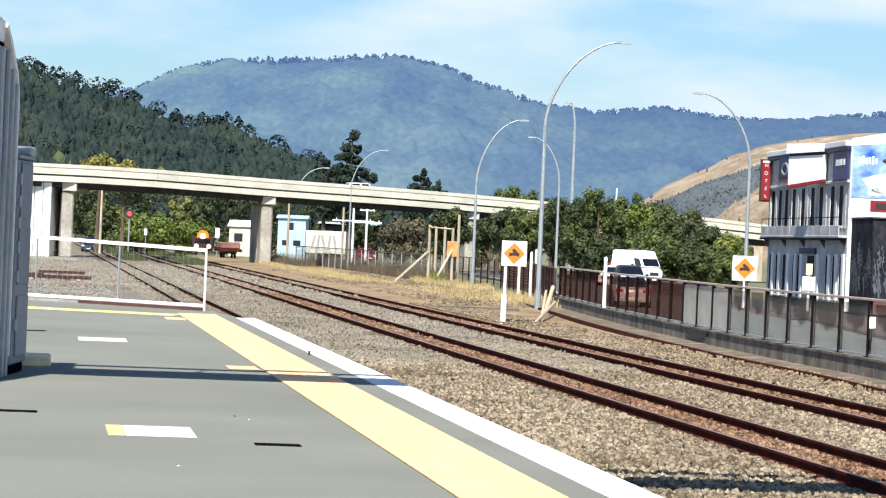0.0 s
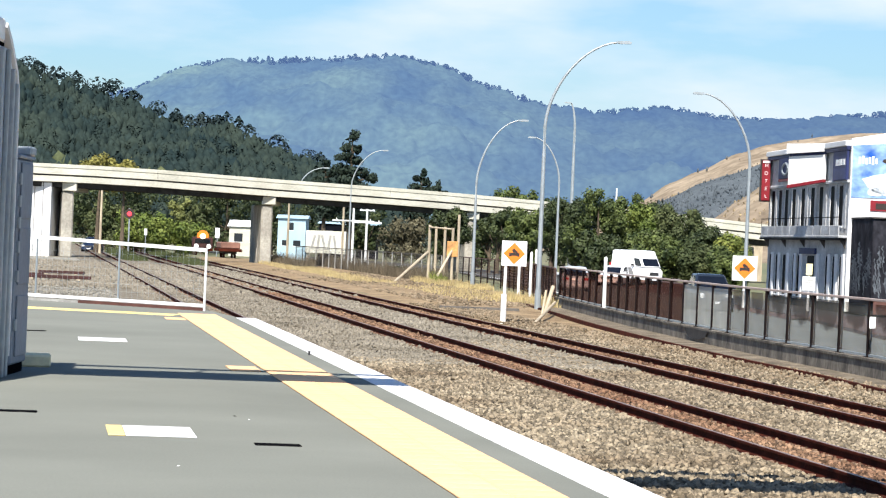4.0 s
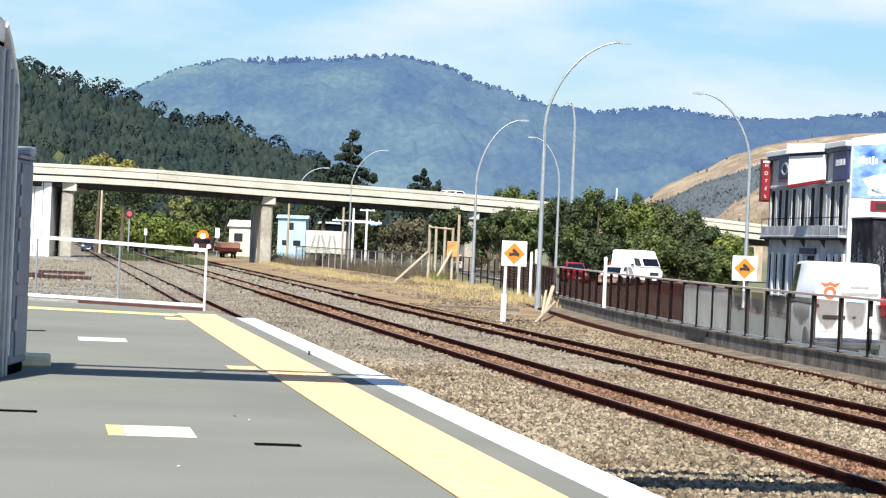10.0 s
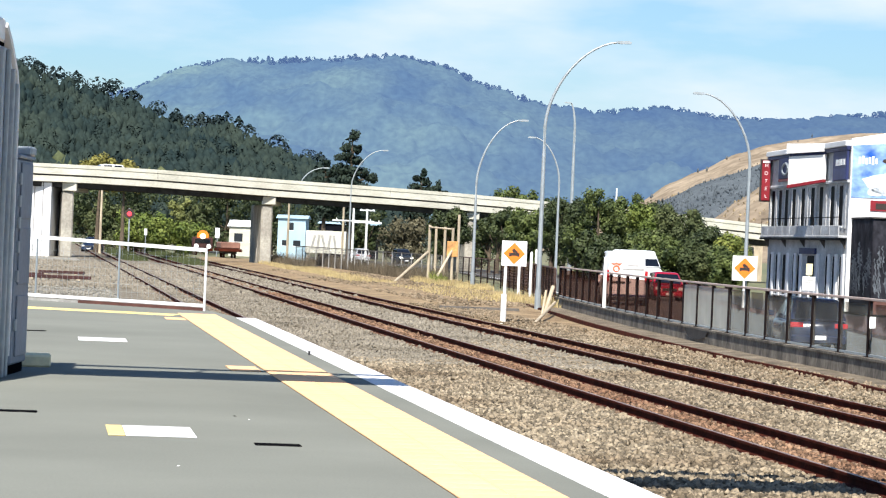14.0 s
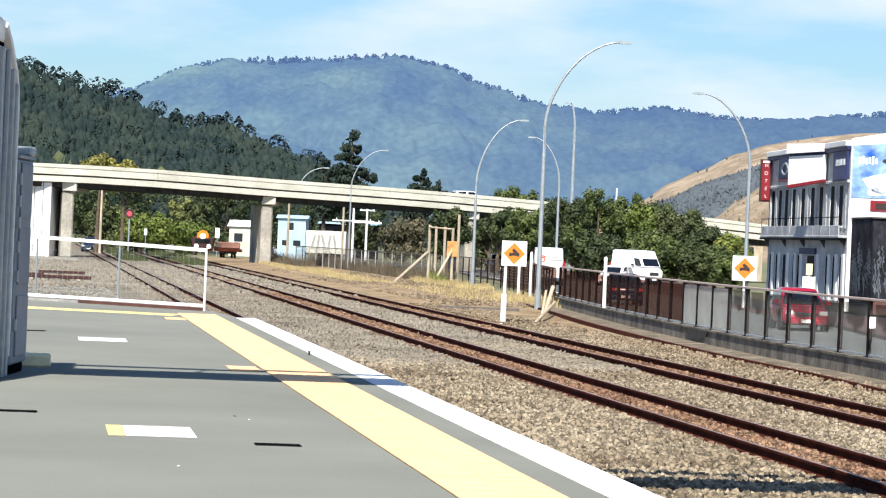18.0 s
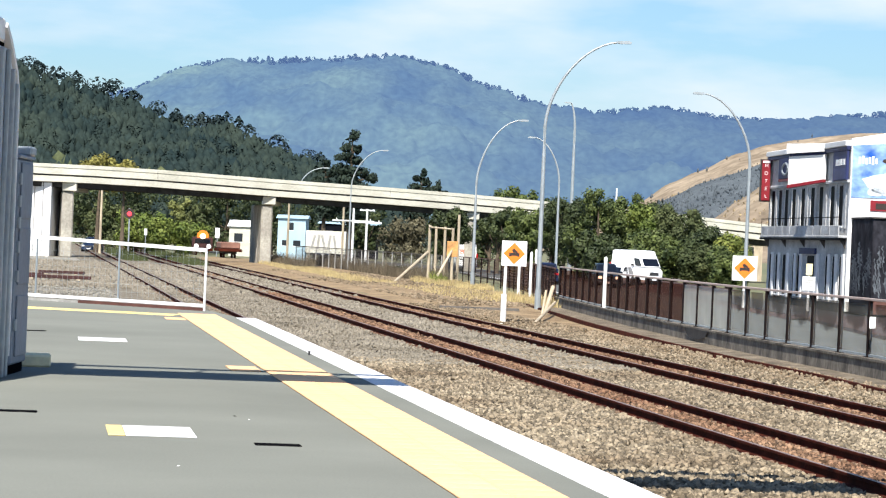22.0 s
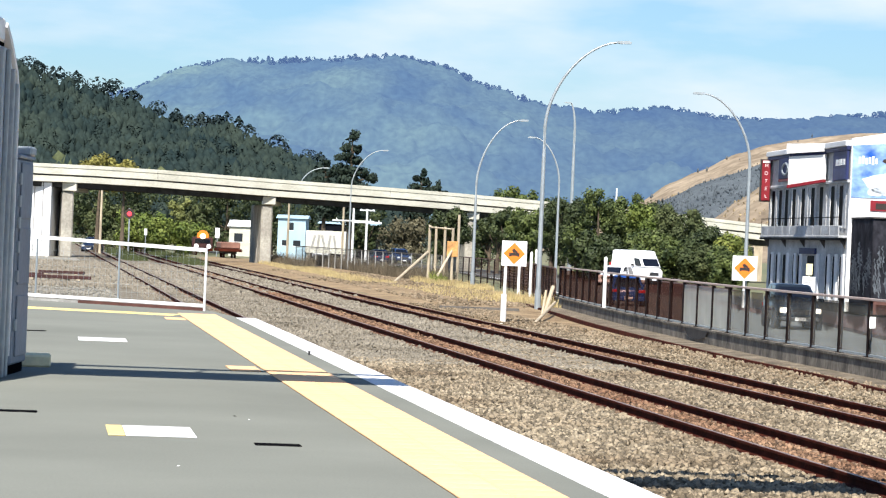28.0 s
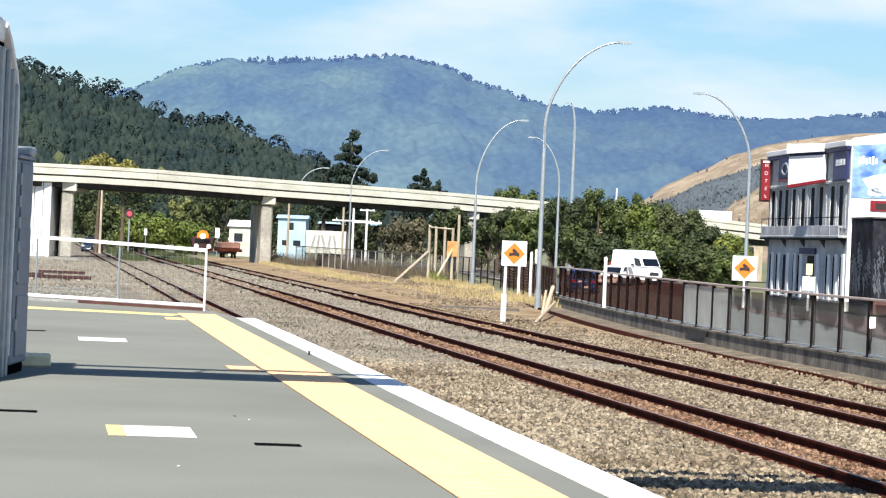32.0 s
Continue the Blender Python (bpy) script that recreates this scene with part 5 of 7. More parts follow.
def crowns(name, count, x0, x1, y0, y1, height, y_foot, y_top, h0, h1, material, label, seed):
    """Far trees over a slope as uneven lumpy crowns with pointed or round tops, and loose clumps about them."""
    rng = np.random.default_rng(seed)
    bm = bmesh.new()
    bmesh.ops.create_icosphere(bm, subdivisions=1, radius=1.0)
    base = np.array([v.co[:] for v in bm.verts])
    tri = np.array([[v.index for v in f.verts] for f in bm.faces])
    bm.free()
    nv = len(base)
    x = x0 + (x1 - x0) * rng.random(count)
    y = y0 + (y1 - y0) * rng.random(count) ** 0.8
    z = np.array([height(a) for a in x]) * np.clip((y - y_foot) / (y_top - y_foot), 0, None) ** 1.15
    h = h0 + (h1 - h0) * rng.random(count) ** 1.4
    w = h * (0.20 + 0.20 * rng.random(count))
    taper = np.where(rng.random(count) < 0.5, 0.75, 0.15)
    ph = rng.random((count, 6)) * 6.283
    b = base[None]
    bumps = 1 + 0.16 * np.sin(4.1 * b[..., 0] + 3.0 * b[..., 2] + ph[:, 0:1]) + 0.14 * np.sin(5.3 * b[..., 1] - 4.0 * b[..., 2] + ph[:, 1:2]) + 0.11 * np.sin(8.0 * b[..., 2] + 6.0 * b[..., 0] + ph[:, 2:3]) + 0.13 * rng.normal(size=(count, nv))
    side = (1 - taper[:, None] * (b[..., 2] * 0.5 + 0.5)) * bumps * w[:, None]
    v = np.stack([x[:, None] + b[..., 0] * side, y[:, None] + b[..., 1] * side, z[:, None] + h[:, None] * (0.42 + 0.55 * b[..., 2] * (0.9 + 0.1 * bumps))], -1)
    idx = (np.arange(count)[:, None, None] * nv + tri[None]).reshape(-1)
    n = count * len(tri)
    me = bpy.data.meshes.new(name)
    me.vertices.add(count * nv)
    me.vertices.foreach_set("co", v.reshape(-1))
    me.loops.add(n * 3)
    me.loops.foreach_set("vertex_index", idx.astype(np.int32))
    me.polygons.add(n)
    me.polygons.foreach_set("loop_start", np.arange(0, n * 3, 3, dtype=np.int32))
    me.update(calc_edges=True)
    me.materials.append(material)
    return tagged(new(name, me), label, "forest", kind="stuff")


M["pine_crest"] = mat("dark_crest_pine_needles", (0.014, 0.024, 0.026), 0.9, col2=(0.030, 0.042, 0.042), var=0.25, scale=0.05, fine=0.3, bump=0, island=0.1, spec=0.0)
M["gold_hill"] = mat("dry_grass_hill", (0.21, 0.165, 0.12), 1.0, col2=(0.34, 0.275, 0.20), var=0.35, scale=0.035, fine=0.16, bump=0, spec=0.0)

# the mountain's colour runs from lighter on its -x flank to darker and bluer on +x
mt_n, mt_l = M["mountain"].node_tree.nodes, M["mountain"].node_tree.links
mt_co, mt_x, mt_range, mt_tint, mt_mix = mt_n.new("ShaderNodeTexCoord"), mt_n.new("ShaderNodeSeparateXYZ"), mt_n.new("ShaderNodeMapRange"), mt_n.new("ShaderNodeMix"), mt_n.new("ShaderNodeMix")
mt_range.inputs["From Min"].default_value, mt_range.inputs["From Max"].default_value = -450, 450
mt_tint.data_type = mt_mix.data_type = "RGBA"
mt_mix.blend_type = "MULTIPLY"
mt_mix.inputs[0].default_value = 1.0
mt_tint.inputs[6].default_value, mt_tint.inputs[7].default_value = (1.38, 1.48, 1.5, 1), (0.64, 0.72, 0.92, 1)
mt_base = mt_n["Principled BSDF"].inputs["Base Color"]
mt_was = mt_base.links[0].from_socket
mt_l.new(mt_co.outputs["Object"], mt_x.inputs[0])
mt_l.new(mt_x.outputs["X"], mt_range.inputs["Value"])
mt_l.new(mt_range.outputs["Result"], mt_tint.inputs[0])
mt_l.new(mt_was, mt_mix.inputs[6])
mt_l.new(mt_tint.outputs[2], mt_mix.inputs[7])
mt_l.new(mt_mix.outputs[2], mt_base)

MT = ridge([(-1100, 180), (-700, 188), (-560, 190), (-500, 205), (-390, 250), (-330, 262), (-230, 266), (-90, 278), (-20, 268), (60, 238), (150, 212), (230, 205), (330, 216), (420, 205), (520, 203), (580, 212), (680, 222), (900, 235), (1300, 230)])
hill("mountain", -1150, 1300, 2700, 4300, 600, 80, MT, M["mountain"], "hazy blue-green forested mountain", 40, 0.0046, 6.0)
LR = ridge([(-420, 104), (-235, 82), (-205, 73), (-180, 67), (-165, 62), (-150, 55), (-137, 51), (-126, 53), (-115, 52), (-95, 42), (-70, 35), (-50, 26), (-20, 12), (20, 0), (80, -14)])
hill("forest_hill", -420, 80, 1000, 1500, 60, 20, LR, M["forest_floor"], "dark pine-covered hillside", 3, 0.02)
GR = ridge([(20, -30), (90, 12), (124, 33), (143, 46), (160, 54), (186, 67), (204, 73), (222, 77), (240, 80), (265, 83), (300, 85), (420, 80), (600, 80)])
hill("grass_hill", 20, 620, 1250, 1800, 200, 60, GR, M["gold_hill"], "golden dry-grass hill", 8, 0.016)


def forest(name, count, x0, x1, y0, y1, height, y_foot, y_top, h0, h1, per, material, label, seed, bare=0.1, clump=0.075, jitter=0.45):
    """Trees over a slope; bare: the part of each trunk's height below its crown; jitter: how unevenly its clumps face."""
    rng = np.random.default_rng(seed)
    cs, ns, ss = [], [], []
    made = 0
    while made < count:
        x, y = x0 + (x1 - x0) * rng.random(), y0 + (y1 - y0) * rng.random() ** 0.8
        v = (y - y_foot) / (y_top - y_foot)
        z = height(x) * max(v, 0) ** 1.15
        made += 1
        h = h0 + (h1 - h0) * rng.random() ** 1.5
        w = h * (0.30 + 0.25 * rng.random())
        pointed = rng.random() < 0.45
        t = rng.random(per)
        a = rng.random(per) * 6.283
        lim = w * ((1 - t) ** 0.7 if pointed else np.sqrt(np.clip(1 - (2 * t - 0.9) ** 2 * 0.8, 0.05, 1)))
        r = lim * (0.6 + 0.4 * rng.random(per))
        c = np.stack([x + r * np.cos(a), y + r * np.sin(a), z + h * (bare + (1 - bare) * t)], 1)
        d = np.stack([np.cos(a), np.sin(a), 0.2 + 1.2 * t], 1) + jitter * rng.normal(size=(per, 3))
        d /= np.linalg.norm(d, axis=1)[:, None]
        cs.append(c)
        ns.append(d)
        ss.append(h * clump * (0.7 + 0.7 * rng.random(per)))
    o = quads(name, np.concatenate(cs), np.concatenate(ns), np.concatenate(ss), material, None, rng)
    return tagged(o, label, "forest", kind="stuff")


crowns("hill_forest", 9000, -330, -10, 1040, 1500, LR, 1000, 1500, 5, 11, M["forest_leaf"], "dark pines and bush covering the hillside", 21)
forest("ridge_forest", 110, -260, -40, 1490, 1506, LR, 1000, 1500, 4, 9, 80, M["forest_leaf"], "bushes along the hill's crest", 22, 0.1, 0.075, 0.25)
forest("ridge_pines", 60, -260, -40, 1496, 1506, LR, 1000, 1500, 9, 15, 70, M["pine_crest"], "flat-topped pines along the hill's crest", 29, 0.5, 0.07, 0.25)
M["bush_leaf"] = mat("hillside_bush_leaves", (0.050, 0.065, 0.038), 0.9, col2=(0.098, 0.110, 0.054), var=0.30, scale=0.05, fine=0.5, bump=0, island=0.12, spec=0.0)
forest("hill_foliage", 900, -330, -10, 1040, 1500, LR, 1000, 1500, 6, 11, 60, M["forest_leaf"], "loose pine foliage over the hillside", 30, 0.25, 0.06, 0.15)
crowns("hillside_bushes", 420, -250, -60, 1080, 1230, LR, 1000, 1500, 5, 11, M["bush_leaf"], "grey-olive bushes low on the hillside", 27)
M["pale_bush_leaf"] = mat("pale_hillside_bush_leaves", (0.085, 0.10, 0.058), 0.9, col2=(0.14, 0.15, 0.075), var=0.30, scale=0.05, fine=0.5, bump=0, island=0.12, spec=0.0)
crowns("pale_hillside_bushes", 60, -104, -84, 1075, 1150, LR, 1000, 1500, 6, 11, M["pale_bush_leaf"], "pale olive bushes among the dark pines", 31)
# skyline trees carry the mountain's haze as the same blue emission
M["ridge_leaf"] = mat("hazy_ridge_trees", (0.022, 0.036, 0.030), 1.0, var=0.3, scale=0.02, fine=0.2, bump=0, island=0.3, spec=0.0, glow=((0.170, 0.305, 0.71), 0.27))
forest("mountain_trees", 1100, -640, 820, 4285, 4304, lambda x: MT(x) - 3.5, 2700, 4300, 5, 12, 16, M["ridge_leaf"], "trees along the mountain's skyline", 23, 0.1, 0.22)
# scrub colour shifted towards blue-grey to hold the haze of distance
M["hazy_scrub"] = mat("gully_scrub", (0.078, 0.092, 0.104), 0.95, col2=(0.112, 0.128, 0.140), var=0.22, scale=0.06, fine=0.4, bump=0, island=0.2, spec=0.0)
SR = ridge([(20, -34), (85, 2), (104, 24), (119, 31), (137, 40), (152, 45), (167, 51), (185, 56), (230, 62), (420, 62)])
hill("scrub_hill", 20, 420, 1150, 1500, 60, 20, SR, M["hazy_scrub"], "grey-green scrub slope below the grass hill", 3, 0.02)
crowns("gully_scrub", 5000, 60, 260, 1180, 1500, SR, 1150, 1500, 0.7, 1.9, M["hazy_scrub"], "dense grey-green scrub on the slope", 24)
SP = ridge([(60, -20), (100, 6), (113, 17), (121, 24), (129, 29), (135, 35), (141, 39), (170, 45), (300, 48)])
hill("grass_spur", 60, 300, 950, 1180, 60, 20, SP, M["gold_hill"], "golden dry-grass spur behind the hotel", 4, 0.03)
M["tussock"] = mat("pale_tussock", (0.24, 0.19, 0.12), 0.95, col2=(0.40, 0.32, 0.20), var=0.3, scale=0.1, fine=0.5, bump=0, island=0.4, spec=0.0)
forest("hill_tussock", 1500, 100, 420, 1560, 1720, GR, 1250, 1800, 0.8, 2.2, 14, M["tussock"], "pale tussock over the grass hill", 25, 0.1, 0.35)
forest("spur_tussock", 700, 100, 210, 1030, 1180, SP, 950, 1180, 0.5, 1.3, 14, M["tussock"], "pale tussock over the grass spur", 28, 0.1, 0.35)
crowns("hill_scrub", 70, 110, 420, 1540, 1800, GR, 1250, 1800, 1.2, 3.4, M["hazy_scrub"], "dark scrub bushes dotted over the grass hill", 26)
# ---------------------------------------------------------------- houses and clutter beyond
def shed(name, x0, x1, y0, d, h, wall_mat, roof_mat, label, gable=0.5, windows=()):
    e = empty(name, pose((x0 + x1) / 2, y0, 0))
    w = (x1 - x0) / 2
    bm = bmesh.new()
    box(bm, -w, w, 0, d, -0.1, h)
    part("wall", bm, wall_mat, e)
    bm = bmesh.new()
    prism(bm, [(-0.25, h + 0.003), (d + 0.25, h + 0.003), (d / 2, h + gable)], "x", -w - 0.25, w + 0.25)
    part("roof", bm, roof_mat, e)
    for a, b, za, zb in windows:
        win = part("window", box(bmesh.new(), a - w, b - w, -0.02, 0.0, za, zb), M["pane"], e)
        part("frame", box(bmesh.new(), a - w - 0.05, b - w + 0.05, -0.035, -0.021, za - 0.06, za), M["white_steel"], win)
    return tagged(e, label, "building")


shed("house", -25.4, -21.3, 335, 7, 3.4, M["pale_concrete"], M["white_steel"], "white house beyond the overbridge", 0.8, [(0.6, 1.6, 1.6, 2.6), (2.5, 3.3, 1.6, 2.6)])
shed("house", -17.9, -14.9, 305, 7, 4.45, M["blue_render"], M["blue_render"], "pale blue house beyond the overbridge", 0.4, [(0.5, 1.2, 1.5, 2.1), (1.7, 2.5, 1.5, 2.1), (1.0, 1.7, 3.2, 4.0)])
cont = empty("shipping_container", pose(-14.6, 300, 0))
bm = bmesh.new()
box(bm, 0, 4.25, 0, 2.4, 0.85, 3.25, 0.03)
part("body", bm, mat("aged_cream_paint", (0.60, 0.58, 0.50), 0.7, var=0.25, scale=1.2, fine=8), cont)
for x, a in ((0.8, 14), (1.35, 4), (1.9, -14), (2.5, 8), (3.1, -10)):
    bm = bmesh.new()
    box(bm, -0.12, 0.12, -0.04, -0.032, 1.3, 2.8)
    o = part("painted_bar", bm, M["concrete"], cont)
    o.matrix_local = pose(x, 0, 0) @ pose(0, 0, 2, 0, a, 0) @ pose(0, 0, -2)
for x in (0.1, 4.0):
    part("foot", box(bmesh.new(), x, x + 0.2, 0.2, 2.2, -0.1, 0.85), M["concrete"], cont)
tagged(cont, "white container with faded grey lettering bars", "container")
shed("warehouse", -16.4, -8.7, 372, 9, 4.35, M["dim_pane"], M["blue_render"], "dark low shop with a pale roof edge", 0.3)
shed("house", 26.5, 33, 292, 9, 3.8, M["timber"], M["concrete"], "pale house behind the trees", 0.9, [(1.5, 2.6, 2.2, 3.4), (4.5, 5.6, 2.2, 3.4)])
shed("house", 21.8, 24.4, 250, 6, 4.3, M["timber"], M["white_steel"], "tan shed beside the hotel", 0.5, [(0.8, 1.6, 1.6, 2.5)])

# power poles
def power_pole(x, y, h, arms, label, material="timber"):
    e = empty("power_pole", pose(x, y, -0.05))
    part("pole", rod(bmesh.new(), (0, 0, 0), (0, 0, h), 0.14, 0.10, 8), M[material], e)
    for z, w in arms:
        part("crossarm", box(bmesh.new(), -w, w, -0.06, 0.06, z, z + 0.14), M[material], e)
        for k in (-0.8, 0.8):
            part("insulator", rod(bmesh.new(), (k * w, 0, z + 0.14), (k * w, 0, z + 0.34), 0.06, 0.05, 6), M["white_steel"], e)
    return tagged(e, label, "power pole", "power poles")


power_pole(-16.3, 296, 6.6, [], "pale pole beyond the overbridge")
power_pole(-10.7, 300, 6.5, [], "pale pole beyond the overbridge")
power_pole(-9.5, 296, 7.3, [(4.4, 2.2)], "pale power pole with a crossarm", "white_render")
power_pole(-8.2, 300, 7.4, [(4.3, 1.6), (6.3, 1.5), (5.6, 0.8)], "pale power pole with crossarms", "white_render")
power_pole(-34.6, 285, 7.2, [], "pale pole beside the yard")
power_pole(20.6, 340, 10.0, [], "pale pole above the trees", "white_render")

# mesh fence along the verge
mesh_fence = empty("mesh_fence")
FP = [(-13.6, 262), (-10.5, 248), (-7.2, 232), (-4.6, 218), (-1.5, 204), (1.4, 190), (3.6, 172), (4.9, 150), (5.05, 126)]
for i in range(len(FP) - 1):
    a, b = Vector((*FP[i], 0)), Vector((*FP[i + 1], 0))
    L = (b - a).length
    m = pose(a.x, a.y, -0.05, 0, 0, math.degrees(math.atan2(b.y - a.y, b.x - a.x)))
    tall = 1.75
    mt = "dark_timber" if i < 5 else "brown_steel"
    k = int(L / 3)
    for j in range(k):
        o = part("post", rod(bmesh.new(), (0, 0, 0), (0, 0, tall), 0.045, None, 6), M["concrete" if i < 5 else "black_steel"], mesh_fence)
        o.matrix_local = m @ pose(j * L / k, 0, 0)
    bm = bmesh.new()
    box(bm, 0, L, -0.03, 0.03, tall - 0.06, tall)
    o = part("top_rail", bm, M["dark_timber" if i < 5 else "brown_steel"], mesh_fence)
    o.matrix_local = m
    bm = bmesh.new()
    step = 0.11
    for j in range(int(L / step)):
        x = j * step
        for zz in (0,):
            v = [bm.verts.new(p) for p in ((x, 0, 0.05), (x + 0.022, 0, 0.05), (x + 0.022, 0, tall - 0.06), (x, 0, tall - 0.06))]
            bm.faces.new(v)
    for j in range(10):
        z = 0.1 + j * 0.165
        v = [bm.verts.new(p) for p in ((0, 0.002, z), (L, 0.002, z), (L, 0.002, z + 0.018), (0, 0.002, z + 0.018))]
        bm.faces.new(v)
    o = part("wire_mesh", bm, M[mt], mesh_fence)
    o.matrix_local = m
for i in range(6, len(FP) - 1):
    a, b = Vector((*FP[i], 0)), Vector((*FP[i + 1], 0))
    L = (b - a).length
    k = int(L / 3)
    for j in range(k):
        o = part("panel", box(bmesh.new(), 0.04, L / k - 0.04, 0.05, 0.06, 0.15, 1.68), M["panel_brown"], mesh_fence, "brown tinted panel")
        o.matrix_local = pose(a.x, a.y, -0.05, 0, 0, math.degrees(math.atan2(b.y - a.y, b.x - a.x))) @ pose(j * L / k, 0, 0)
        o.visible_shadow = False
tagged(mesh_fence, "long mesh fence along the verge", "fence")

# timber pole frame on the verge
fr = empty("pole_frame", pose(0, 180, -0.05))
for x, h, y in ((-0.9, 3.75, 3), (-0.5, 3.7, 12), (0.1, 3.7, 9), (0.6, 3.6, 0), (0.98, 4.5, 4)):
    part("post", rod(bmesh.new(), (x, y, 0), (x, y, h), 0.10, 0.09, 8), M["timber"], fr)
part("rail", rod(bmesh.new(), (-0.95, 3, 3.6), (0.65, 0, 3.5), 0.06, None, 8), M["timber"], fr)
part("brace", rod(bmesh.new(), (-0.95, 3, 2.0), (-3.0, -2, 0.0), 0.09, None, 8), M["timber"], fr)
part("brace", rod(bmesh.new(), (0.6, 0, 2.2), (-0.4, -2, 0.3), 0.08, None, 8), M["timber"], fr)
part("sign_plate", box(bmesh.new(), 0.25, 0.95, -0.12, -0.08, 1.75, 2.75, 0.02), mat("faded_orange_plate", (0.55, 0.27, 0.09), 0.7, var=0.35, scale=3), fr, "faded orange-brown plate")
tagged(fr, "frame of weathered timber poles with diagonal braces", "timber frame")

# yard clutter left of the tracks
M["stack_rust"] = mat("dark_stacked_rail", (0.045, 0.016, 0.014), 0.9, var=0.35, scale=2, fine=20)


def rail_stack(x, y, n, L, rz):
    e = empty("rail_stack", pose(x, y, -0.02, 0, 0, rz))
    for i in range(n):
        part("rail", box(bmesh.new(), -L / 2 + 0.2 * (i % 3), L / 2, i * 0.22 - 0.06, i * 0.22 + 0.06, 0.12, 0.27, 0.01), M["stack_rust"], e)
    for x2 in (-L / 3, L / 3):
        part("bearer", box(bmesh.new(), x2 - 0.1, x2 + 0.1, -0.2, n * 0.22, 0, 0.118), M["timber"], e)
    return tagged(e, "stack of rusty rails on timber bearers in the yard", "rail stack", "rail stacks")


rail_stack(-18.6, 136, 4, 3.4, 4)
rail_stack(-20.2, 150, 3, 2.4, 0)
rail_stack(-20.6, 141, 3, 1.4, 0)
sig = empty("railway_signal", pose(-33.4, 300, 0))
part("post", rod(bmesh.new(), (0, 0, 0), (0, 0, 4.8), 0.09, 0.08, 8), M["galv"], sig)
part("backboard", rod(bmesh.new(), (0, -0.1, 4.2), (0, -0.06, 4.2), 0.55, None, 20), M["black_paint"], sig)
part("lens", rod(bmesh.new(), (0, -0.17, 4.2), (0, -0.11, 4.2), 0.25, None, 16), mat("red_signal_light", (0.6, 0.02, 0.03), 0.3, var=0.05, glow=((1.0, 0.06, 0.08), 1.2)), sig, "lit red signal lens")
tagged(sig, "railway signal showing red on a slim post", "signal")
for x, y, h in ((-24.0, 300, 1.1), (-31.6, 300, 0.7)):
    e = empty("track_sign", pose(x, y, 0))
    part("post", rod(bmesh.new(), (0, 0, 0), (0, 0, 2.0), 0.05, None, 6), M["galv"], e)
    part("plate", box(bmesh.new(), -0.22 * h, 0.22 * h, -0.07, -0.05, 2.0, 2.0 + h, 0.02), M["white_steel"], e)
    tagged(e, "small white sign plate beside the railway", "sign", "track signs")
wagon = empty("works_trolley", pose(-25.3, 296, 0.16, 0, 0, 8.08))
part("deck", box(bmesh.new(), -1.1, 1.1, -2, 2, 0.45, 0.75, 0.04), M["rust"], wagon)
part("headboard", box(bmesh.new(), -1.08, 1.08, -2.03, -1.90, 0.755, 1.85, 0.05), M["stack_rust"], wagon)
part("cab", box(bmesh.new(), -1.0, 1.0, -1.88, 0.4, 0.755, 1.9, 0.08), M["stack_rust"], wagon)
part("cab_window", box(bmesh.new(), -0.8, 0.8, -2.045, -2.031, 1.25, 1.7), M["car_glass"], wagon)
part("beacon_board", rod(bmesh.new(), (0, -2.0, 2.0), (0, -1.9, 2.0), 0.62, None, 20), M["orange"], wagon, "round orange beacon board")
part("beacon", rod(bmesh.new(), (0, -2.1, 2.0), (0, -2.01, 2.0), 0.30, None, 14), mat("amber_beacon_light", (0.9, 0.7, 0.4), 0.3, var=0.05, glow=((1.0, 0.8, 0.5), 1.3)), wagon, "lit amber beacon")
part("mast", rod(bmesh.new(), (0, -1.95, 0.7), (0, -1.95, 1.9), 0.06, None, 6), M["galv"], wagon)
for x in (-0.65, 0.65):
    part("headlamp", rod(bmesh.new(), (x, -2.12, 0.95), (x, -2.04, 0.95), 0.26, None, 12), M["lamp_clear"], wagon)
for x in (-0.5685, 0.5685):
    for y in (-1.3, 1.3):
        part("wheel", rod(bmesh.new(), (x - 0.06, y, 0.28), (x + 0.06, y, 0.28), 0.28, None, 14), M["rust"], wagon)
tagged(wagon, "rust-coloured rail trolley with an amber beacon on the far track", "rail trolley")


flat = empty("flat_wagon", pose(-22.2, 292, 0, 0, 0, 8.08))
part("deck", box(bmesh.new(), -1.2, 1.2, -4, 4, 0.7, 1.0, 0.03), M["rust"], flat)
part("load", box(bmesh.new(), -1.0, 1.0, -3.8, 3.6, 1.005, 1.65, 0.08), mat("reddish_load", (0.22, 0.11, 0.08), 0.9, var=0.3, scale=1.5), flat, "reddish-brown load")
for x in (-0.5685, 0.5685):
    for y in (-2.8, -1.4, 1.4, 2.8):
        part("wheel", rod(bmesh.new(), (x - 0.06, y, 0.36), (x + 0.06, y, 0.36), 0.36, None, 14), M["rust"], flat)
part("axle_frame", box(bmesh.new(), -0.7, 0.7, -3.2, 3.2, 0.5, 0.695), M["plastic"], flat)
tagged(flat, "rusty flat wagon with a reddish-brown load", "rail wagon")

# ---------------------------------------------------------------- vehicles
def paint(name, col, rough=0.25):
    m = mat(name, col, rough, var=0.05, scale=1.5, fine=8, bump=0, spec=0.4)
    m.node_tree.nodes["Principled BSDF"].inputs["Coat Weight"].default_value = 0.15
    return m


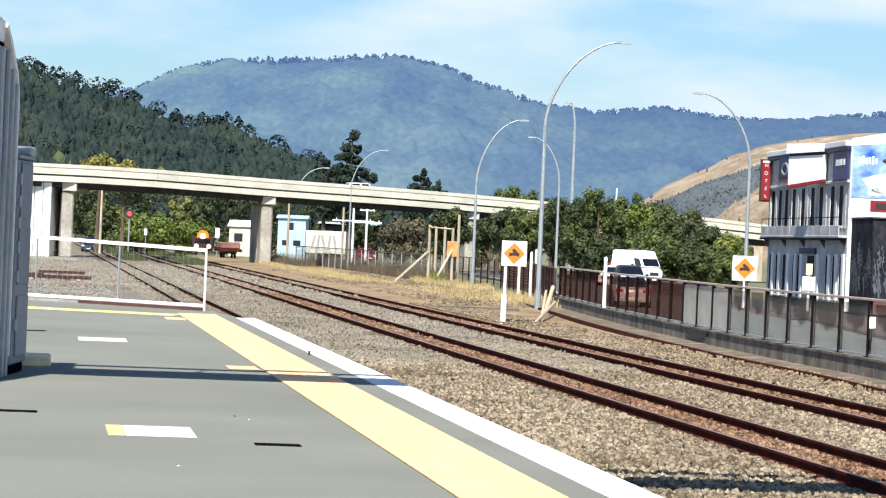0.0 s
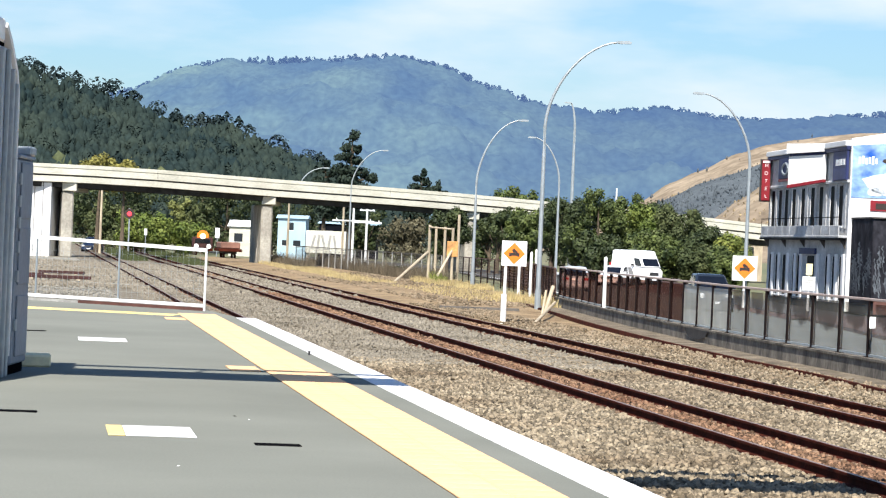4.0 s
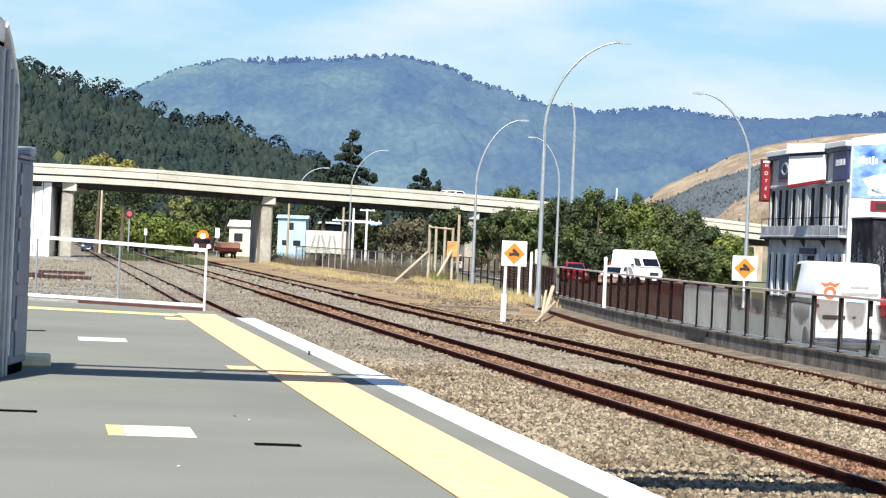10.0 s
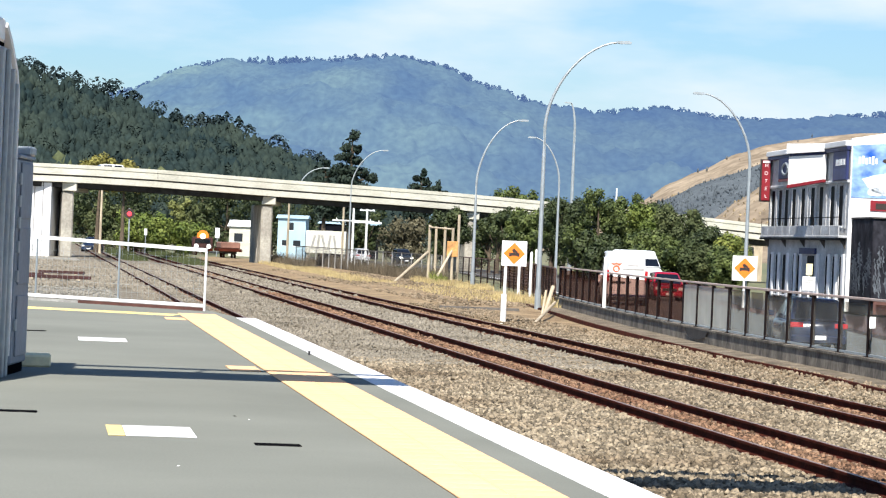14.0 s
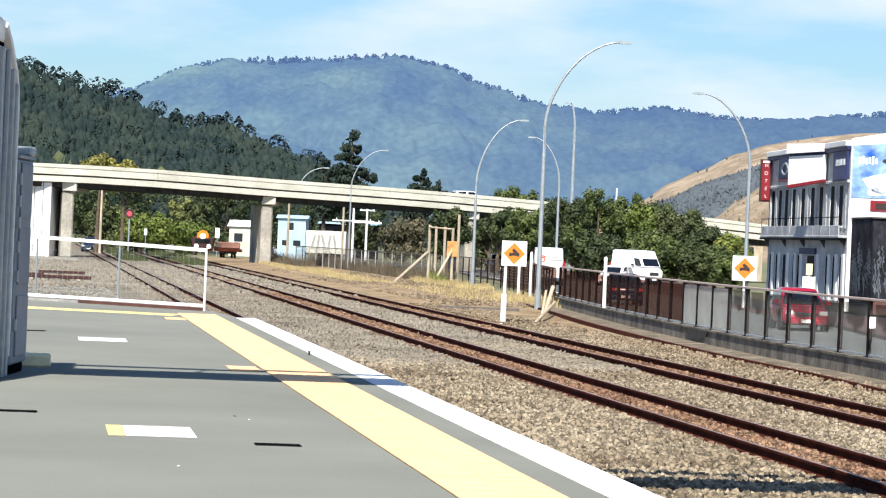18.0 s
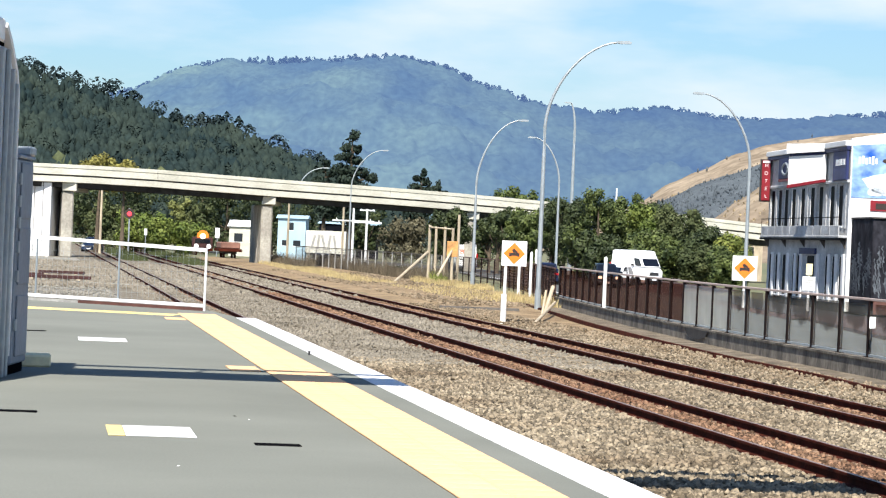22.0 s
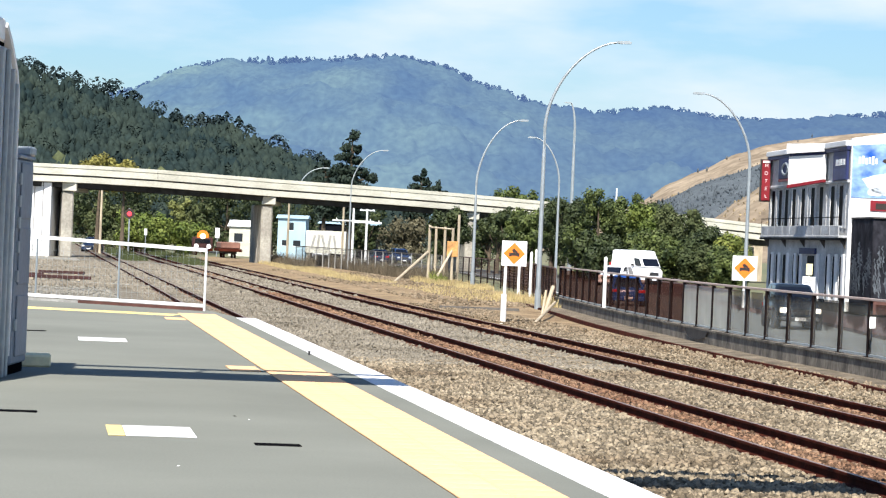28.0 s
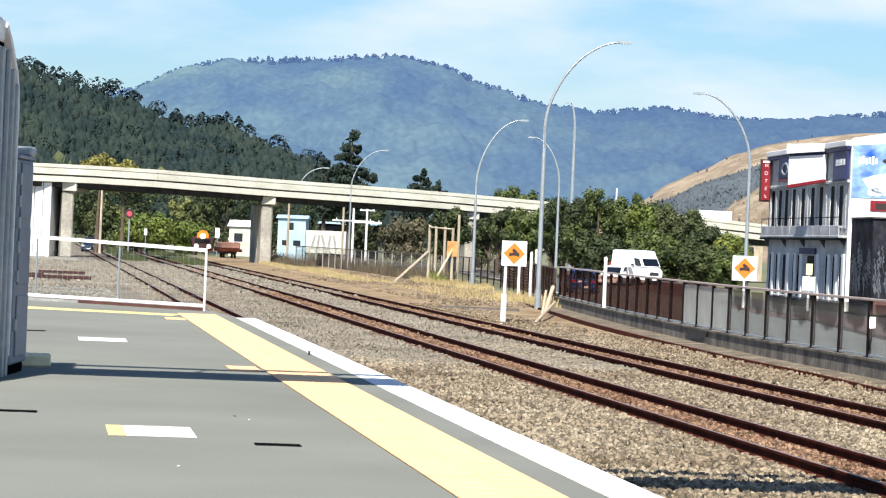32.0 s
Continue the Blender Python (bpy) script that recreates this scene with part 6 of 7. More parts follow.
def wheel(parent, x, y, r, w):
    t = part("wheel", rod(bmesh.new(), (-w / 2, 0, 0), (w / 2, 0, 0), r * 0.62, None, 16), M["rim"], parent, "alloy wheel")
    t.matrix_local = pose(x, y, r)
    bm = bmesh.new()
    ring = []
    for k in range(20):
        a = 6.28318 * k / 20
        ring.append([bm.verts.new((xx, rr * math.cos(a), rr * math.sin(a))) for xx, rr in ((-w / 2, r * 0.6), (-w / 2, r * 0.93), (-w * 0.35, r), (w * 0.35, r), (w / 2, r * 0.93), (w / 2, r * 0.6))])
    for a, b in zip(ring, ring[1:] + ring[:1]):
        for k in range(5):
            bm.faces.new((a[k], a[k + 1], b[k + 1], b[k]))
    part("tyre", bm, M["tyre"], t)


def loft(bm, sections):
    """Join closed sections of equal length into a skin with end caps."""
    rings = [[bm.verts.new(p) for p in s] for s in sections]
    n = len(rings[0])
    for a, b in zip(rings, rings[1:]):
        for k in range(n):
            bm.faces.new((a[k], a[(k + 1) % n], b[(k + 1) % n], b[k]))
    bm.faces.new(rings[0])
    bm.faces.new(rings[-1])
    bmesh.ops.recalc_face_normals(bm, faces=bm.faces)
    return bm


def shade_smooth(ob, sharp=60):
    """Smooth shading, with edges kept sharp past an angle in degrees."""
    ob.data.polygons.foreach_set("use_smooth", [True] * len(ob.data.polygons))
    ob.data.set_sharp_from_angle(angle=radians(sharp))
    return ob


def car(name, L, W, H, col, label, kind="hatch", lit=False, screen=0.0):
    """A road vehicle, nose along +y, its origin on the ground in its middle."""
    e = empty(name)
    pm = paint(name + "_paint", col)
    hw, hl = W / 2, L / 2
    belt = H * (0.60 if kind != "van" else 0.56)
    low = 0.22 if kind != "suv" else 0.30
    rear = belt * (0.97 if kind != "sedan" else 0.99)
    # body shell, section by section from tail to nose: y, share of the half width, underside, top
    secs = []
    for k in range(25):
        u = -1 + 2 * k / 24
        end = max(0.0, abs(u) - 0.86) / 0.14
        w = 1 - 0.05 * abs(u) ** 3 - 0.14 * end ** 2.2
        if u < 0.42:
            top = belt if u > -0.80 else rear + (belt - rear) * (u + 1) / 0.2
        else:
            v = (u - 0.42) / 0.58
            top = belt - (0.05 + (0.16 if kind != "van" else 0.05)) * v - 0.30 * belt * max(0.0, v - 0.82) / 0.18 * 0.55
        top -= (0.10 if kind != "van" else 0.02) * max(0.0, -u - 0.93) / 0.07
        secs.append((u * hl, w, low + 0.10 * end, top))
    half = ((0.55, 0.0), (0.90, 0.02), (0.97, 0.14), (1.0, 0.42), (0.99, 0.66), (0.955, 0.86), (0.90, 0.955), (0.78, 1.0), (0.4, 1.02))
    bm = bmesh.new()
    loft(bm, [[(s * hw * w * a, y, z0 + (z1 - z0) * b) for s, row in ((1, half), (-1, half[::-1])) for a, b in row] for y, w, z0, z1 in secs])
    shade_smooth(part("body", bm, pm, e))
    sill = low
    # cabin: rings with cut corners from the belt to the roof
    yr0, yr1, yf1, yf0 = {"hatch": (-hl + 0.08, -hl + 0.50, hl * 0.08, hl * 0.50), "sedan": (-hl + 0.62, -hl + 1.30, hl * 0.04, hl * 0.44), "suv": (-hl + 0.06, -hl + 0.34, hl * 0.12, hl * 0.48), "van": (-hl + 0.03, -hl + 0.12, hl * 0.56, hl * 0.88)}[kind]
    b0, b1 = hw * 0.91, hw * (0.72 if kind != "van" else 0.84)
    z0, z1 = belt - 0.015, H
    lo = [(-b0, yr0, z0), (b0, yr0, z0), (b0, yf0, z0), (-b0, yf0, z0)]
    hi = [(-b1, yr1, z1 - 0.08), (b1, yr1, z1 - 0.08), (b1, yf1, z1 - 0.08), (-b1, yf1, z1 - 0.08)]

    def cut(q, inset, c, z):
        (xa, ya, _), (xb, yb, _) = q[0], q[2]
        xa, xb, ya, yb = xa + inset, xb - inset, ya + inset, yb - inset * 1.6
        return [(xa + c, ya, z), (xb - c, ya, z), (xb, ya + c, z), (xb, yb - c, z), (xb - c, yb, z), (xa + c, yb, z), (xa, yb - c, z), (xa, ya + c, z)]
    bm = bmesh.new()
    loft(bm, [cut(lo, 0, 0.09, z0), cut(hi, 0, 0.09, z1 - 0.08), cut(hi, 0.035, 0.10, z1 - 0.04), cut(hi, 0.11, 0.10, z1 - 0.012), cut(hi, 0.26, 0.10, z1)])
    shade_smooth(part("cabin", bm, pm, e), 42)

    def patch(nm, a, b, c, d, ins, out, material, lab=""):
        """A pane on the face a b c d (lower two, upper two), drawn in by ins and set out along its normal."""
        a, b, c, d = (Vector(v) for v in (a, b, c, d))
        mid = (a + b + c + d) / 4
        n = (b - a).cross(d - a).normalized()
        if n.dot(mid - Vector((0, 0, belt))) < 0:
            n = -n
        q = [v + (mid - v).normalized() * ins for v in (a, b, c, d)]
        bm = bmesh.new()
        v0 = [bm.verts.new(v + n * out) for v in q]
        v1 = [bm.verts.new(v - n * 0.01) for v in q]
        bm.faces.new(v0)
        for k in range(4):
            bm.faces.new((v0[k], v0[(k + 1) % 4], v1[(k + 1) % 4], v1[k]))
        bmesh.ops.recalc_face_normals(bm, faces=bm.faces)
        return part(nm, bm, material, e, lab)

    tall = 0.58 if screen and kind == "van" else 1.0

    def up(p, q):
        """The point that share of the way from belt to roof."""
        return Vector(p).lerp(Vector(q), tall)
    patch("windscreen", lo[3], lo[2], up(lo[2], hi[2]), up(lo[3], hi[3]), screen or (0.10 if kind != "van" else 0.20), 0.008, M["car_glass"])
    if kind != "van":
        patch("rear_window", lo[0], lo[1], hi[1], hi[0], 0.12, 0.008, M["car_glass"])

    def side(sgn, t0, t1, nm):
        x0, x1 = sgn * b0, sgn * b1

        def at(t, top):
            return (x1 if top else x0, (yr1 + (yf1 - yr1) * t) if top else (yr0 + (yf0 - yr0) * t), (z1 - 0.05) if top else z0)
        patch(nm, at(t0, 0), at(t1, 0), up(at(t1, 0), at(t1, 1)), up(at(t0, 0), at(t0, 1)), screen * 0.6 or 0.07, 0.008, M["car_glass"])
    for sgn in (-1, 1):
        if kind == "van":
            side(sgn, 0.76, 0.98, "side_window")
        else:
            side(sgn, 0.06, 0.46, "side_window")
            side(sgn, 0.50, 0.95, "side_window")
        part("mirror", box(bmesh.new(), sgn * hw * 0.97, sgn * (hw + 0.17), hl * 0.36, hl * 0.36 + 0.09, belt + 0.02, belt + 0.17, 0.02), M["plastic"] if kind == "van" else pm, e)
        part("headlamp", box(bmesh.new(), sgn * hw * 0.52, sgn * hw * 0.86, hl - 0.16, hl - 0.005, belt * 0.62, belt * 0.80, 0.03), M["lamp_lit" if lit else "lamp_clear"], e)
        if kind == "van":
            part("tail_lamp", box(bmesh.new(), sgn * hw * 0.86, sgn * hw * 0.99, -hl - 0.02, -hl + 0.1, belt * 0.78, belt + 0.22, 0.02), M["lamp_red"], e)
        else:
            part("tail_lamp", box(bmesh.new(), sgn * hw * 0.50, sgn * hw * 0.93, -hl - 0.01, -hl + 0.12, belt * 0.74, belt * 0.90, 0.02), M["lamp_red"], e)
        for y in (-hl * 0.60, hl * 0.62):
            wheel(e, sgn * (hw - 0.13), y, 0.33 if kind != "suv" else 0.37, 0.21)
            part("wheel_arch", rod(bmesh.new(), (sgn * (hw - 0.20), y, 0.36), (sgn * (hw + 0.004), y, 0.36), 0.42, None, 18), M["plastic"], e)
    part("bumper", box(bmesh.new(), -hw * 0.84, hw * 0.84, hl - 0.10, hl + 0.04, sill, belt * 0.48, 0.05), M["plastic"] if kind in ("van", "suv") else pm, e)
    part("bumper", box(bmesh.new(), -hw * 0.90, hw * 0.90, -hl - 0.07, -hl + 0.08, sill, belt * 0.52 if kind != "van" else 0.42, 0.05), M["plastic"] if kind in ("van", "suv") else pm, e)
    part("grille", box(bmesh.new(), -hw * 0.45, hw * 0.45, hl - 0.09, hl + 0.012, belt * 0.56, belt * 0.74, 0.02), M["plastic"], e)
    part("air_intake", box(bmesh.new(), -hw * 0.62, hw * 0.62, hl - 0.05, hl + 0.045, sill + 0.03, belt * 0.33, 0.02), M["plastic"], e)
    part("number_plate", box(bmesh.new(), -0.2, 0.2, hl + 0.047, hl + 0.059, belt * 0.34, belt * 0.34 + 0.12), M["white_steel"], e)
    part("number_plate", box(bmesh.new(), -0.2, 0.2, -hl - 0.085, -hl - 0.073, belt * 0.38, belt * 0.38 + 0.12), M["white_steel"], e)
    return tagged(e, label, "van" if kind == "van" else "car")


van = car("white_van", 5.2, 1.98, 2.55, (0.78, 0.78, 0.78), "tall white delivery van with signwriting on its rear doors", "van")
vd = part("rear_door", box(bmesh.new(), -0.80, 0.80, -2.625, -2.58, 0.66, 2.3, 0.03), bpy.data.materials["white_van_paint"], van)
for x0, x1, z0, z1, c in ((0.02, 0.52, 1.86, 1.92, "concrete"), (-0.22, 0.78, 1.67, 1.75, "concrete"), (0.05, 0.72, 1.49, 1.53, "blue_render"), (-0.70, -0.08, 1.01, 1.13, "black_paint"), (0.10, 0.20, 1.05, 1.12, "black_paint")):
    part("sign_bar", box(bmesh.new(), x0, x1, -2.636, -2.626, z0, z1), M[c], vd)
bm = bmesh.new()
rod(bm, (-0.52, -2.638, 1.72), (-0.52, -2.626, 1.72), 0.17, None, 18)
prism(bm, [(-0.80, 2.00), (-0.66, 1.86), (-0.52, 1.93), (-0.38, 1.86), (-0.24, 2.00), (-0.42, 1.97), (-0.52, 2.02), (-0.62, 1.97)], "y", -2.636, -2.626)
part("emblem", bm, mat("orange_red_emblem", (0.62, 0.13, 0.05), 0.5, var=0.1, scale=4), vd, "orange-red round emblem with wings")
part("emblem_centre", rod(bmesh.new(), (-0.52, -2.643, 1.70), (-0.52, -2.639, 1.70), 0.09, None, 14), M["white_steel"], vd)
part("rear_lower_panel", box(bmesh.new(), -0.82, 0.82, -2.64, -2.59, 0.50, 0.64, 0.02), bpy.data.materials["white_van_paint"], van)
part("rear_stripe", box(bmesh.new(), -0.95, 0.95, -2.65, -2.585, 0.44, 0.495, 0.01), M["navy_paint"], van, "dark blue stripe")
navy = car("navy_hatchback", 4.2, 1.75, 1.50, (0.012, 0.018, 0.045), "dark navy hatchback car", "hatch")
blue = car("blue_sedan", 4.4, 1.68, 1.42, (0.014, 0.052, 0.20), "bright blue sedan car", "sedan")
suv = car("grey_suv", 4.6, 1.85, 1.68, (0.020, 0.027, 0.040), "dark grey-blue sport utility car", "suv")
red = car("red_hatchback", 4.1, 1.74, 1.52, (0.30, 0.010, 0.026), "small red hatchback with clear headlamps", "hatch")
dark = car("dark_suv", 4.4, 1.74, 1.64, (0.014, 0.020, 0.028), "dark blue-grey sport utility car with lit headlamps", "suv", True)
late = car("blue_wagon", 4.4, 1.8, 1.68, (0.02, 0.04, 0.10), "dark blue wagon beyond the mesh fence", "suv")
truck = car("box_truck", 5.0, 1.9, 1.80, (0.8, 0.8, 0.8), "white box truck on the overbridge approach", "van")
part("cargo_box", box(bmesh.new(), -0.98, 0.98, -2.60, 0.95, 0.62, 1.98, 0.05), bpy.data.materials["box_truck_paint"], truck, "plain white cargo box")
for x in (-0.99, 0.99):
    part("box_edge_rail", box(bmesh.new(), x - 0.02, x + 0.02, -2.58, 0.93, 0.60, 0.70, 0.01), M["galv"], truck)
silver = car("silver_hatchback", 4.2, 1.75, 1.5, (0.45, 0.47, 0.5), "silver hatchback beyond the mesh fence", "hatch")
top_van = car("white_hatchback", 4.4, 1.78, 1.52, (0.75, 0.76, 0.77), "shiny white hatchback crossing the overbridge", "hatch")
top_car = car("white_hatchback", 4.3, 1.78, 1.5, (0.72, 0.73, 0.74), "white hatchback crossing the overbridge", "hatch")
top_car2 = car("cream_hatchback", 4.3, 1.78, 1.55, (0.70, 0.70, 0.66), "pale hatchback crossing the overbridge", "hatch")
parked = car("parked_van", 4.1, 1.85, 2.62, (0.80, 0.80, 0.80), "white van parked under the trees across the road", "van", False, 0.16)
parked.matrix_world = pose(13.95, 203, 0, 0, 0, -146)
parked2 = car("parked_car", 4.2, 1.75, 1.48, (0.80, 0.80, 0.80), "white car parked beside a white van", "hatch", False, 0.17)
parked2.matrix_world = pose(12.3, 200.4, 0, 0, 0, 158)
yardcar = car("parked_hatchback", 4.2, 1.75, 1.6, (0.012, 0.022, 0.05), "dark blue car parked in the gravel yard", "hatch")
yardcar.matrix_world = pose(-37.2, 300, -0.05, 0, 0, 176)
# ---------------------------------------------------------------- pieces: tactile tiles, sleepers, stones
bm = bmesh.new()
box(bm, -0.177, 0.177, -0.177, 0.177, 0, 0.014, 0.005)
tile0 = part("tactile_tile", bm, M["yellow_tile"], platform)
tile_me = tile0.data
first = True
for i in range(103):
    for n0 in (2.732, 3.088):
        o = tile0 if first else new("tactile_tile", tile_me)
        first = False
        o.parent = platform
        o.matrix_local = pose(n0, 16.2 + i * 0.357, PZ + 0.001)
rest = bmesh.new()
for i in range(88):
    for n0 in (2.732, 3.088):
        box(rest, n0 - 0.177, n0 + 0.177, -15.3 + i * 0.357 - 0.177, -15.3 + i * 0.357 + 0.177, PZ + 0.001, PZ + 0.015)
tagged(part("tactile_strip", rest, M["yellow_tile"], platform), kind="stuff")

for tr, n0 in zip(TRACKS, (5.5, 9.99, 13.55)):
    for i in range(150):
        o = new("sleeper", SLEEPER)
        o.parent = tr
        o.matrix_local = pose(n0, 26 + i * 0.65, -0.035)
    bm = bmesh.new()
    for i in range(300):
        s = 124 + i * 0.65
        box(bm, n0 - 1.06, n0 + 1.06, s - 0.11, s + 0.11, -0.1, 0.0)
    tagged(part("sleeper_row", bm, M["sleeper"], tr), kind="stuff")


def stones(name, n0, n1, s0, s1, count, size, material, label, seed, fall=0.0):
    """Broken stones, each a skewed block, spread over the ballast."""
    rng = np.random.default_rng(seed)
    n = n0 + (n1 - n0) * rng.random(count)
    s = s0 + (s1 - s0) * rng.random(count) ** (1 + fall)
    m = np.array(RAIL)
    c = np.stack([n * m[0, 0] + s * m[0, 1], n * m[1, 0] + s * m[1, 1], -0.005 + 0.025 * rng.random(count)], 1)
    cube = np.array([(-1, -1, -1), (1, -1, -1), (1, 1, -1), (-1, 1, -1), (-1, -1, 1), (1, -1, 1), (1, 1, 1), (-1, 1, 1)], float)
    v = cube[None] * (0.55 + 0.45 * rng.random((count, 8, 1)))
    q = rng.normal(size=(count, 4))
    q /= np.linalg.norm(q, axis=1)[:, None]
    w, x, y, z = q.T
    R = np.stack([1 - 2 * (y * y + z * z), 2 * (x * y - z * w), 2 * (x * z + y * w), 2 * (x * y + z * w), 1 - 2 * (x * x + z * z), 2 * (y * z - x * w), 2 * (x * z - y * w), 2 * (y * z + x * w), 1 - 2 * (x * x + y * y)], 1).reshape(-1, 3, 3)
    sz = size * (0.6 + 0.8 * rng.random((count, 1, 1))) * (0.7 + 0.6 * rng.random((count, 1, 3)))
    v = np.einsum("nij,nkj->nki", R, v * sz) + c[:, None]
    f = np.array([(0, 3, 2, 1), (4, 5, 6, 7), (0, 1, 5, 4), (1, 2, 6, 5), (2, 3, 7, 6), (3, 0, 4, 7)])
    idx = (np.arange(count)[:, None, None] * 8 + f[None]).reshape(-1)
    me = bpy.data.meshes.new(name)
    me.vertices.add(count * 8)
    me.vertices.foreach_set("co", v.reshape(-1))
    me.loops.add(count * 24)
    me.loops.foreach_set("vertex_index", idx.astype(np.int32))
    me.polygons.add(count * 6)
    me.polygons.foreach_set("loop_start", np.arange(0, count * 24, 4, dtype=np.int32))
    me.update(calc_edges=True)
    me.materials.append(material)
    return tagged(new(name, me), label, "ballast", kind="stuff")


stones("ballast_stones", 3.95, 9.3, 27, 62, 26000, 0.030, M["stone"], "loose pale brown ballast stones beside the platform", 41, 0.35)
stones("ballast_stones", 10.7, 12.9, 33, 75, 14000, 0.030, M["stone"], "loose pale brown ballast stones between the tracks", 42, 0.35)
stones("ballast_stones", 9.5, 10.5, 28, 75, 7000, 0.028, M["rust_stone"], "rust-stained ballast stones between the rails", 43, 0.3)
stones("ballast_stones", 13.05, 14.05, 36, 80, 6000, 0.028, M["rust_stone"], "rust-stained ballast stones between the rails", 44, 0.3)
stones("ballast_stones", 14.2, 16.3, 36, 90, 6000, 0.028, M["stone"], "loose ballast stones below the wall", 45, 0.3)
stones("ballast_stones", 9.5, 10.5, 75, 190, 7000, 0.045, M["rust_stone"], "rust-stained ballast stones between the rails", 51, 0.2)
stones("ballast_stones", 13.05, 14.05, 80, 190, 7000, 0.045, M["rust_stone"], "rust-stained ballast stones between the rails", 52, 0.2)
stones("ballast_stones", 3.95, 9.4, 60, 130, 12000, 0.030, M["grey_stone"], "loose grey ballast stones beside the track", 53, 0.5)
stones("ballast_stones", 10.6, 13, 60, 130, 5000, 0.040, M["grey_stone"], "loose grey ballast stones along the tracks", 46, 0.5)
stones("ballast_stones", -9, 14, 125, 215, 16000, 0.065, M["grey_stone"], "loose grey ballast stones along the far tracks", 47, 0.2)
stones("yard_stones", -12, 3, 62, 130, 9000, 0.035, M["yard_stone"], "loose grey stones on the yard", 48, 0.2)
stones("verge_debris", 15.4, 17.6, 45, 118, 6000, 0.030, M["dirt_stone"], "loose brown stones and dirt along the verge", 49, 0.2)
stones("verge_debris", 17.0, 24.5, 118, 215, 3500, 0.045, M["dirt_stone"], "loose brown stones and dirt on the verge", 50, 0.2)
# ---------------------------------------------------------------- traffic
def drive(thing, marks, off, back, lead=1.0):
    """Key thing along the road by (seconds, y) marks; off: metres right of the lane that leads away; back: it comes towards the railway station."""
    marks = [(t, y + lead) for t, y in marks]          # from the end that is seen to the middle
    (ta, ya), (tb, yb) = marks[0], marks[1]
    (tc, yc), (td, yd) = marks[-2], marks[-1]
    va, vd = (yb - ya) / (tb - ta), (yd - yc) / (td - tc)
    va = va if abs(va) > 9 else math.copysign(12, va)
    vd = vd if abs(vd) > 9 else math.copysign(12, vd)
    full = list(marks)
    if ta > 0:
        full.insert(0, (0.0, max(-395, min(470, ya - va * ta))))
    if td < 32:
        full.append((32.0, max(-395, min(470, yd + vd * (32 - td)))))
    rows = []
    for k in range(len(full) - 1):
        (t0, y0), (t1, y1) = full[k], full[k + 1]
        m = max(1, int((t1 - t0) / 0.5 + 0.5))
        for j in range(m):
            t = t0 + (t1 - t0) * j / m
            x, y, h = lane(y0 + (y1 - y0) * j / m, off)
            if not back:
                h -= 3.0 * max(0.0, min(1.0, (112 - y) / 20))      # still steering into the bend
            rows.append((t, pose(x, y, 0.0, 0, 0, h + (180 if back else 0))))
    x, y, h = lane(full[-1][1], off)
    rows.append((full[-1][0], pose(x, y, 0.0, 0, 0, h + (180 if back else 0))))
    walk(thing, rows)
    spin(thing, [(t, lane(y, off)[1]) for t, y in full])


def spin(thing, path):
    """Roll the thing's wheels along its path of (seconds, metres), while it is on the stretch of road seen from the station."""
    def place(t):
        for (t0, y0), (t1, y1) in zip(path, path[1:]):
            if t0 <= t <= t1:
                return max(70.0, min(320.0, y0 + (y1 - y0) * (t - t0) / (t1 - t0)))
        return max(70.0, min(320.0, path[-1][1]))
    for w in [c for c in thing.children if c.name.split(".")[0] == "wheel"]:
        x, y, r = w.location
        rows, turn, was = [(0.0, 0.0)], 0.0, place(0.0)
        for k in range(1, 961):
            now = place(k / 30)
            step = min(88.0, math.degrees(abs(now - was) / r))
            if step > 0:
                if rows[-1][0] < (k - 1.5) / 30:
                    rows.append(((k - 1) / 30, turn))
                turn -= step
                rows.append((k / 30, turn))
            was = now
        if rows[-1][0] < 32.0:
            rows.append((32.0, turn))
        walk(w, [(t, pose(x, y, r, a % 360.0, 0, 0)) for t, a in rows])


def cross(thing, marks):
    """Key thing along the overbridge by (seconds, x) marks, towards -x on its near lane."""
    (ta, xa), (tb, xb) = marks[0], marks[-1]
    v = (xb - xa) / (tb - ta)
    rows = []
    for i in range(33):
        t = float(i)
        x = max(-84.0, min(72.0, xa + v * (t - ta)))
        y, z = bridge_y(x)
        y2 = bridge_y(x - 1)[0]
        rows.append((t, pose(x, y + 2.6, z - 1.265, 0, 0, math.degrees(math.atan2(y2 - y, -1)) - 90)))
    walk(thing, rows)


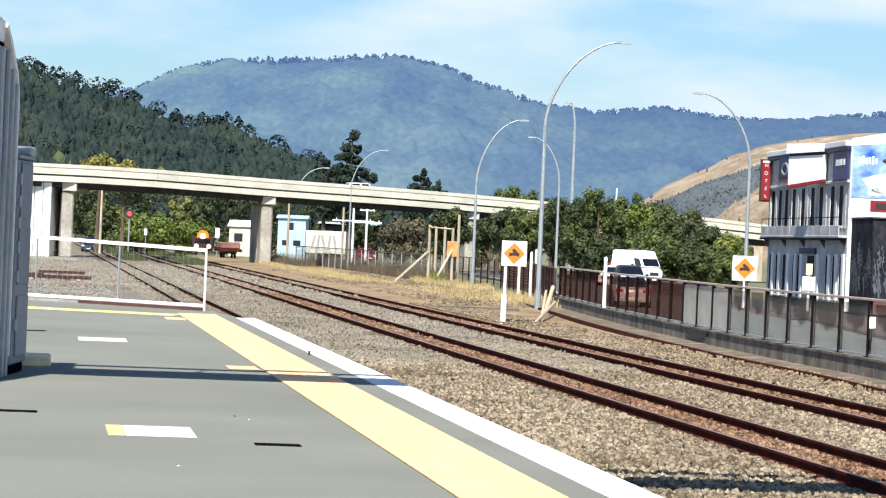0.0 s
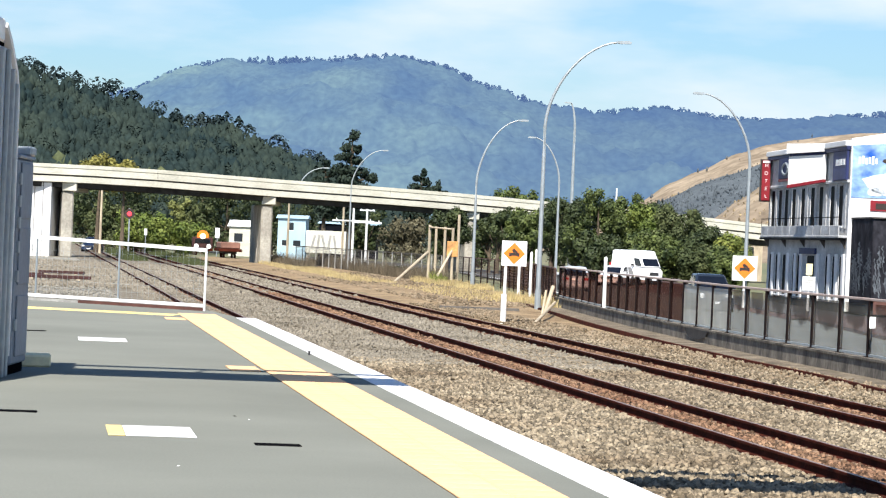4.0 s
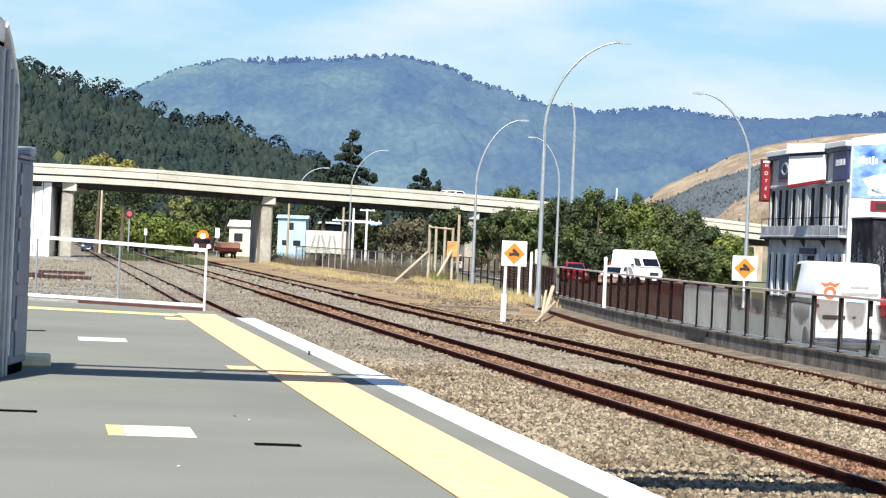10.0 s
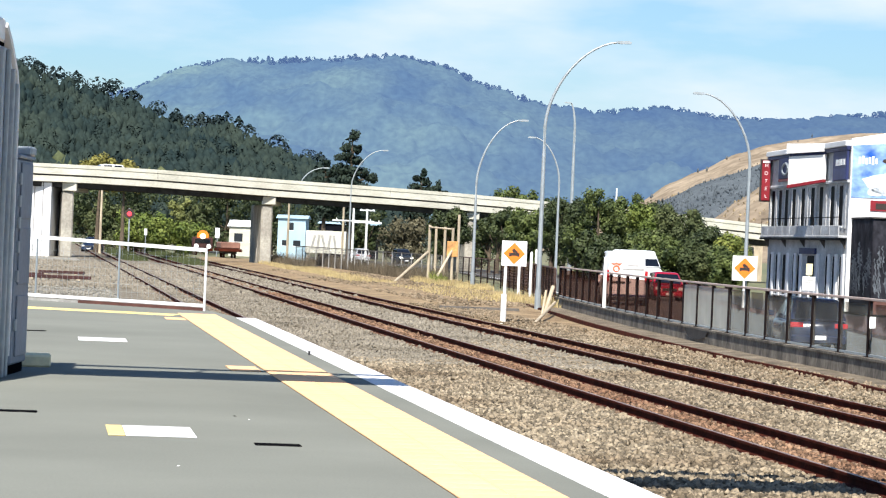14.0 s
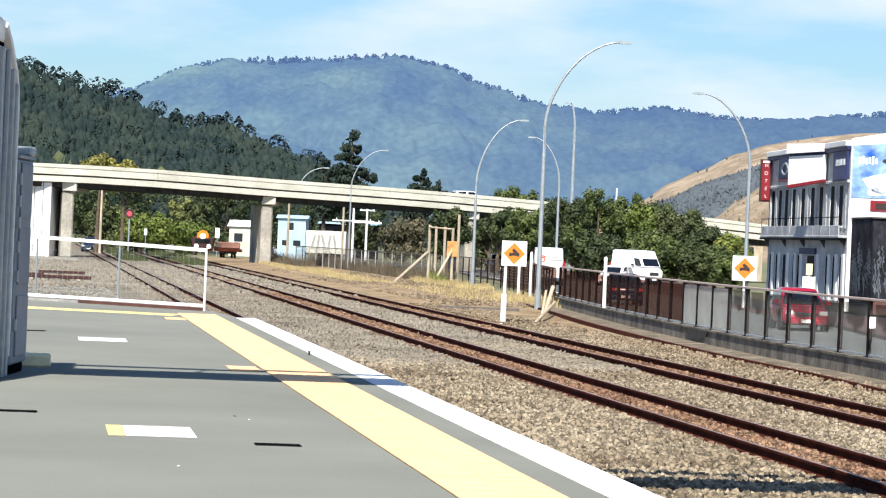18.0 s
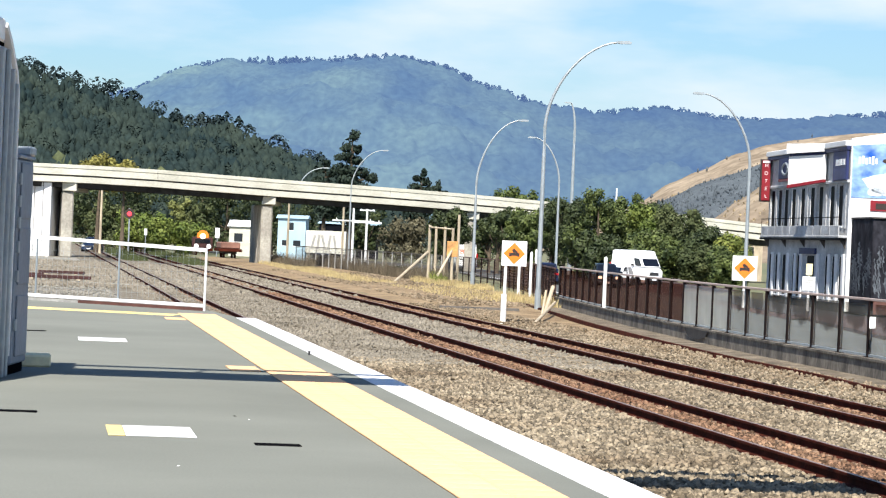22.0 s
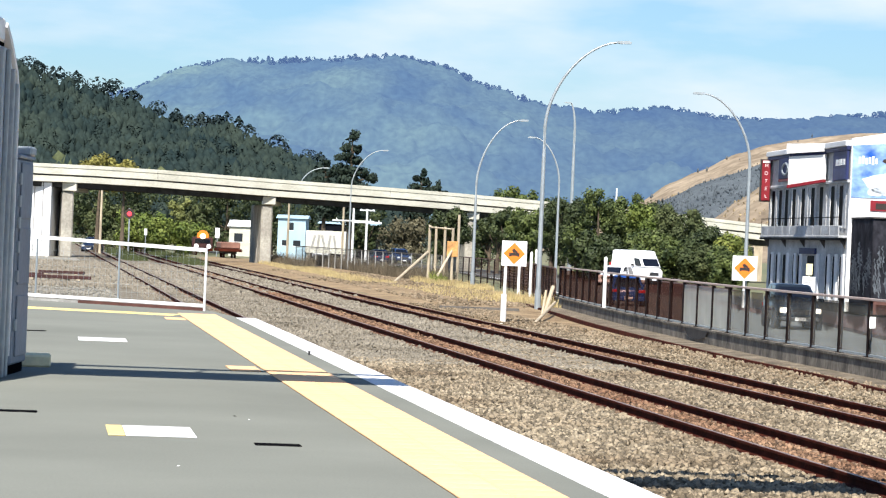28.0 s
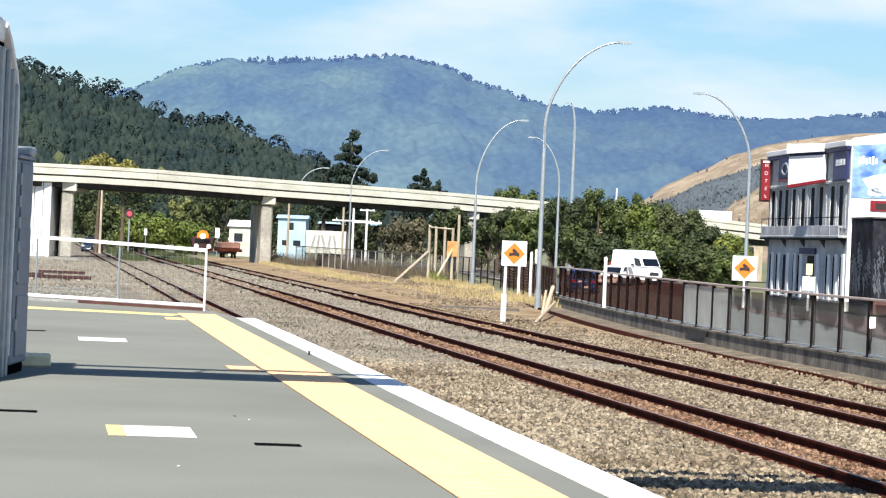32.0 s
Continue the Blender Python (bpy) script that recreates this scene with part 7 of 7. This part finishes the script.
def motions():
    drive(van, [(9.9, 74.5), (10.5, 82.5), (11.0, 89.3), (11.5, 96.5), (12.0, 104), (12.5, 112.5), (13.0, 120), (13.6, 129), (14.5, 140.5), (16.5, 168.5), (18.0, 193), (20.0, 228), (21.0, 243), (22.0, 260.5), (23.0, 276), (24.0, 291), (25.0, 305.5), (26.3, 319), (27.6, 331), (28.4, 337), (29.0, 341), (30.5, 350)], 0, False, 2.3)
    drive(navy, [(13.6, 73.6), (13.9, 77.8), (14.2, 82.2), (14.5, 87), (16.5, 116.5), (17.1, 123.5), (18.0, 134), (18.5, 140), (19.5, 153), (22.0, 195), (25.0, 250), (27.5, 296), (30.0, 335)], 0, False, 2.2)
    drive(blue, [(23.6, 72.5), (23.9, 76.3), (24.2, 80.5), (24.5, 85), (24.8, 89.4), (25.1, 94), (25.5, 100), (27.5, 126.5), (28.1, 134), (29.3, 146), (30.0, 152), (32.0, 163)], 0, False, 1.6)
    drive(late, [(27.5, 316), (28.5, 304), (29.6, 291), (30.4, 282), (31.2, 269), (32.0, 257)], 3.6, True)
    drive(suv, [(0.5, 168), (1.0, 161.7), (1.5, 155.2), (2.0, 149), (3.0, 140), (3.5, 135.3), (5.5, 117.3), (5.8, 113), (6.1, 108.5), (6.4, 104), (6.7, 99), (7.0, 94), (7.3, 89.8), (7.6, 86)], 3.6, True, -0.2)
    drive(red, [(3.5, 285), (5.5, 282), (9.0, 225), (12.0, 181), (12.5, 174.5), (13.6, 156), (14.5, 145), (16.5, 123.3), (16.8, 119.6), (17.1, 116), (17.5, 110.5), (18.0, 102.3), (18.5, 94.5), (19.0, 87.5)], 3.6, True, 0.3)
    drive(dark, [(0.0, 440), (16.5, 286), (18.0, 264), (20.0, 222.3), (21.0, 207.5), (22.0, 190), (23.0, 171.5), (23.6, 160.8), (24.2, 151.2), (24.8, 143.3), (25.5, 136), (27.5, 112.3), (27.8, 107), (28.1, 102), (28.4, 97), (28.7, 91), (29.0, 86.6), (29.3, 82.6)], 3.6, True, 0.6)
    drive(silver, [(0.0, 131), (1.0, 137), (2.0, 145), (2.5, 150), (3.5, 163), (8.0, 231), (9.0, 247), (10.0, 262), (12.0, 289), (13.0, 302), (14.0, 314)], 0, False)
    cross(top_van, [(0.6, -13.96), (2.1, -27.2)])
    cross(top_car, [(11.5, -11.2), (13.5, -26.1)])
    cross(top_car2, [(18.5, -3.85), (21.0, -28.4)])
    cross(truck, [(30.8, 32.4), (32.0, 24.9)])


motions()
